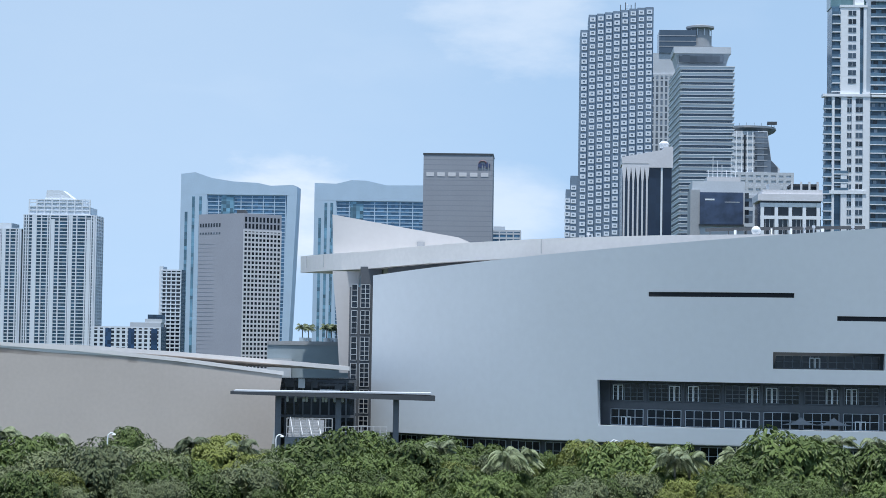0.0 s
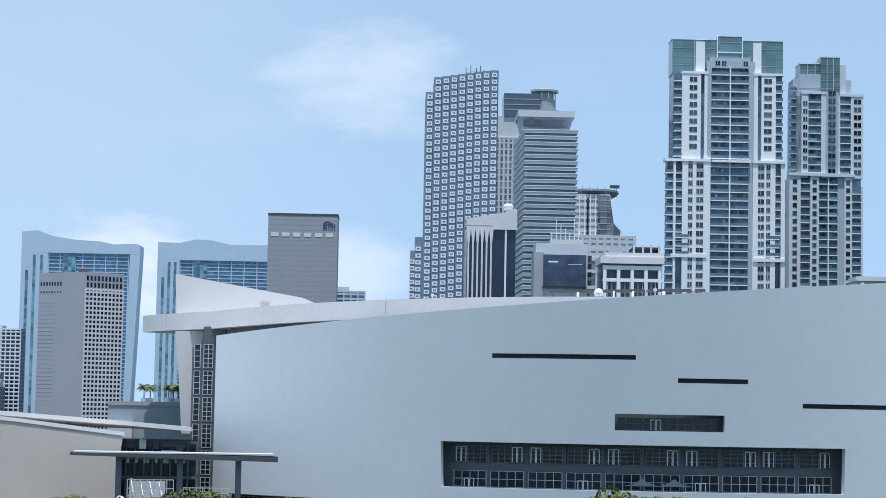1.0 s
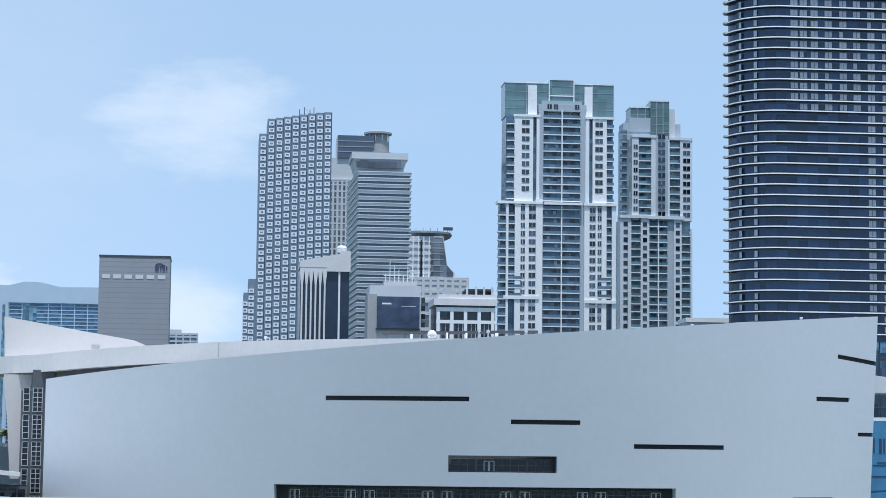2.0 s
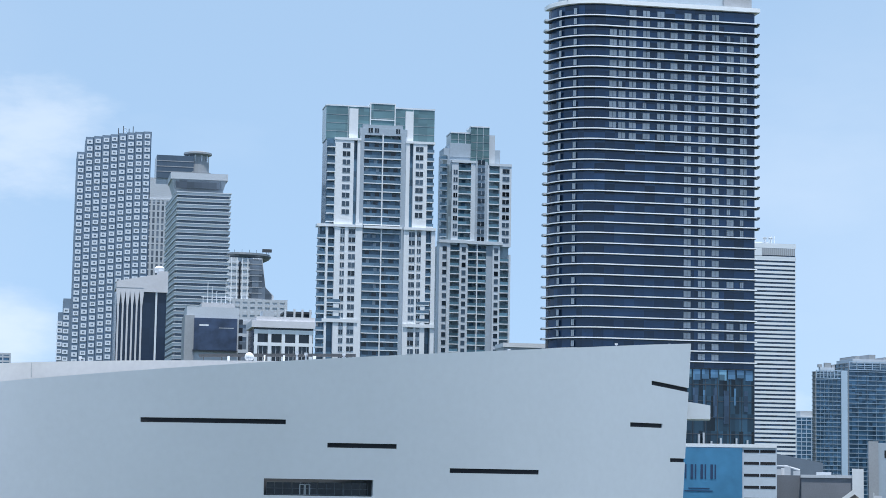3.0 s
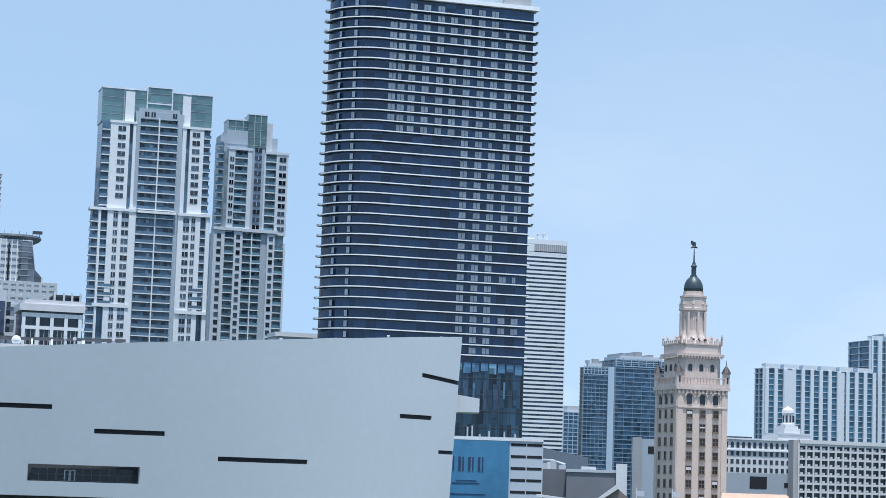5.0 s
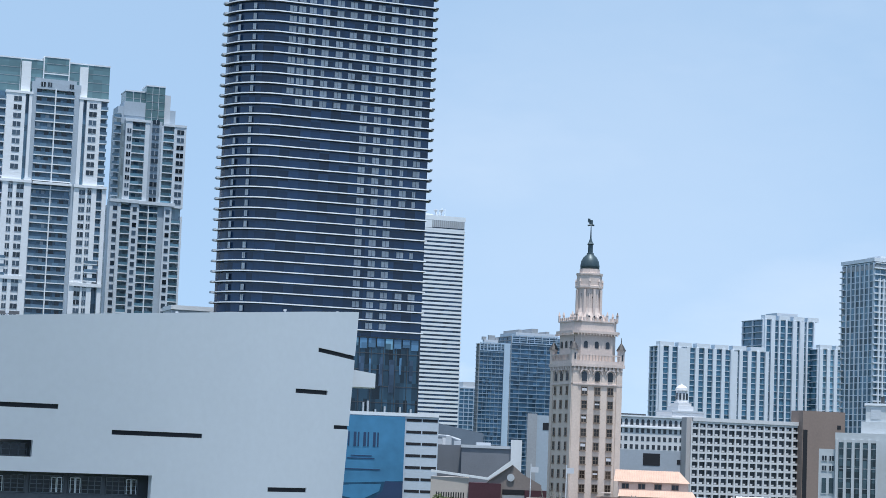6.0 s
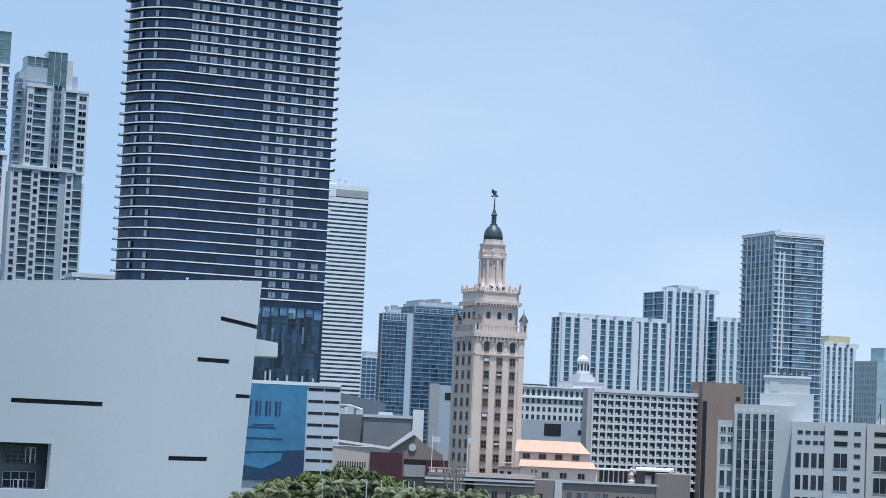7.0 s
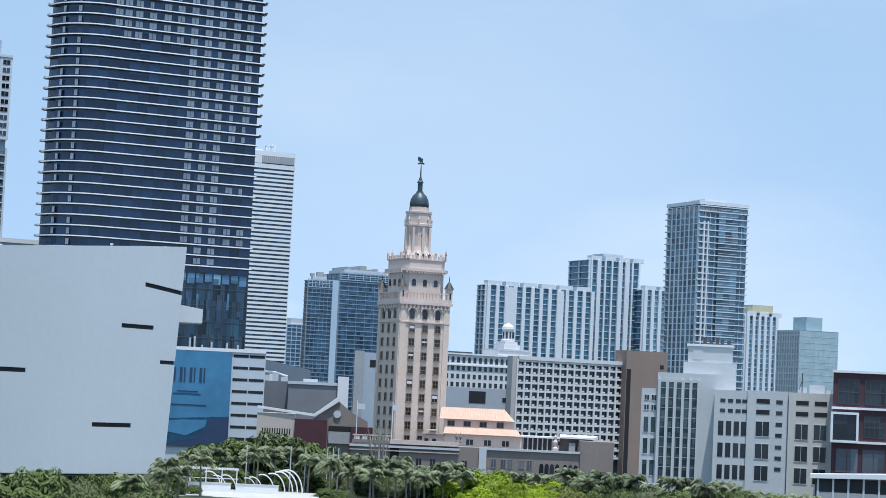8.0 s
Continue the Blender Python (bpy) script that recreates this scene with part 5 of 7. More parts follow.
for k in range(9):
    z = 35.4 - 3.12 * k
    for x in (2.6, 6.05, 9.5):
        p = piece("window", old_win, old, front_m @ pose(x, -0.12, z))
        piece("frame", old_frame, p, pose(0, 0, 0))
        if blind_rng.random() < 0.35:
            piece("blind", old_blind, p, pose(0.02, -0.04, 0.78) @ Matrix.Diagonal((1, 1, blind_rng.uniform(0.4, 1.0), 1)))
    for x in (2.3, 5.9, 9.5):
        p = piece("window", old_win, old, left_m @ pose(x + 0.2, -0.12, z) @ Matrix.Diagonal((0.7, 1, 1, 1)))
        piece("frame", old_frame, p, pose(0, 0, 0))
for m in (front_m, left_m):
    for x in (2.5, 5.95, 9.4):
        piece("arched_window", arch_win, old, m @ pose(x, -0.1, 38.4))
        bm = bmesh.new()
        sweep(bm, [(x + 0.65 + 1.15 * math.cos(t), -0.3, 40.0 + 0.95 * math.sin(t)) for t in [math.pi * k / 8 for k in range(9)]], 0.16)
        part("arch_moulding", bm, CREAM_TRIM, old).matrix_basis = m


def tier(name, half, z0, z1, mat=CREAM_TRIM, cham=0.0, bevel=0.0):
    c = (W / 2, DP / 2)
    h, q = half, half * cham
    pts = [(-h + q, -h), (h - q, -h), (h, -h + q), (h, h - q), (h - q, h), (-h + q, h), (-h, h - q), (-h, -h + q)] if cham else [(-h, -h), (h, -h), (h, h), (-h, h)]
    bm = bmesh.new()
    prism(bm, [(c[0] + x, c[1] + y) for x, y in pts], z0, z1)
    return part(name, bm, mat, old)


tier("cornice", 7.1, 41.6, 42.3)
tier("gallery", 6.9, 42.3, 43.0)
tier("tier_body", 5.6, 43.0, 49.2, CREAM_TRIM, 0.25)
tier("tier_cornice", 6.3, 49.2, 49.8, CREAM_TRIM, 0.2)
tier("tier_parapet", 5.7, 49.8, 51.8, CREAM_TRIM, 0.25)
tier("tier_ledge", 5.9, 51.8, 52.1, CREAM_TRIM, 0.25)
bm = bmesh.new()
turned(bm, [(4.4, 52.0), (3.9, 53.0), (3.3, 54.2), (3.05, 55.2), (3.0, 59.6), (3.45, 59.8), (3.45, 60.3), (3.1, 60.4), (3.1, 62.6), (3.3, 62.8), (3.3, 63.2), (2.5, 63.3), (2.5, 64.2)], 8, W / 2, DP / 2, 0.5)
part("drum", bm, CREAM_TRIM, old)
for k in range(8):
    a = 2 * math.pi * k / 8
    cx, cy = W / 2 + 3.1 * math.cos(a), DP / 2 + 3.1 * math.sin(a)
    box_part("drum_buttress", (cx - 0.3, cx + 0.3, cy - 0.3, cy + 0.3, 53.0, 59.4), CREAM_TRIM, old)
bm = bmesh.new()
turned(bm, [(2.35, 64.2), (2.4, 65.0), (2.2, 66.0), (1.7, 66.9), (0.9, 67.6), (0.7, 67.8)], 20, W / 2, DP / 2)
part("dome", bm, COPPER, old, "dark dome", smooth=True)
bm = bmesh.new()
turned(bm, [(0.9, 67.6), (0.9, 67.9), (0.62, 68.0), (0.62, 69.8), (0.85, 70.0), (0.5, 70.5), (0.2, 71.4), (0.1, 74.2)], 10, W / 2, DP / 2)
part("lantern", bm, COPPER, old)
bm = bmesh.new()
sweep(bm, [(W / 2 - 0.9, DP / 2, 74.3), (W / 2, DP / 2, 74.5), (W / 2 + 0.8, DP / 2, 74.4)], 0.2)
block(bm, W / 2 - 0.5, W / 2 + 0.4, DP / 2 - 0.1, DP / 2 + 0.1, 74.5, 75.6)
block(bm, W / 2 - 0.9, W / 2 - 0.3, DP / 2 - 0.1, DP / 2 + 0.1, 75.0, 75.9)
part("weathervane", bm, COPPER, old)
bm = bmesh.new()
turned(bm, [(0.28, 0), (0.28, 1.4), (0.36, 1.5), (0.05, 2.4)], 6)
pin = mesh_of("pinnacle", bm, CREAM_TRIM)
for k in range(5):
    for x, y in ((-5.4 + 2.7 * k, -5.4), (-5.4, -5.4 + 2.7 * k), (5.4, -5.4 + 2.7 * k)):
        if abs(x) + abs(y) > 6.5 and k != 2:
            piece("pinnacle", pin, old, pose(W / 2 + x, DP / 2 + y, 51.9))
bm = bmesh.new()
turned(bm, [(0.95, 0), (0.95, 3.0), (1.15, 3.1), (1.15, 3.3)], 8)
turret_me = mesh_of("turret", bm, CREAM_TRIM)
bm = bmesh.new()
turned(bm, [(1.3, 3.3), (0.6, 4.4), (0.12, 5.0), (0.06, 6.2)], 8)
turret_roof = mesh_of("turret_roof", bm, surface("dark_slate", (0.05, 0.048, 0.05), 0.6, 0.2))
slit = box_mesh("turret_window", 0.4, 0.1, 1.4, GLASS_DARK)
for x, y in ((0.3, 0.3), (W - 0.3, 0.3), (0.3, DP - 0.3), (W - 0.3, DP - 0.3)):
    p = piece("turret", turret_me, old, pose(x, y, 42.3))
    piece("turret_roof", turret_roof, p, pose(0, 0, 0))
    piece("turret_window", slit, p, pose(-0.2, -0.95, 0.9))
bal = box_mesh("baluster", 0.22, 0.22, 1.2, CREAM_TRIM)
for m, ln in ((front_m, W), (left_m, DP)):
    for k in range(13):
        piece("baluster", bal, old, m @ pose(1.6 + 0.84 * k, -0.4, 43.0))
    piece("gallery_rail", box_mesh("gallery_rail", ln, 0.3, 0.25, CREAM_TRIM), old, m @ pose(0, -0.45, 44.2))
for m, ln in ((pose(1.0, 0.95, 0), 11), (side("left", W, DP, 0, 0) @ pose(1, 0.95, 0), 11)):
    for x in (2.0, 4.9, 7.8):
        piece("arched_window", arch_win, old, m @ pose(x + 0.15, -0.02, 45.9) @ Matrix.Diagonal((0.8, 1, 0.72, 1)))
for x in (-1.6, 0, 1.6):
    bm = bmesh.new()
    bmesh.ops.create_uvsphere(bm, u_segments=10, v_segments=6, radius=0.42, matrix=pose(W / 2 + x, DP / 2 - 3.95, 53.0))
    part("oculus", bm, GLASS_DARK, old)
bm = bmesh.new()
bmesh.ops.create_uvsphere(bm, u_segments=10, v_segments=6, radius=0.42, matrix=pose(W / 2, DP / 2 - 2.75, 57.6))
part("oculus", bm, GLASS_DARK, old)

# corbels under the gallery, crenels on the upper tier, slim windows and pinnacles round the drum
corbel = box_mesh("corbel", 0.5, 0.5, 0.9, CREAM_TRIM)
dentil = box_mesh("dentil", 0.32, 0.35, 0.4, CREAM_TRIM)
for m, ln in ((front_m, W), (left_m, DP)):
    for k in range(13):
        piece("corbel", corbel, old, m @ pose(0.1 + (ln - 0.7) * k / 12, -0.45, 40.75))
    piece("string_course", box_mesh("string_course", ln, 0.35, 0.3, CREAM_TRIM), old, m @ pose(0, -0.32, 37.5))
    for k in range(14):
        piece("dentil", dentil, old, m @ pose(1.2 + 0.8 * k, 0.15, 48.75))
slim = box_mesh("drum_window", 0.55, 0.2, 2.6, GLASS_DARK)
bm = bmesh.new()
turned(bm, [(0.2, 0), (0.2, 0.8), (0.28, 0.9), (0.04, 1.7)], 6)
pin_small = mesh_of("pinnacle", bm, CREAM_TRIM)
bm = bmesh.new()
prism(bm, [(-0.22, -0.2), (0.22, -0.2), (0.22, 1.5), (-0.22, 1.5)], 0, lambda x, y: 2.6 - 1.0 * (1.5 - y))
volute = mesh_of("volute", bm, CREAM_TRIM)
for k in range(8):
    a = 360 * (k + 0.5) / 8
    here = pose(W / 2, DP / 2, 0, 0, 0, a)
    piece("drum_window", slim, old, here @ pose(-0.27, -2.93, 55.9))
    piece("volute", volute, old, here @ pose(0, -4.2, 52.0))
    piece("pinnacle", pin_small, old, here @ pose(0, -3.3, 60.3))
    piece("pinnacle", pin_small, old, pose(W / 2, DP / 2, 0, 0, 0, 360 * k / 8) @ pose(0, -4.7, 52.1))
    box_part("ring_window", (-0.3, 0.3, -2.95, -2.7, 60.9, 62.2), GLASS_DARK, old).matrix_basis = here
crenel = box_mesh("crenel", 0.5, 0.35, 0.7, CREAM_TRIM)
for k in range(9):
    piece("crenel", crenel, old, pose(W / 2 - 5.0 + 1.18 * k, DP / 2 - 5.85, 52.1))
    piece("crenel", crenel, old, pose(W / 2 - 5.85, DP / 2 + 5.0 - 1.18 * k, 52.1, 0, 0, -90))

# the old tower stands taller than its drawn tiers
for o in list(old.children):
    o.matrix_basis = Matrix.Translation((0, 0, -1.56)) @ Matrix.Diagonal((1, 1, 1.078, 1)) @ o.matrix_basis

# its broad podium with tiled roofs
podium = thing("old_podium", 183.5, 442.3, "taupe stucco podium with dark windows and ledges below the old tower", "building", turn=-25.9)
box_part("wall", (0, 29.4, 0, 24, 0, 9.9), TAUPE, podium)
box_part("wall", (29.4, 53.6, 0.6, 26, 0, 9.7), TAUPE, podium)
box_part("end_block", (52.4, 60.0, 0.2, 26, 0, 12.5), TAUPE, podium)
box_part("ledge", (-0.4, 24.8, -0.6, 0.4, 9.0, 9.5), GREY_LIGHT, podium)
box_part("parapet", (8.8, 24.6, -0.3, 0.6, 9.9, 10.9), CREAM_TRIM, podium)
box_part("parapet", (0.2, 8.8, -0.2, 0.6, 9.9, 10.6), TAUPE, podium)
box_part("ledge", (29.2, 53.0, 0.2, 1.2, 9.5, 10.0), GREY_LIGHT, podium)
box_part("white_pier", (29.3, 31.0, -0.5, 0.6, 0, 10.1), GREY_LIGHT, podium)
panes(podium, pose(0, 0, 0), [11.8, 15.0, 18.2, 25.4], [5.2], 1.2, 1.6, GLASS_DARK, frame_mat=TAUPE)
panes(podium, pose(0, 0.6, 0), [32.2, 34.4, 36.0, 38.6, 40.4], [5.6], 1.0, 1.8, GLASS_GREY, frame_mat=TAUPE)
for x in (43.2, 44.4, 45.6, 46.8, 48.6, 49.8, 51.0):
    p = piece("arched_window", arch_win, podium, pose(x, 0.55, 4.6) @ Matrix.Diagonal((0.72, 1, 1.1, 1)))
box_part("dark_gate", (8.9, 11.0, -0.1, 0.2, 5.0, 9.0), BLACK, podium)
box_part("moulding", (-0.3, 24.7, -0.45, 0.2, 8.2, 8.5), CREAM_TRIM, podium)
# black strip painted in as the shadow under the parapet
box_part("shade_strip", (8.8, 24.6, -0.32, 0.2, 9.55, 9.75), BLACK, podium)
for k in range(14):
    box_part("baluster", (0.5 + 0.6 * k, 0.78 + 0.6 * k, -0.15, 0.15, 10.6, 11.5), CREAM_TRIM, podium)
box_part("balustrade_rail", (0.2, 8.9, -0.25, 0.25, 11.5, 11.75), CREAM_TRIM, podium)
for x in (24.0, 24.9):
    bm = bmesh.new()
    turned(bm, [(0.3, 10.8), (0.3, 11.1), (0.14, 11.4), (0.34, 12.2), (0.22, 12.6), (0.05, 13.1)], 8, x, 0.1)
    part("urn", bm, TAUPE, podium)
for x in (1.5, 4.2, 6.9):
    box_part("window", (x, x + 1.1, -0.08, 0.1, 5.0, 7.4), GLASS_DARK, podium)
# upper storey with the tiled roofs
UP = thing("tiled_wing", 204.8, 441.0, "cream wing with orange tiled roofs on the podium", "building", z=9.6, turn=-26.9)
box_part("wall", (1.2, 19.4, 3.0, 18, 0, 3.2), CREAM, UP)
box_part("clerestory", (0.8, 17.2, 7.0, 16, 3.2, 6.8), CREAM_TRIM, UP)
panes(UP, pose(0, 3.0, 0), [6.4, 10.6, 14.8], [0.6], 1.6, 1.3, GLASS_DARK, frame_mat=CREAM_TRIM)
panes(UP, pose(0, 7.0, 0), [1.8, 5.6, 9.4, 13.4], [4.9], 1.5, 1.1, GLASS_DARK, frame_mat=BROWN)


def tiled(x0, x1, y0, y1, z0, z1, parent, hip=2.6):
    bm = bmesh.new()
    lo = [bm.verts.new(p) for p in ((x0, y0, z0), (x1, y0, z0), (x1, y1, z0), (x0, y1, z0))]
    yc = (y0 + y1) / 2
    hi = [bm.verts.new((x0 + 0.2, yc, z1)), bm.verts.new((x1 - hip, yc, z1))]
    for f in ((lo[0], lo[1], hi[1], hi[0]), (lo[1], lo[2], hi[1]), (lo[2], lo[3], hi[0], hi[1]), (lo[3], lo[0], hi[0]), (lo[3], lo[2], lo[1], lo[0])):
        bm.faces.new(f)
    r = part("tiled_roof", bm, TILE, parent, "orange tiled hip roof")
    n = int((x1 - x0 - hip) / 0.4)
    rib = bmesh.new()
    sweep(rib, [(0, y0 + 0.05, z0 + 0.03), (0, yc, z1 + 0.03)], 0.06, 5)
    rib_me = mesh_of("roof_tile", rib, TILE)
    for k in range(n):
        piece("roof_tile", rib_me, r, pose(x0 + 0.4 + 0.4 * k, 0, 0))


tiled(-0.2, 17.6, 6.2, 16.8, 6.5, 9.2, UP)
tiled(1.0, 19.2, 2.2, 8.6, 3.1, 4.6, UP, 1.0)
box_part("porch", (-4.0, 1.2, 3.4, 8.0, 0, 2.5), CREAM_TRIM, UP)
box_part("porch_eave", (-4.4, 1.4, 2.6, 8.2, 2.5, 2.8), BROWN, UP)
box_part("porch_eave", (-3.0, -0.6, 2.2, 6.0, 3.6, 3.8), CREAM_TRIM, UP)
for x in (-3.4, -1.6):
    box_part("porch_window", (x, x + 0.9, 3.32, 3.45, 0.5, 1.7), GLASS_DARK, UP)
gal = box_part("gallery_wall", (19.4, 28.0, 4.0, 10, 0, 3.0), GLASS_DARK, UP)
for k in range(8):
    box_part("gallery_post", (19.5 + 1.15 * k, 19.8 + 1.15 * k, 3.4, 4.0, 0, 3.1), CREAM_TRIM, UP)
box_part("gallery_roof", (19.2, 28.3, 2.8, 10, 3.0, 3.4), WHITE, UP)
bm = bmesh.new()
prism(bm, [(28.3, 2.0), (36.2, 2.0), (37.4, 9), (28.3, 9)], 3.2, lambda x, y: 3.6 + 0.06 * (y - 2))
part("white_roof", bm, WHITE, UP)
box_part("service_wall", (28.3, 36.0, 4.5, 9, 0, 3.2), TAUPE, UP)
for x, w, h, mt in ((30.4, 1.5, 2.2, GREY), (32.4, 1.8, 1.6, BROWN), (34.4, 1.4, 2.4, GREY_LIGHT)):
    box_part("roof_unit", (x, x + w, 2.4, 4.0, 0, h), mt, UP)
bm = bmesh.new()
turned(bm, [(0.7, 0), (0.7, 0.8), (0.35, 1.2), (0.6, 2.2), (0.3, 2.8), (0.4, 3.4), (0.1, 4.0)], 10, 27.2, 1.8)
part("urn", bm, CREAM_TRIM, UP)
flag = thing("flag_pole", 199.2, 455.5, "white flag pole with a limp pale flag", "flag pole", "flag poles", z=9.8)
bm = bmesh.new()
sweep(bm, [(0, 0, 0), (0, 0, 9.6)], 0.09)
part("pole", bm, WHITE, flag)
bm = bmesh.new()
block(bm, 0.05, 1.9, -0.06, 0.06, 7.6, 8.9)
part("flag", bm, GREY_LIGHT, flag)
copy_thing(flag, pose(186.5, 447.0, 9.8))

# ---- museum front, maroon wall and grey halls beside the garage ----
mus = thing("museum_hall", 181.6, 498.1, "taupe hall with a gabled front, maroon wall and white ledges", "building", turn=-21.4)
box_part("sand_wing", (-1, 8.6, 0, 14, 0, 15.2), SAND, mus)
for k in range(12):
    box_part("slit_window", (0.4 + 0.62 * k, 0.7 + 0.62 * k, -0.06, 0.05, 9.9, 11.4), BLACK, mus)
box_part("maroon_wall", (8.6, 16.8, -0.8, 12, 0, 14.0), MAROON, mus)
upright("gable_wall", TAUPE, [(13.2, 0), (27, 0), (27, 14), (22.5, 16.4), (19.6, 18.8), (13.2, 14.3)], (0, 0.3), 0, 12, mus)
upright("white_ledge", WHITE, [(-1, 16.3), (13.5, 14.8), (19.2, 18.6), (20.0, 20.0), (19.5, 20.2), (13.3, 15.4), (-1, 16.9)], (0, -0.4), 0, 3, mus)
bm = bmesh.new()
bmesh.ops.create_cone(bm, cap_ends=True, segments=20, radius1=0.95, radius2=0.95, depth=0.3, matrix=pose(19.2, 0.1, 15.6, 90))
part("round_clock", bm, GREY_LIGHT, mus)
box_part("dark_band", (17.2, 27, -0.2, 0.3, 11.4, 12.6), BLACK, mus)
box_part("grey_panel", (17.2, 23, -0.3, 0.3, 8.2, 11.2), GREY, mus)
box_part("maroon_wing", (22.8, 30, -1.0, 6, 0, 12.6), MAROON, mus)
panes(mus, pose(0, -1.0, 0), [24.2, 26.0], [8.0], 1.0, 2.4, WHITE)
halls = thing("grey_halls", 196.9, 545.5, "cluster of grey windowless halls with flat roofs", "building", turn=-21.6)
HALL_DARK = surface("dark_grey_render", (0.15, 0.165, 0.19), 0.8, 0.12)
box_part("hall", (-4, 9.0, 0, 16, 0, 23.6), HALL_DARK, halls)
box_part("hall", (9.0, 23.0, -2, 16, 0, 23.2), surface("mid_grey_render", (0.19, 0.205, 0.235), 0.8, 0.12), halls)
box_part("coping", (8.8, 23.2, -2.3, 16, 23.0, 23.8), GREY_LIGHT, halls)
for x, w, h in ((0.5, 3.0, 1.6), (4.4, 1.6, 2.4), (6.8, 1.8, 1.2), (13, 4, 1.0)):
    box_part("roof_unit", (x, x + w, 1, 4, 23.6, 23.6 + h), GREY_LIGHT, halls)
for k in range(7):
    box_part("roof_vent", (-3.4 + 1.7 * k, -2.5 + 1.7 * k, 5 + (k % 3), 6.2 + (k % 3), 23.6, 24.6 + 0.5 * (k * 5 % 3)), (GREY_LIGHT, WHITE, GREY)[k % 3], halls)
bm = bmesh.new()
sweep(bm, [(-3.5, 3, 25.2), (1.0, 3, 26.2), (5.0, 3, 26.0), (8.5, 3, 25.0)], 0.3, 8)
part("roof_pipe", bm, GREY_LIGHT, halls)
box_part("white_shaft", (22.6, 25.6, -3, 4, 0, 25.6), WHITE, halls)
slate = thing("slate_hall", 214.0, 620, "long blue-grey hall with a slanting roof line", "building", turn=-21.6)
upright("body", surface("slate_blue_panel", (0.16, 0.20, 0.25), 0.5, 0.1), [(-6, 0), (26, 0), (26, 28.0), (10, 31.0), (-6, 33.5)], (0, 0), 0, 14, slate)
b = thing("grey_slab_block", 221.4, 531, "grey slab block with a dark window near its top", "building", turn=-22)
box_part("body", (0, 7.0, 0, 12, 0, 32.6), PANEL_GREY, b)
box_part("corner", (-1.2, 1.4, -0.4, 12, 0, 33.0), GREY, b)
panes(b, pose(0, 0, 0), [3.0], [28.6], 3.0, 2.0, BLACK)

# ---- courthouse with cupola, the gridded federal block and its brown tower ----
FED_WHITE = surface("white_precast", (0.62, 0.63, 0.65), 0.7, 0.08, 0.2, 2.0, each=0.2)
court = tower_base("courthouse", 294.0, 633.5, 36, 20, 36.4, FED_WHITE, "white courthouse with rows of arched windows and a cupola", "courthouse")
panes(court, pose(0, 0, 0), [1.6 + 2.05 * i for i in range(16)], [33.4, 30.8, 28.1, 25.4, 22.7], 1.1, 1.5, GLASS_DARK)
for z in (32.9, 36.6):
    box_part("ledge", (-0.4, 36.4, -0.5, 0.3, z - 0.5, z), WHITE, court)
box_part("tower_base", (22, 34, 2, 14, 35.5, 38.6), FED_WHITE, court)
box_part("base_ledge", (21.7, 34.3, 1.7, 14, 38.4, 38.9), GREY_LIGHT, court)
box_part("tower_stage", (25.2, 31.2, 4, 12, 38.6, 40.6), FED_WHITE, court)
box_part("tower_stage", (25.8, 30.6, 4.6, 11.4, 40.6, 41.6), FED_WHITE, court)
bm = bmesh.new()
turned(bm, [(2.4, 41.5), (2.4, 42.2), (1.9, 42.4), (1.9, 45.6), (2.2, 45.9), (2.0, 46.8), (1.3, 47.5), (0.4, 47.9), (0.1, 48.3)], 16, 28.2, 7.6)
part("cupola", bm, FED_WHITE, court, "white domed cupola")
for k in range(5):
    a = math.pi * (k + 0.5) / 5
    bm = bmesh.new()
    block(bm, 28.2 - 1.95 * math.cos(a) - 0.3, 28.2 - 1.95 * math.cos(a) + 0.3, 7.5 - 1.95 * math.sin(a), 7.8 - 1.95 * math.sin(a), 42.8, 45.0)
    part("cupola_window", bm, GLASS_DARK, court)
arch_small = mesh_of("arched_window", (lambda q: (turned(q, [(0.5, -0.05), (0.5, 0.08)], 12), q)[1])(bmesh.new()), GLASS_DARK)
for x in range(16):
    piece("window_arch", arch_small, court, pose(2.15 + 2.05 * x, -0.02, 34.9, 90))
for x, w in ((4, 2.4), (7, 3.2), (11, 1.8)):
    box_part("roof_unit", (x, x + w, 3, 6, 35.5, 37.2), GREY_DARK, court)
lowc = thing("grey_annex_block", 270.5, 560.0, "grey low block with dark openings before the courthouse", "building", turn=-24)
box_part("body", (-9, 18, 0, 10, 0, 24.5), surface("cool_grey_render", (0.36, 0.40, 0.455), 0.8, 0.08, 0.15, 1.5), lowc)
panes(lowc, pose(0, 0, 0), [-1.0], [20.0], 5.0, 3.6, BLACK, "opening")
panes(lowc, pose(0, 0, 0), [9.0], [20.6], 6.0, 1.4, BLACK, "opening")

fed = tower_base("federal_block", 281.0, 552.7, 36.6, 3.5, 34.0, GLASS_DARK, "white federal office block with a deep square window grid", "office", core_name="glass_core")
lattice(fed, pose(0, 0, 0), 36.6, 5.0, 33.6, 12, 15, 0.62, 0.5, FED_WHITE, 0.5, 0.6, "precast_band", "precast_pier")
apron = box_mesh("sill_panel", 0.8, 0.3, 0.5, FED_WHITE)
for i in range(15):
    for j in range(12):
        piece("sill_panel", apron, fed, pose(0.9 + i * 35.85 / 15, -0.35, 5.0 + j * 28.6 / 12 + 0.7))
box_part("corner_wall", (-1.4, 0.4, -0.3, 3, 0, 34.6), surface("warm_grey_precast", (0.42, 0.40, 0.40), 0.8, 0.08), fed)
box_part("roof_edge", (0.5, 36.4, -0.8, 3.5, 33.6, 34.7), FED_WHITE, fed)
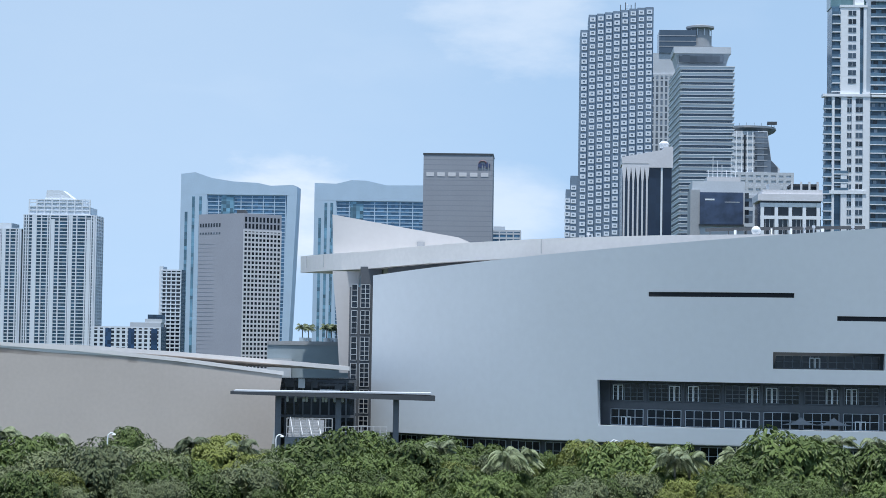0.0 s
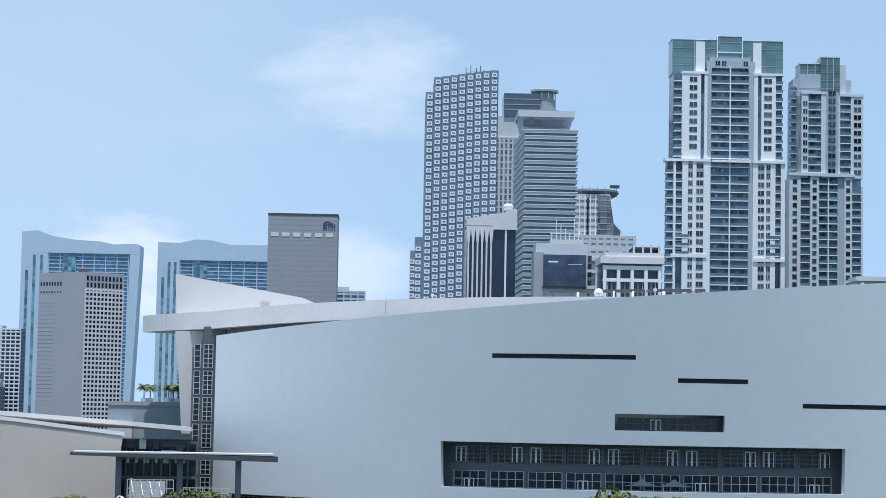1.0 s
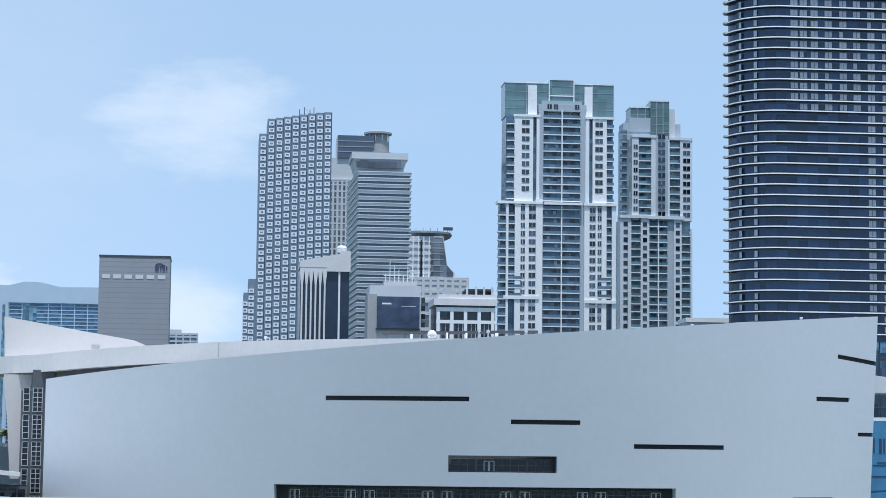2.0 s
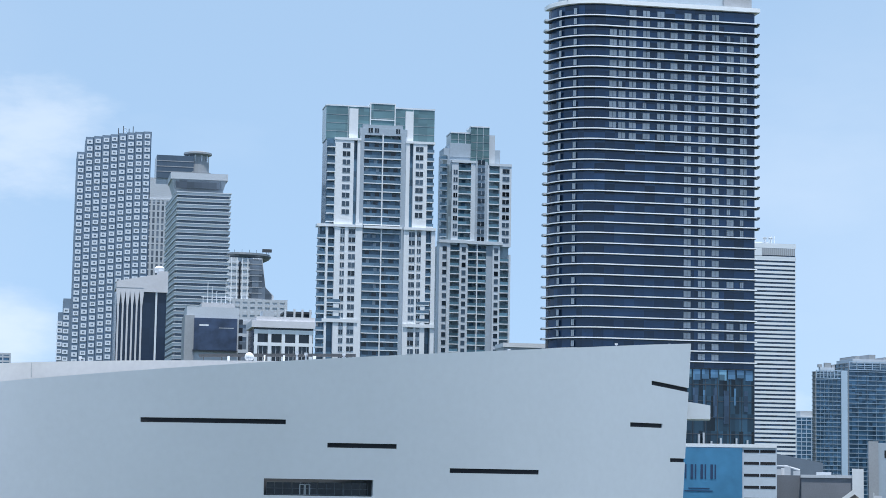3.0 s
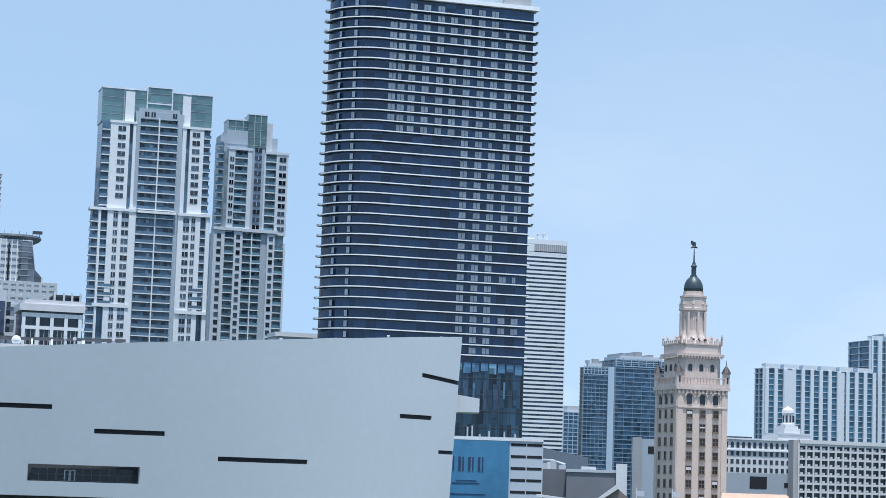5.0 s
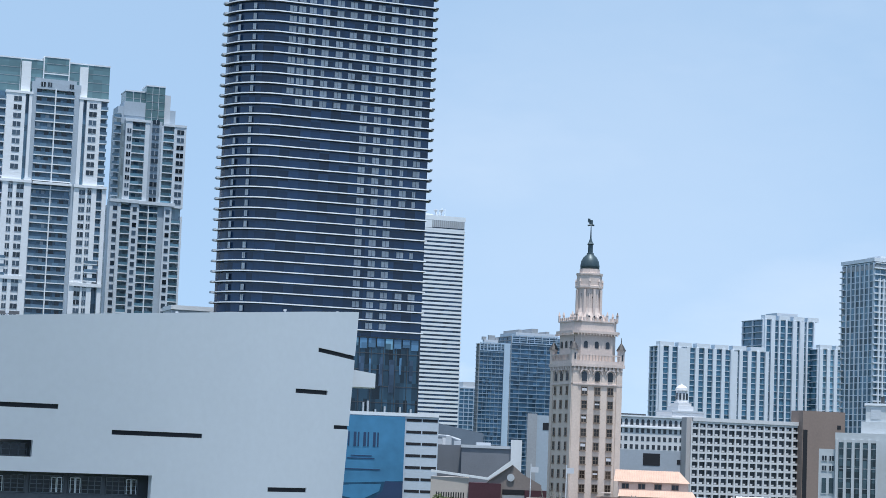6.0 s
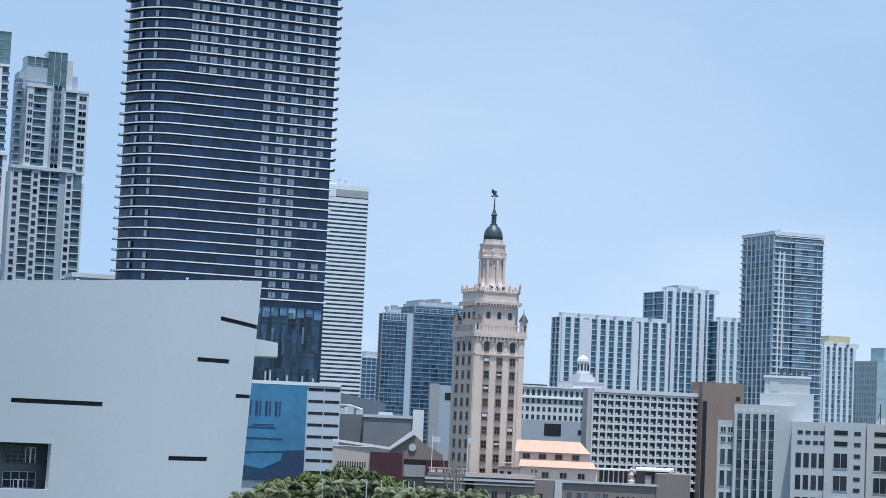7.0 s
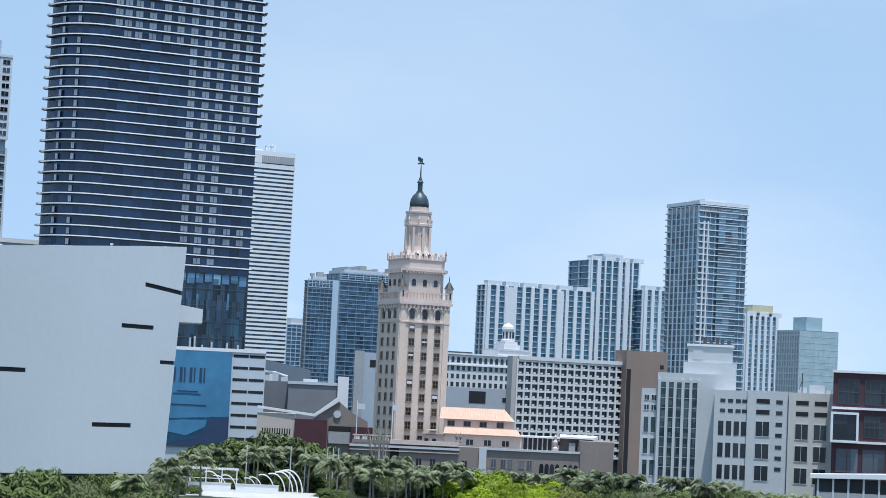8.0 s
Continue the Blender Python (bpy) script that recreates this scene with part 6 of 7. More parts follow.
bt = tower_base("brown_tower", 316.8, 549.5, 14.5, 7, 38.2, BROWN, "brown stone stair tower with a dark recess", "building")
box_part("dark_recess", (0.2, 1.6, -0.15, 0.2, 0, 32.5), BLACK, bt)
panes(bt, pose(0, 0, 0), [11.8], [33.0 - 2.4 * k for k in range(8)], 1.3, 1.2, BLACK)


# ---- the residential towers behind ----
TEAL = glazing("teal_glass", (0.07, 0.17, 0.25), 0.15, 0.2, spread=0.4)
RT_GLASS = glazing("blue_grey_tower_glass", (0.11, 0.20, 0.27), 0.15, 0.2, spread=0.5)
RT_DEEP = glazing("deep_blue_grey_glass", (0.12, 0.21, 0.28), 0.15, 0.2, (3.6, 3.6, 2.94), spread=0.7)
PALE_TEAL = glazing("pale_teal_glass", (0.35, 0.475, 0.52), 0.15, 0.1, spread=0.08)


def ribbed(x, y, w, d, h, ribs, label, name="ribbed_tower", rib=1.6, glass=None, floors=28, top=2.5, left=True):
    t = tower_base(name, x, y, w, d, h, glass or GLASS_BLUE, label, "tower", "ribbed residential towers", core_name="glass_core")
    lattice(t, pose(0, 0, 0), w, 0, h, floors, ribs, 0.3, rib, BLUE_WHITE, 0.3, 1.3, "floor_edge", "white_rib")
    if left:
        lattice(t, side("left", w, d), d, 0, h, floors, 2, 0.4, 1.0, BLUE_WHITE, 1.2, 0.8, "floor_edge", "white_rib")
    for k in range(ribs):
        if k % 2 == 0:
            a = w * k / ribs
            box_part("top_screen", (a, a + w / ribs * 1.5, -1.0, 4, h, h + top), BLUE_WHITE, t)
    return t


b = ribbed(526.8, 1078, 70.5, 11, 88.7, 12, "long residential slab with white ribs and blue glass", rib=2.2, glass=TEAL)
box_part("white_panel", (12, 17, -1.5, 0, 0, 88), BLUE_WHITE, b)
box_part("white_panel", (46, 50, -1.5, 0, 0, 88), BLUE_WHITE, b)
b = ribbed(603.5, 1094.7, 34, 26, 109.3, 7, "blue residential tower with white ribs", rib=1.1, glass=TEAL)
for x in (4.2, 19.0, 24.0):
    box_part("white_panel", (x, x + 2.6, -1.5, 0, 0, 109), BLUE_WHITE, b)
box_part("plant_room", (12, 26, 6, 20, 109.3, 114.0), GREY_LIGHT, b)
ribbed(636.0, 1086, 22, 24, 93, 4, "lower residential tower with white ribs", rib=2.2, glass=GLASS_PALE)
rt = tower_base("balcony_edge_tower", 526.9, 850, 27.0, 29, 117.8, RT_GLASS, "tall grey glass tower with thin white floor edges", "tower", core_name="glass_core")
lattice(rt, pose(0, 0, 0), 27.0, 0, 117.5, 40, 9, 0.42, 0.2, BLUE_WHITE, 1.05, 0.3, "floor_edge", "mullion")
lattice(rt, side("left", 27, 29), 29, 0, 117.5, 40, 7, 0.3, 0.9, BLUE_WHITE, 0.15, 0.4, "floor_edge", "white_rib")
box_part("glass_bay", (10.5, 21.5, -0.9, 0, 0, 116.5), RT_DEEP, rt)
line_me = box_mesh("bay_line", 11.0, 0.1, 0.22, GREY_LIGHT)
end_me2 = box_mesh("balcony_end", 1.7, 3.0, 0.5, GREY_LIGHT)
wide_me = box_mesh("balcony_slab", 4.6, 1.2, 0.6, BLUE_WHITE)
for k in range(40):
    z = 117.5 * k / 40
    piece("bay_line", line_me, rt, pose(10.5, -1.0, z + 1.2))
    piece("balcony_end", end_me2, rt, pose(26.4, -0.3, z))
    piece("balcony_end", end_me2, rt, pose(-1.2, 26.5, z))
    piece("balcony_slab", wide_me, rt, pose(-0.6, -1.1, z))
for x in (2.0, 4.2):
    box_part("white_rib", (x, x + 0.7, -1.3, 0, 0, 110), BLUE_WHITE, rt)
box_part("dark_top", (-0.2, 27.2, -0.3, 29.2, 114.2, 116.6), GREY, rt)
box_part("left_glass", (-0.06, 0.4, 0.5, 28.5, 0, 117), RT_DEEP, rt)
box_part("roof_plate", (-0.6, 27.6, -0.7, 29.6, 117.9, 119.6), BLUE_WHITE, rt)
box_part("roof_block", (8, 20, 8, 20, 119.5, 121.6), GREY_LIGHT, rt)
rt.matrix_basis = rt.matrix_basis @ Matrix.Diagonal((1, 1, 1.019, 1))
b = ribbed(711, 1088, 23, 20, 82, 5, "residential tower with white ribs and a yellow top", rib=1.9, glass=GLASS_PALE)
box_part("yellow_top", (4, 19, -0.6, 14, 84, 88.8), YELLOW, b)
gr = tower_base("green_glass_tower", 625, 905, 24, 21, 66, PALE_TEAL, "office tower with a pale gridded side and green glass", "office tower", core_name="glass_core")
lattice(gr, side("left", 24, 21), 21, 0, 66, 20, 9, 1.0, 0.8, GREY_LIGHT, 0.3, 0.35)
lattice(gr, pose(0, 0, 0), 24, 0, 66, 20, 8, 0.12, 0.1, GREY_LIGHT, 0.08, 0.06, "transom", "mullion")
box_part("roof_block", (5, 15, 2, 14, 66, 73), PALE_TEAL, gr)

# ---- the white deco office, its long wing, the dark red brick block and the shelter ----
deco = thing("deco_office", 237.7, 405.6, "white art deco office with tall glass strips between fins", "office", turn=-31.7)
DECO = surface("cool_white_stucco", (0.49, 0.525, 0.55), 0.7, 0.06, 0.15, 1.5)
box_part("wing", (0.3, 4.2, 0.6, 14, 0, 25.2), DECO, deco)
box_part("body", (3.8, 17.4, 0, 16, 0, 28.9), DECO, deco)
box_part("back_block", (9.4, 21.2, 3, 15, 0, 31.6), DECO, deco)
box_part("top_block", (10.3, 20.3, 4, 13, 31.6, 35.4), DECO, deco)
box_part("top_panel", (11.4, 13.6, 3.9, 4.1, 32.2, 34.8), GREY_LIGHT, deco)
box_part("top_coping", (10.0, 20.6, 3.7, 13.3, 35.2, 35.7), WHITE, deco)
STRIP = glazing("strip_glass", (0.05, 0.085, 0.10), 0.15, 0.1, 1.2, 0.7)
for k in range(5):
    x = 4.6 + 1.75 * k
    g_ = box_part("glass_strip", (x, x + 1.1, -0.1, 0.1, 4.0, 26.8), STRIP, deco)
    for j in range(10):
        box_part("transom", (x, x + 1.1, -0.16, -0.08, 5.6 + 2.2 * j, 5.75 + 2.2 * j), GREY, g_)
for k in range(6):
    box_part("fin", (3.9 + 1.75 * k, 4.5 + 1.75 * k, -0.55, 0.1, 3.0, 27.4), DECO, deco)
panes(deco, pose(0, 0.6, 0), [1.0, 2.6], [22.6, 20.4], 1.0, 1.1, GLASS_DARK, frame_mat=DECO)
panes(deco, pose(0, 0.6, 0), [1.0, 2.6], [15.4, 10.6, 5.8], 1.0, 3.4, STRIP, frame_mat=DECO, bars=0)
for x in (12, 13.6, 15, 16.4, 17.5, 19):
    box_part("roof_unit", (x, x + 0.8, 5, 6, 35.6, 36.1 + (x * 3) % 1.2), GREY_DARK, deco)

wing = thing("office_wing", 249.7, 392.5, "white office wing with square and tall dark windows", "office", turn=-34.0)
box_part("body", (-0.6, 25.0, 0, 16, 0, 25.5), DECO, wing)
box_part("bay", (6.6, 15.4, -0.4, 1, 0, 25.7), DECO, wing)
box_part("bay", (15.6, 25.2, -0.9, 1, 0, 25.6), surface("warm_white_stucco", (0.53, 0.53, 0.51), 0.7, 0.06, 0.15, 1.5), wing)
panes(wing, pose(0, 0, 0), [0.7, 2.4, 4.1, 5.7 - 0.2], [22.8, 20.6], 1.1, 0.8, GLASS_DARK)
panes(wing, pose(0, 0, 0), [0.4, 2.1, 3.8, 5.4], [15.6, 10.8, 6.0], 1.15, 3.1, GLASS_DARK, bars=0)
panes(wing, pose(0, -0.4, 0), [8.6], [22.9, 20.5], 2.9, 1.0, BLACK)
panes(wing, pose(0, -0.4, 0), [8.6], [15.7, 10.8, 6.0], 2.9, 3.2, GLASS_DARK, frame_mat=DECO)
panes(wing, pose(0, -0.4, 0), [12.9], [22.9, 20.5, 18.0, 15.6, 13.0, 10.6, 8.2], 1.4, 0.85, GLASS_DARK)
panes(wing, pose(0, -0.9, 0), [17.2, 21.2], [22.9, 20.5], 2.7, 0.95, BLACK)
panes(wing, pose(0, -0.9, 0), [17.2, 21.2], [15.4, 10.6, 5.8], 2.7, 3.3, GLASS_DARK, frame_mat=DECO)
for x, w, h in ((17.5, 2.0, 1.4), (20, 3.4, 2.0), (23.6, 1.2, 1.0)):
    box_part("roof_unit", (x, x + w, 3, 6, 25.5, 25.5 + h), GREY_LIGHT, wing)
bm = bmesh.new()
sweep(bm, [(18.4, 2, 25), (18.4, 2, 30.0)], 0.12)
sweep(bm, [(17.7, 2, 26.2), (18.4, 2, 28.4)], 0.08)
part("mast", bm, GREY_DARK, wing)

red = thing("red_brick_block", 264.6, 370.2, "dark red brick block with white ledges and big windows", "building", turn=-36.2)
box_part("body", (0, 30, 0, 18, 0, 30.4), BRICK_RED, red)
for z in (30.2, 22.4, 15.2):
    box_part("ledge", (-0.2, 30, -0.5, 0.2, z, z + 0.5), WHITE, red)
panes(red, pose(0, 0, 0), [1.2, 6.8, 12.4], [23.6], 4.2, 5.2, GLASS_DARK, frame_mat=GREY_DARK, bars=3)
for x in (1.2, 6.8, 12.4):
    box_part("transom", (x, x + 4.2, -0.14, 0.0, 26.0, 26.25), GREY_DARK, red)
panes(red, pose(0, 0, 0), [6.8, 12.4], [16.6], 4.2, 4.4, GLASS_DARK, frame_mat=GREY_DARK, bars=3)
for x in (6.8, 12.4):
    box_part("transom", (x, x + 4.2, -0.14, 0.0, 18.6, 18.85), GREY_DARK, red)
panes(red, pose(0, 0, 0), [1.0, 6.6, 12.2], [9.0], 4.6, 5.0, GLASS_GREY, frame_mat=BRICK_RED, bars=1)
box_part("bay_glass", (0.2, 5.2, -1.0, 0.1, 15.8, 21.4), GLASS_DARK, red)
for dims in ((-0.3, 5.6, -1.3, -0.2, 21.3, 21.8), (-0.3, 5.6, -1.3, -0.2, 15.3, 15.8), (-0.3, 0.2, -1.3, -0.2, 15.8, 21.3), (5.1, 5.6, -1.3, -0.2, 15.8, 21.3)):
    box_part("bay_frame", dims, WHITE, red)

shelter = thing("station_shelter", 244.1, 348.4, "long white roofed shelter with dark openings", "shelter", turn=-36.0)
bm = bmesh.new()
prism(bm, [(0, 0), (26, 0), (26, 6), (0, 6)], lambda x, y: 8.2 + 0.2 * min(4, x), lambda x, y: 9.0 + 0.3 * min(4, x))
part("roof", bm, WHITE, shelter)
box_part("back_wall", (1, 26, 4, 6, 0, 8.2), GREY_DARK, shelter)
for k in range(9):
    box_part("post", (1.4 + 3.0 * k, 1.8 + 3.0 * k, 0.5, 0.9, 0, 8.6), GREY_LIGHT, shelter)
box_part("counter", (1.4, 26, 0.6, 1.2, 0, 5.6), GREY, shelter)
low = thing("white_terrace_wall", 232.0, 408.0, "low white terrace wall before the offices", "wall", turn=-31.7)
box_part("wall", (-6, 16, -6, -5.4, 0, 4.0), WHITE, low)
box_part("coping", (-6.2, 16.2, -6.2, -5.2, 4.0, 4.3), WHITE, low)

# ---- trees, palms and small things of the park ----
def leaf_material(name, color, vary=0.5):
    m = bpy.data.materials.new(name)
    m.use_nodes = True
    nt = m.node_tree
    bsdf = nt.nodes["Principled BSDF"]
    bsdf.inputs["Roughness"].default_value = 0.5
    bsdf.inputs["Specular IOR Level"].default_value = 0.22
    g = nt.nodes.new("ShaderNodeNewGeometry")
    info = nt.nodes.new("ShaderNodeObjectInfo")
    add = nt.nodes.new("ShaderNodeMath")
    add.operation = "MULTIPLY_ADD"
    add.inputs[1].default_value = 1.0
    nt.links.new(info.outputs["Random"], add.inputs[0])
    nt.links.new(g.outputs["Random Per Island"], add.inputs[2])
    span = nt.nodes.new("ShaderNodeMapRange")
    span.inputs["From Max"].default_value = 2.0
    nt.links.new(add.outputs[0], span.inputs["Value"])
    mix = nt.nodes.new("ShaderNodeMix")
    mix.data_type = "RGBA"
    mix.inputs["A"].default_value = (*[c * (1 - vary) for c in color], 1)
    mix.inputs["B"].default_value = (color[0] * (1 + vary * 1.3), color[1] * (1 + vary), color[2] * (1 + vary * 0.6), 1)
    nt.links.new(span.outputs["Result"], mix.inputs["Factor"])
    nt.links.new(mix.outputs["Result"], bsdf.inputs["Base Color"])
    soft = nt.nodes.new("ShaderNodeBsdfTranslucent")
    nt.links.new(mix.outputs["Result"], soft.inputs["Color"])
    both = nt.nodes.new("ShaderNodeMixShader")
    both.inputs[0].default_value = 0.15
    nt.links.new(bsdf.outputs[0], both.inputs[1])
    nt.links.new(soft.outputs[0], both.inputs[2])
    nt.links.new(both.outputs[0], nt.nodes["Material Output"].inputs["Surface"])
    return m


LEAF = leaf_material("green_leaf", (0.084, 0.132, 0.046), 0.6)
LEAF_WARM = leaf_material("warm_green_leaf", (0.140, 0.178, 0.052), 0.5)
LEAF_DULL = leaf_material("grey_green_leaf", (0.115, 0.150, 0.085), 0.5)
LEAF_BRIGHT = leaf_material("bright_green_leaf", (0.20, 0.30, 0.020))
FROND = leaf_material("palm_frond", (0.185, 0.240, 0.160), 0.5)
BARK = surface("bark", (0.14, 0.115, 0.09), 0.9, 0.25, 0.8, 6.0, bump=0.4)


def crown_mesh(seed, leaf, spread, height, base, mat, tufts=64, per_tuft=84):
    """A crown of tufts over an uneven dome; each tuft is an umbrella of narrow leaves that hang outward, with dark gaps between."""
    rng = random.Random(seed)
    vs, fs = [], []
    swell = [(rng.uniform(0, 6.28), rng.uniform(0.06, 0.16), k) for k in (2, 3, 5)]

    def put(p, along, up, s, wide):
        across = along.cross(up).normalized()
        tip = p + along * s
        mid = p + along * s * 0.5
        o = len(vs)
        vs.extend((p, mid + across * s * wide, tip - up * s * 0.25, mid - across * s * wide))
        fs.append((o, o + 1, o + 2, o + 3))

    for i in range(tufts):
        a, q = rng.uniform(0, 2 * math.pi), math.sqrt(rng.random())
        skirt = i % 4 == 0
        reach = spread * (1 + sum(m * math.cos(k * a + c) for c, m, k in swell))
        if skirt:
            q = rng.uniform(0.8, 1.0)
            rise = rng.uniform(-0.28, 0.35)
        else:
            rise = math.sqrt(max(0.0, 1 - q * q)) * rng.uniform(0.6, 1.1)
        c = Vector((reach * q * math.cos(a), reach * q * math.sin(a), base + height * rise))
        size = rng.uniform(0.9, 1.9) * spread / 4.4
        lean = Vector((math.cos(a) * q * 0.8, math.sin(a) * q * 0.8, 1.0)).normalized()
        for k in range(per_tuft):
            b, r = rng.uniform(0, 2 * math.pi), size * math.sqrt(rng.random())
            out = Vector((math.cos(b), math.sin(b), 0))
            p = c + out * r * 0.8 + lean * (0.5 * size - 0.95 * r * r / size) + Vector((0, 0, rng.gauss(0, 0.05)))
            along = (out + Vector((rng.gauss(0, 0.3), rng.gauss(0, 0.3), rng.uniform(-1.4, 0.05) * (0.3 + r / size)))).normalized()
            put(p, along, lean, leaf * rng.uniform(0.7, 1.4), 0.25)
    for i in range(260):
        a, q = rng.uniform(0, 2 * math.pi), math.sqrt(rng.random())
        p = Vector((spread * 0.8 * q * math.cos(a), spread * 0.8 * q * math.sin(a), base + height * (rng.uniform(-0.2, 0.6) * math.sqrt(max(0.02, 1 - q * q)))))
        d = Vector((rng.gauss(0, 1), rng.gauss(0, 1), rng.gauss(0, 0.5))).normalized()
        put(p, d, Vector((0, 0, 1)), leaf * 2.2, 0.4)
    me = bpy.data.meshes.new("crown")
    me.from_pydata(vs, [], fs)
    me.materials.append(mat)
    return me


def trunk_mesh(seed, base, spread):
    rng = random.Random(seed)
    bm = bmesh.new()
    sweep(bm, [(0, 0, -0.2), (0.1, 0.05, base * 0.5), (0.0, 0.1, base * 0.9)], 0.34, 8, 0.7)
    for k in range(5):
        a = 2 * math.pi * k / 5 + rng.uniform(-0.4, 0.4)
        r = spread * rng.uniform(0.5, 0.75)
        sweep(bm, [(0, 0.1, base * 0.8), (r * 0.45 * math.cos(a), r * 0.45 * math.sin(a), base * 1.25), (r * math.cos(a), r * math.sin(a), base * 1.7)], 0.17, 6, 0.3)
    return mesh_of("trunk", bm, BARK)


KINDS = []
for seed, leaf, spread, height, base, mat in ((1, 0.58, 4.8, 4.0, 1.6, LEAF), (2, 0.52, 4.2, 4.4, 1.5, LEAF), (3, 0.50, 5.4, 3.8, 1.7, LEAF_DULL),
                                              (4, 0.44, 3.8, 3.6, 1.4, LEAF_DULL), (5, 0.60, 4.6, 4.8, 1.5, LEAF), (6, 0.52, 4.6, 3.4, 1.2, LEAF_BRIGHT), (7, 0.52, 4.4, 4.2, 1.4, LEAF_WARM)):
    KINDS.append((crown_mesh(seed, leaf, spread, height, base, mat), trunk_mesh(seed, base, spread)))


def tree(kind, x, y, scale, label, turn, category="tree", group="park trees"):
    t = thing("tree", x, y, label, category, group)
    t.matrix_basis = pose(x, y, 0, 0, 0, turn) @ Matrix.Diagonal((scale, scale, scale, 1))
    piece("crown", KINDS[kind][0], t, pose(0, 0, 0))
    piece("trunk", KINDS[kind][1], t, pose(0, 0, 0))
    return t


def frond_mesh(seed, long, droop, count=15):
    """The head of a palm: arching fronds with narrow leaflets on both sides."""
    rng = random.Random(seed)
    vs, fs = [], []
    for k in range(count):
        a = 2 * math.pi * k / count + rng.uniform(-0.2, 0.2)
        up = rng.uniform(-0.1, 1.9)
        d = Vector((math.cos(a), math.sin(a), 0))
        side_v = Vector((-math.sin(a), math.cos(a), 0))
        pts = []
        for i in range(9):
            s = i / 8
            pts.append(d * (long * s * (1 - 0.18 * s * up)) + Vector((0, 0, long * (0.75 * up * s - droop * (0.55 + 0.5 * up) * s * s))))
        for i in range(8):
            p, q = pts[i], pts[i + 1]
            o = len(vs)
            vs += [p - side_v * 0.05, p + side_v * 0.05, q + side_v * 0.04, q - side_v * 0.04]
            fs.append((o, o + 1, o + 2, o + 3))
            for h in (0.0, 0.2, 0.4, 0.6, 0.8):
                b = p.lerp(q, h)
                w = long * 0.26 * math.sin(math.pi * min(1, (i + h) / 8 * 0.85 + 0.12))
                for sgn in (-1, 1):
                    tip = b + side_v * sgn * w + d * w * 0.5 + Vector((0, 0, -w * rng.uniform(0.35, 0.8)))
                    o = len(vs)
                    vs += [b - d * 0.06, b + d * 0.14, tip]
                    fs.append((o, o + 1, o + 2))
    me = bpy.data.meshes.new("fronds")
    me.from_pydata(vs, [], fs)
    me.materials.append(FROND)
    return me


HEADS = [frond_mesh(11, 3.5, 0.85, 24), frond_mesh(12, 3.8, 1.0, 26), frond_mesh(13, 3.1, 0.75, 22)]
PALM_BARK = surface("palm_bark", (0.26, 0.24, 0.21), 0.9, 0.2, 0.8, 6.0, bump=0.4)
TRUNKS = []
for h in (5.0, 6.4, 7.6):
    bm = bmesh.new()
    turned(bm, [(0.30, -0.2), (0.22, 0.8), (0.17, h * 0.6), (0.15, h), (0.24, h + 0.15), (0.12, h + 0.6)], 8)
    TRUNKS.append((h, mesh_of("trunk", bm, PALM_BARK)))


def palm(x, y, size, turn, lean, label="palm with a grey trunk and arching green fronds"):
    h, me = TRUNKS[size]
    t = thing("palm", x, y, label, "palm", "park palms")
    t.matrix_basis = pose(x, y, 0, lean, 0, turn)
    piece("trunk", me, t, pose(0, 0, 0))
    piece("fronds", HEADS[(size + int(turn)) % 3], t, pose(0, 0, h + 0.2))
    return t


def spot(bearing, far):
    return far * math.sin(radians(bearing)), far * math.cos(radians(bearing))


grove = random.Random(21)
LABELS = {0: "broad dark green shade tree in the waterside park", 1: "rounded mid-green tree in the waterside park", 2: "wide grey-green tree with a ragged crown",
          3: "small grey-green tree at the park edge", 4: "tall dark green tree in the waterside park", 5: "low bright yellow-green tree", 6: "light green tree with a loose crown"}
# three loose rows before the arena
for far, first, step, low in ((256, -15.4, 1.25, 0.62), (267, -15.6, 1.20, 0.70), (282, -15.4, 1.22, 0.74), (298, -15.6, 1.26, 0.80), (316, -15.2, 1.32, 0.86), (333, -15.0, 1.6, 0.84)):
    bearing = first
    while bearing < 17.2:
        k = grove.choice((2, 3, 2, 0, 6) if bearing < -9.5 and far < 290 else (0, 1, 4, 6, 6, 2) if bearing < -8 else (0, 1, 2, 4, 0, 6, 4))
        x, y = spot(bearing + grove.uniform(-0.3, 0.3), far + grove.uniform(-6, 6))
        sc = low * grove.choice((0.72, 0.85, 0.95, 1.05, 1.22))
        clear = far > 290 and any(abs(math.degrees(math.atan2(x, y)) - g0) < g1 for g0, g1 in ((-0.35, 0.75), (4.3, 0.6)))
        if clear:
            sc *= 0.55
        tree(k, x, y, sc, LABELS[k], grove.uniform(0, 360))
        bearing += step * grove.uniform(0.8, 1.25)
for bearing, far, size in ((-14.6, 330, 0), (-13.3, 322, 0), (-9.6, 312, 0), (-8.3, 300, 0), (3.3, 300, 0), (8.9, 318, 1), (9.4, 326, 0), (10.2, 322, 0), (11.4, 316, 0), (13.2, 318, 0), (16.6, 330, 0),
                           (-2.9, 306, 0), (1.0, 324, 0), (5.2, 305, 0), (-1.05, 284, 0), (-0.7, 290, 0), (3.5, 282, 0), (3.9, 288, 0), (7.45, 320, 1), (8.05, 322, 1), (-14.75, 310, 1), (-4.6, 300, 0)):
    x, y = spot(bearing, far)
    palm(x, y, size, grove.uniform(0, 360), grove.uniform(-4, 4))
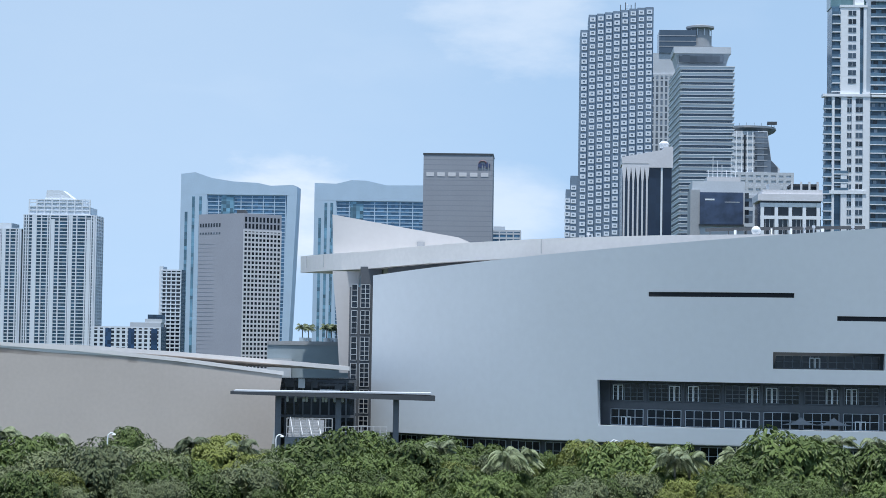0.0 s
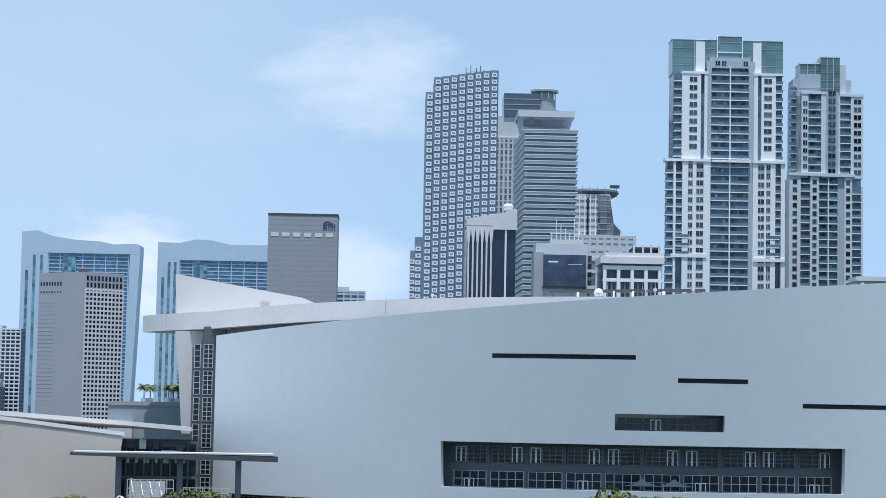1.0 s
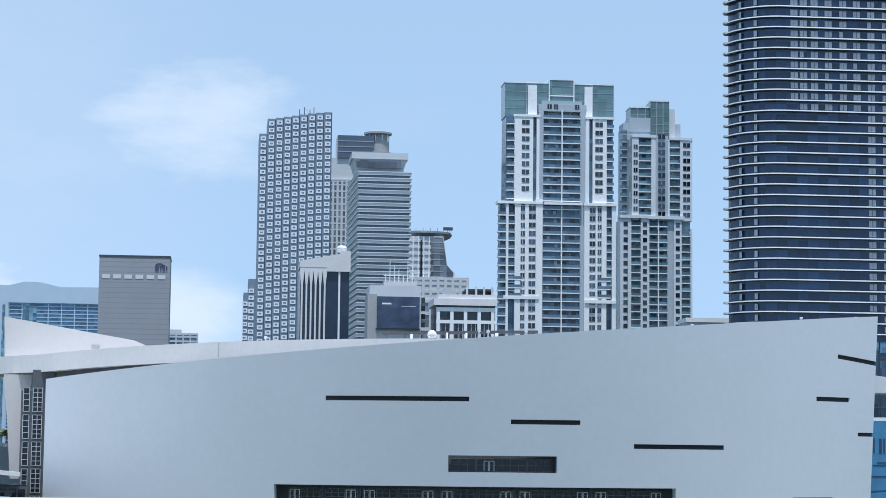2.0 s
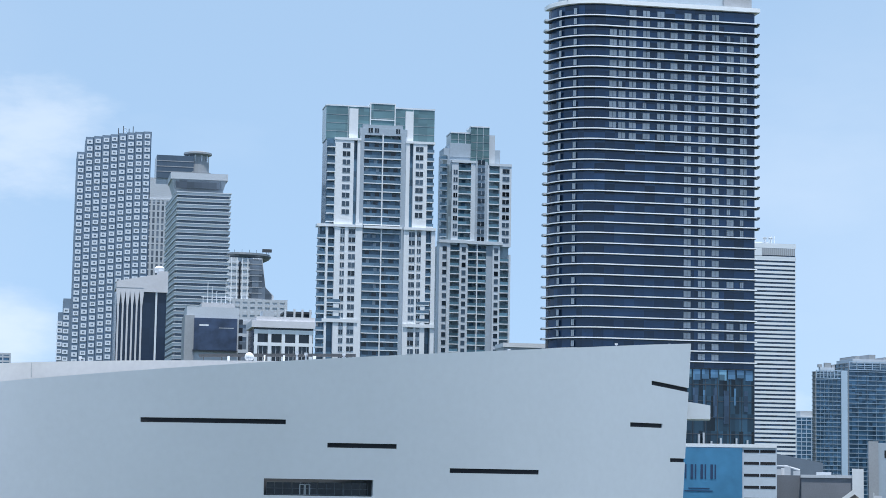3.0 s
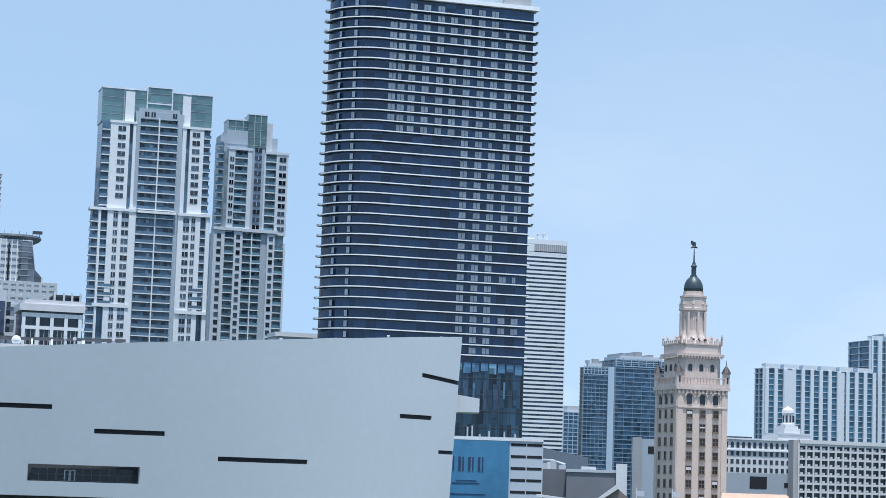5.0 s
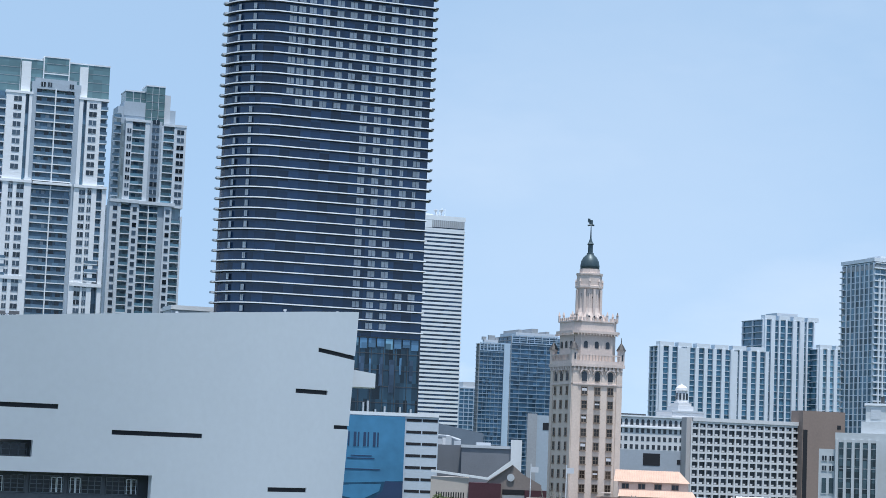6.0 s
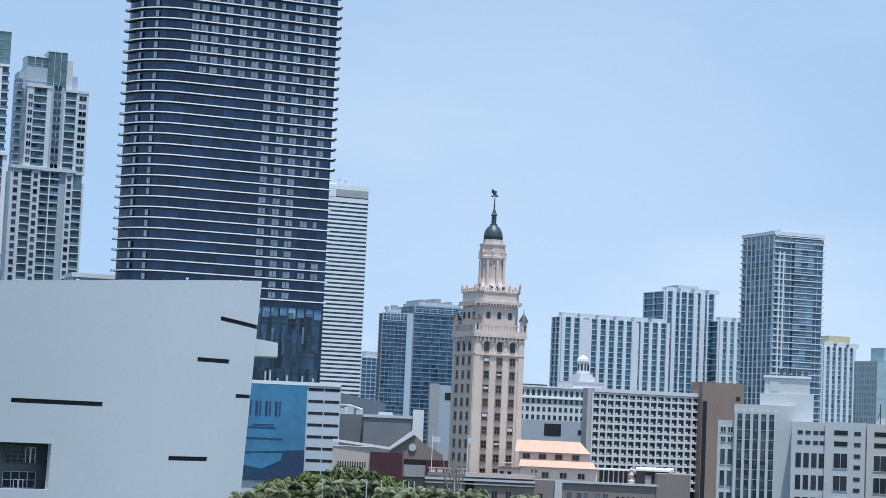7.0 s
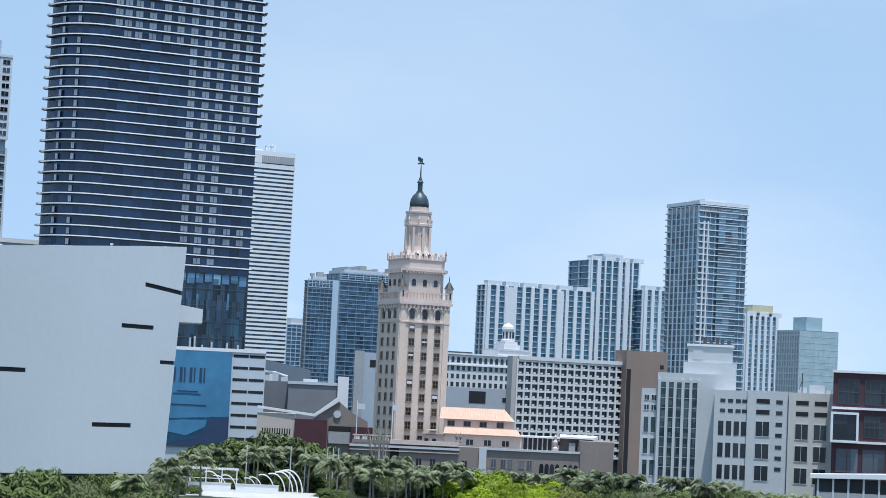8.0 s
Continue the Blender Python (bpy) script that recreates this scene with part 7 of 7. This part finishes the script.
# the great spreading trees that stand out of the rows
for bearing, far, k, sc in ((6.5, 284, 4, 1.5), (7.3, 290, 0, 1.3), (5.7, 280, 0, 1.1), (-5.9, 290, 4, 1.3), (-5.0, 294, 1, 1.25), (-6.6, 286, 0, 1.1), (-3.9, 288, 4, 1.15),
                            (2.0, 288, 0, 1.2), (1.2, 292, 6, 1.1), (-13.9, 296, 0, 1.15), (-10.9, 276, 2, 1.15), (-12.1, 272, 2, 1.2), (-13.2, 274, 2, 1.05), (-9.0, 300, 6, 1.05),
                            (9.6, 288, 4, 1.3), (11.6, 286, 0, 1.3), (14.0, 290, 4, 1.25)):
    x, y = spot(bearing, far)
    tree(k, x, y, sc, LABELS[k], grove.uniform(0, 360))
# the park beyond the arena's end
for bearing, far, k, sc in ((18.6, 470, 0, 1.35), (19.4, 462, 1, 1.5), (20.4, 466, 4, 1.75), (21.3, 468, 0, 1.6), (22.1, 452, 2, 1.1), (22.9, 455, 4, 1.05), (23.6, 446, 1, 0.9),
                            (18.2, 440, 3, 1.0), (24.6, 440, 0, 0.95), (25.4, 448, 2, 0.9), (26.2, 440, 4, 0.85), (28.2, 436, 3, 1.0), (29.0, 430, 1, 0.95), (30.0, 420, 4, 1.0),
                            (30.9, 400, 2, 0.95), (31.6, 385, 0, 1.0), (32.4, 378, 3, 1.0), (33.2, 372, 1, 1.05), (34.0, 366, 4, 1.0), (34.9, 352, 0, 0.9), (35.8, 345, 2, 0.8), (36.6, 338, 1, 0.8),
                            (27.4, 432, 5, 1.0), (26.7, 422, 5, 1.25), (25.9, 419, 5, 1.2), (28.0, 420, 5, 1.0), (28.8, 418, 0, 0.8), (30.1, 398, 3, 0.75), (24.0, 428, 3, 0.7),
                            (29.4, 410, 1, 0.8), (31.2, 372, 1, 0.8), (32.2, 366, 2, 0.8), (33.6, 352, 0, 0.75), (35.0, 338, 3, 0.7), (22.6, 432, 3, 0.7), (21.6, 436, 1, 0.65)):
    x, y = spot(bearing + 0.0, far)
    tree(k, x, y, sc, LABELS[k], grove.uniform(0, 360))
for bearing, far, size in ((17.6, 366, 0), (18.1, 418, 1), (19.0, 448, 1), (19.9, 446, 2), (20.5, 440, 1), (21.0, 444, 2), (21.8, 440, 1), (22.4, 444, 1), (22.7, 438, 1), (23.1, 441, 1), (23.5, 436, 0),
                           (23.9, 440, 1), (24.3, 434, 0), (24.7, 438, 0), (25.2, 434, 0), (25.6, 437, 0), (26.0, 430, 0), (26.5, 436, 0), (28.6, 424, 1), (29.0, 440, 0), (32.0, 392, 0), (32.7, 388, 1), (33.3, 384, 0),
                           (34.6, 372, 0), (21.4, 432, 1), (22.0, 430, 0), (20.0, 428, 1), (23.0, 429, 0), (24.9, 427, 0)):
    x, y = spot(bearing, far)
    palm(x, y, size, grove.uniform(0, 360), grove.uniform(-4, 4))
# a thick grove of palms beyond the lawn
for bearing in [18.2 + 0.36 * k for k in range(50)]:
    far = 452 - 7 * max(0, bearing - 24) + grove.uniform(-9, 6)
    x, y = spot(bearing + grove.uniform(-0.15, 0.15), far)
    palm(x, y, grove.choice((0, 0, 1)) if bearing > 24 else grove.choice((0, 1, 1, 2)), grove.uniform(0, 360), grove.uniform(-5, 5))
for bearing in [17.6 + 0.62 * k for k in range(31)]:
    far = 428 - 7.2 * max(0, bearing - 26.5) + grove.uniform(-7, 4)
    if 17.9 < bearing < 22.3:
        far += 14
    x, y = spot(bearing, far)
    k = grove.choice((0, 1, 3, 4))
    tree(k, x, y, grove.uniform(0.55, 0.72), LABELS[k], grove.uniform(0, 360))
# low shrubs round the lawn
for bearing, far in [(17.9 + 0.42 * k, 402 + 5 * (k % 3)) for k in range(12)] + [(21.9, 402), (22.3, 398)]:
    if not 18.4 < bearing < 21.8:
        x, y = spot(bearing, far)
        k = grove.choice((0, 1, 3))
        tree(k, x, y, grove.uniform(0.28, 0.42), "low green shrub at the edge of the lawn", grove.uniform(0, 360), "shrub", "lawn shrubs")
# the nearer planting on that side
for bearing in [22.6 + 0.5 * k for k in range(29)]:
    far = 412 - 6.8 * max(0, bearing - 26.5) + grove.uniform(-8, 6)
    x, y = spot(bearing, far)
    if bearing < 25.7:
        palm(x, y, 0, grove.uniform(0, 360), grove.uniform(-5, 5))
        continue
    k = grove.choice((0, 1, 3, 4)) if bearing > 28.6 else grove.choice((5, 5, 6))
    tree(k, x, y, grove.uniform(0.62, 0.86), LABELS[k], grove.uniform(0, 360))
for bearing in [10.5 + 0.75 * k for k in range(10)]:
    x, y = spot(bearing, 346 + grove.uniform(-3, 3))
    k = grove.choice((0, 1, 3, 4))
    tree(k, x, y, grove.uniform(0.78, 0.95), LABELS[k], grove.uniform(0, 360))
for bearing, far in ((17.55, 372), (17.9, 376), (18.5, 398), (22.0, 418), (22.5, 422), (23.2, 424), (23.8, 421), (24.4, 424), (25.0, 426), (28.9, 412), (29.3, 418), (32.3, 380), (32.9, 376), (33.5, 372)):
    x, y = spot(bearing, far)
    palm(x, y, grove.choice((0, 1)), grove.uniform(0, 360), grove.uniform(-5, 5))
# a bare grey tree before the podium
bare = thing("bare_tree", *spot(23.32, 441), "leafless grey tree with many thin upright branches", "tree", turn=40)
rng_b = random.Random(8)
bm = bmesh.new()
sweep(bm, [(0, 0, -0.2), (0.1, 0, 3.0), (0.0, 0.1, 5.5)], 0.4, 8, 0.75)
part("trunk", bm, PALM_BARK, bare)
for k in range(11):
    a = 2 * math.pi * k / 11 + rng_b.uniform(-0.3, 0.3)
    r, h = rng_b.uniform(1.0, 3.2), rng_b.uniform(10.5, 14.8)
    d = Vector((math.cos(a), math.sin(a), 0))
    z0 = rng_b.uniform(3.6, 5.4)
    knee = d * r * 0.55 + Vector((0, 0, z0 + (h - z0) * 0.4))
    top = d * r + Vector((rng_b.uniform(-0.5, 0.5), 0, h))
    bm = bmesh.new()
    sweep(bm, [(0, 0.05, z0), knee, top], 0.2, 6, 0.3)
    for q in range(4):
        p0 = knee.lerp(top, 0.15 + 0.2 * q)
        tip = p0 + Vector((rng_b.uniform(-1.1, 1.1), rng_b.uniform(-1.1, 1.1), rng_b.uniform(0.8, 1.9)))
        sweep(bm, [p0, p0.lerp(tip, 0.5) + d * 0.12, tip], 0.08, 5, 0.4)
    part("branch", bm, PALM_BARK, bare)

# small palms on the roof terrace behind the entrance
for x, y in ((-50.5, 428), (-49.4, 429.5), (-43.5, 428), (-44.6, 429), (-45.4, 427.4)):
    p = thing("terrace_palm", x, y, "small palm in a white planter on the roof terrace", "palm", "terrace palms", z=20.8)
    bm = bmesh.new()
    turned(bm, [(0.6, 0), (0.7, 0.9), (0.55, 0.95)], 10)
    part("planter", bm, WHITE, p)
    bm = bmesh.new()
    turned(bm, [(0.12, 0.8), (0.1, 2.9)], 6)
    part("trunk", bm, PALM_BARK, p)
    piece("fronds", HEADS[2], p, pose(0, 0, 2.9) @ Matrix.Diagonal((0.6, 0.6, 0.75, 1)))

# curved white lamp posts along the promenade
lamp_post = thing("lamp_post", 0, 0, "white lamp post with a curved top beside the promenade", "street lamp", "promenade lamps")
bm = bmesh.new()
sweep(bm, [(0, 0, 0), (0, 0, 4.9), (0.12, 0, 5.5), (0.5, 0, 5.8), (0.95, 0, 5.7)], 0.13, 8, 0.8)
part("post", bm, WHITE, lamp_post)
bm = bmesh.new()
turned(bm, [(0.1, 5.35), (0.34, 5.45), (0.2, 5.72)], 10, 1.0, 0)
part("lamp_head", bm, WHITE, lamp_post)
posts_at = [(-11.95, 335), (-7.4, 335), (-2.77, 335), (1.76, 335), (6.2, 330), (9.7, 318), (13.4, 322), (29.1, 424), (31.0, 410), (22.2, 424), (24.2, 426)]
lamp_post.matrix_basis = pose(*spot(*posts_at[0]), 0, 0, 0, 20)
for k, q in enumerate(posts_at[1:]):
    copy_thing(lamp_post, pose(*spot(*q), 0, 0, 0, 20))
# plain poles between the palms
pole = thing("light_mast", *spot(21.9, 436), "slim pale light mast among the palms", "mast", "light masts")
bm = bmesh.new()
sweep(bm, [(0, 0, 0), (0, 0, 9.4)], 0.14, 8, 0.7)
part("mast", bm, GREY_LIGHT, pole)
for q in ((22.05, 437), (22.2, 434), (20.9, 433), (21.3, 434), (19.7, 430), (23.3, 438)):
    copy_thing(pole, pose(*spot(*q), 0))

# the pale paved terrace under the arches
bm = bmesh.new()
block(bm, -3, 30, -26, 6, 0, 0.05)
PAVING = surface("pale_paving", (0.46, 0.47, 0.44), 0.8, 0.15, 0.3, 2.0)
terrace = part("pavement", bm, PAVING, None, "pale paved terrace in the waterside park")
terrace.matrix_basis = pose(129.7, 404.9, 0.004, 0, 0, -19.4)
tagged(terrace, category="pavement", kind="structure")
# white arches and a pergola on the lawn
hoop = thing("garden_arch", 129.7, 404.9, "curved white tube arch on the lawn", "arch", "white lawn arches", turn=-19.4)
bm = bmesh.new()
sweep(bm, [(2.6 * math.sin(a) - 2.6, 0, 3.9 * math.cos(a)) for a in [math.pi / 2 * k / 8 for k in range(9)]][::-1], 0.13, 8)
sweep(bm, [(-2.6, 0, 3.9), (-3.4, 0, 3.8)], 0.13, 8)
part("tube", bm, WHITE, hoop)
base_m = pose(129.7, 404.9, 0, 0, 0, -19.4)
hoop.matrix_basis = base_m @ pose(9.6, -2, 0)
for k, (x, y, sc) in enumerate(((10.6, -1.2, 0.8), (12.6, -2.4, 0.85), (16.6, -3, 0.75), (17.8, -2, 0.8), (20.2, -2, 0.95), (22.4, -1, 1.02), (24.0, 0, 1.1), (25.0, 0.8, 1.15), (26.0, 1.6, 1.2))):
    copy_thing(hoop, base_m @ pose(x, y, 0) @ Matrix.Diagonal((sc, sc, sc, 1)))
perg = thing("pergola", 129.7, 404.9, "white steel pergola with a flat slatted top", "pergola", turn=-19.4)
for x in (0.3, 3.2, 6.4, 9.6, 12.6):
    for y in (0.0, 3.0):
        box_part("post", (x - 0.1, x + 0.1, y - 0.1, y + 0.1, 0, 4.2), WHITE, perg)
for y in (0.0, 3.0):
    box_part("beam", (0, 12.9, y - 0.09, y + 0.09, 4.2, 4.5), WHITE, perg)
for k in range(22):
    box_part("slat", (0.2 + 0.58 * k, 0.32 + 0.58 * k, -0.3, 3.3, 4.5, 4.62), WHITE, perg)
box_part("mid_rail", (0, 12.9, -0.05, 0.05, 2.4, 2.55), WHITE, perg)
for k in range(2):
    w_ = thing("low_white_wall", 129.7, 404.9, "low white garden wall beside the arches", "wall", "garden walls", turn=-19.4)
    w_.matrix_basis = base_m @ pose(3.0 + 9.5 * k, -5.0 - k, 0)
    box_part("wall", (0, 8.5, 0, 0.5, 0, 1.7), WHITE, w_)
    box_part("coping", (-0.1, 8.6, -0.1, 0.6, 1.7, 1.85), GREY_LIGHT, w_)
GREY_TENT = surface("grey_canvas", (0.20, 0.22, 0.24), 0.8, 0.1)
# grey tents on the arena's terrace
for k, phi in enumerate((1.6, 4.4)):
    p_ = on_wall(phi, 7.15, 1.9, False) - C0
    tent = thing("terrace_tent", p_.x, p_.y, "pale grey pointed tent on the arena terrace", "tent", "terrace tents", z=7.15)
    bm = bmesh.new()
    turned(bm, [(4.4, 0.9), (2.4, 1.2), (0.9, 1.7), (0.05, 2.2)], 4, 0, 0, 0.5)
    for v in bm.verts:
        v.co.y *= 0.2
    part("cover", bm, GREY_TENT, tent)
    for sx in (-1.9, 1.9):
        box_part("pole", (sx - 0.05, sx + 0.05, -0.3, -0.2, 0, 1.3), GREY_LIGHT, tent)
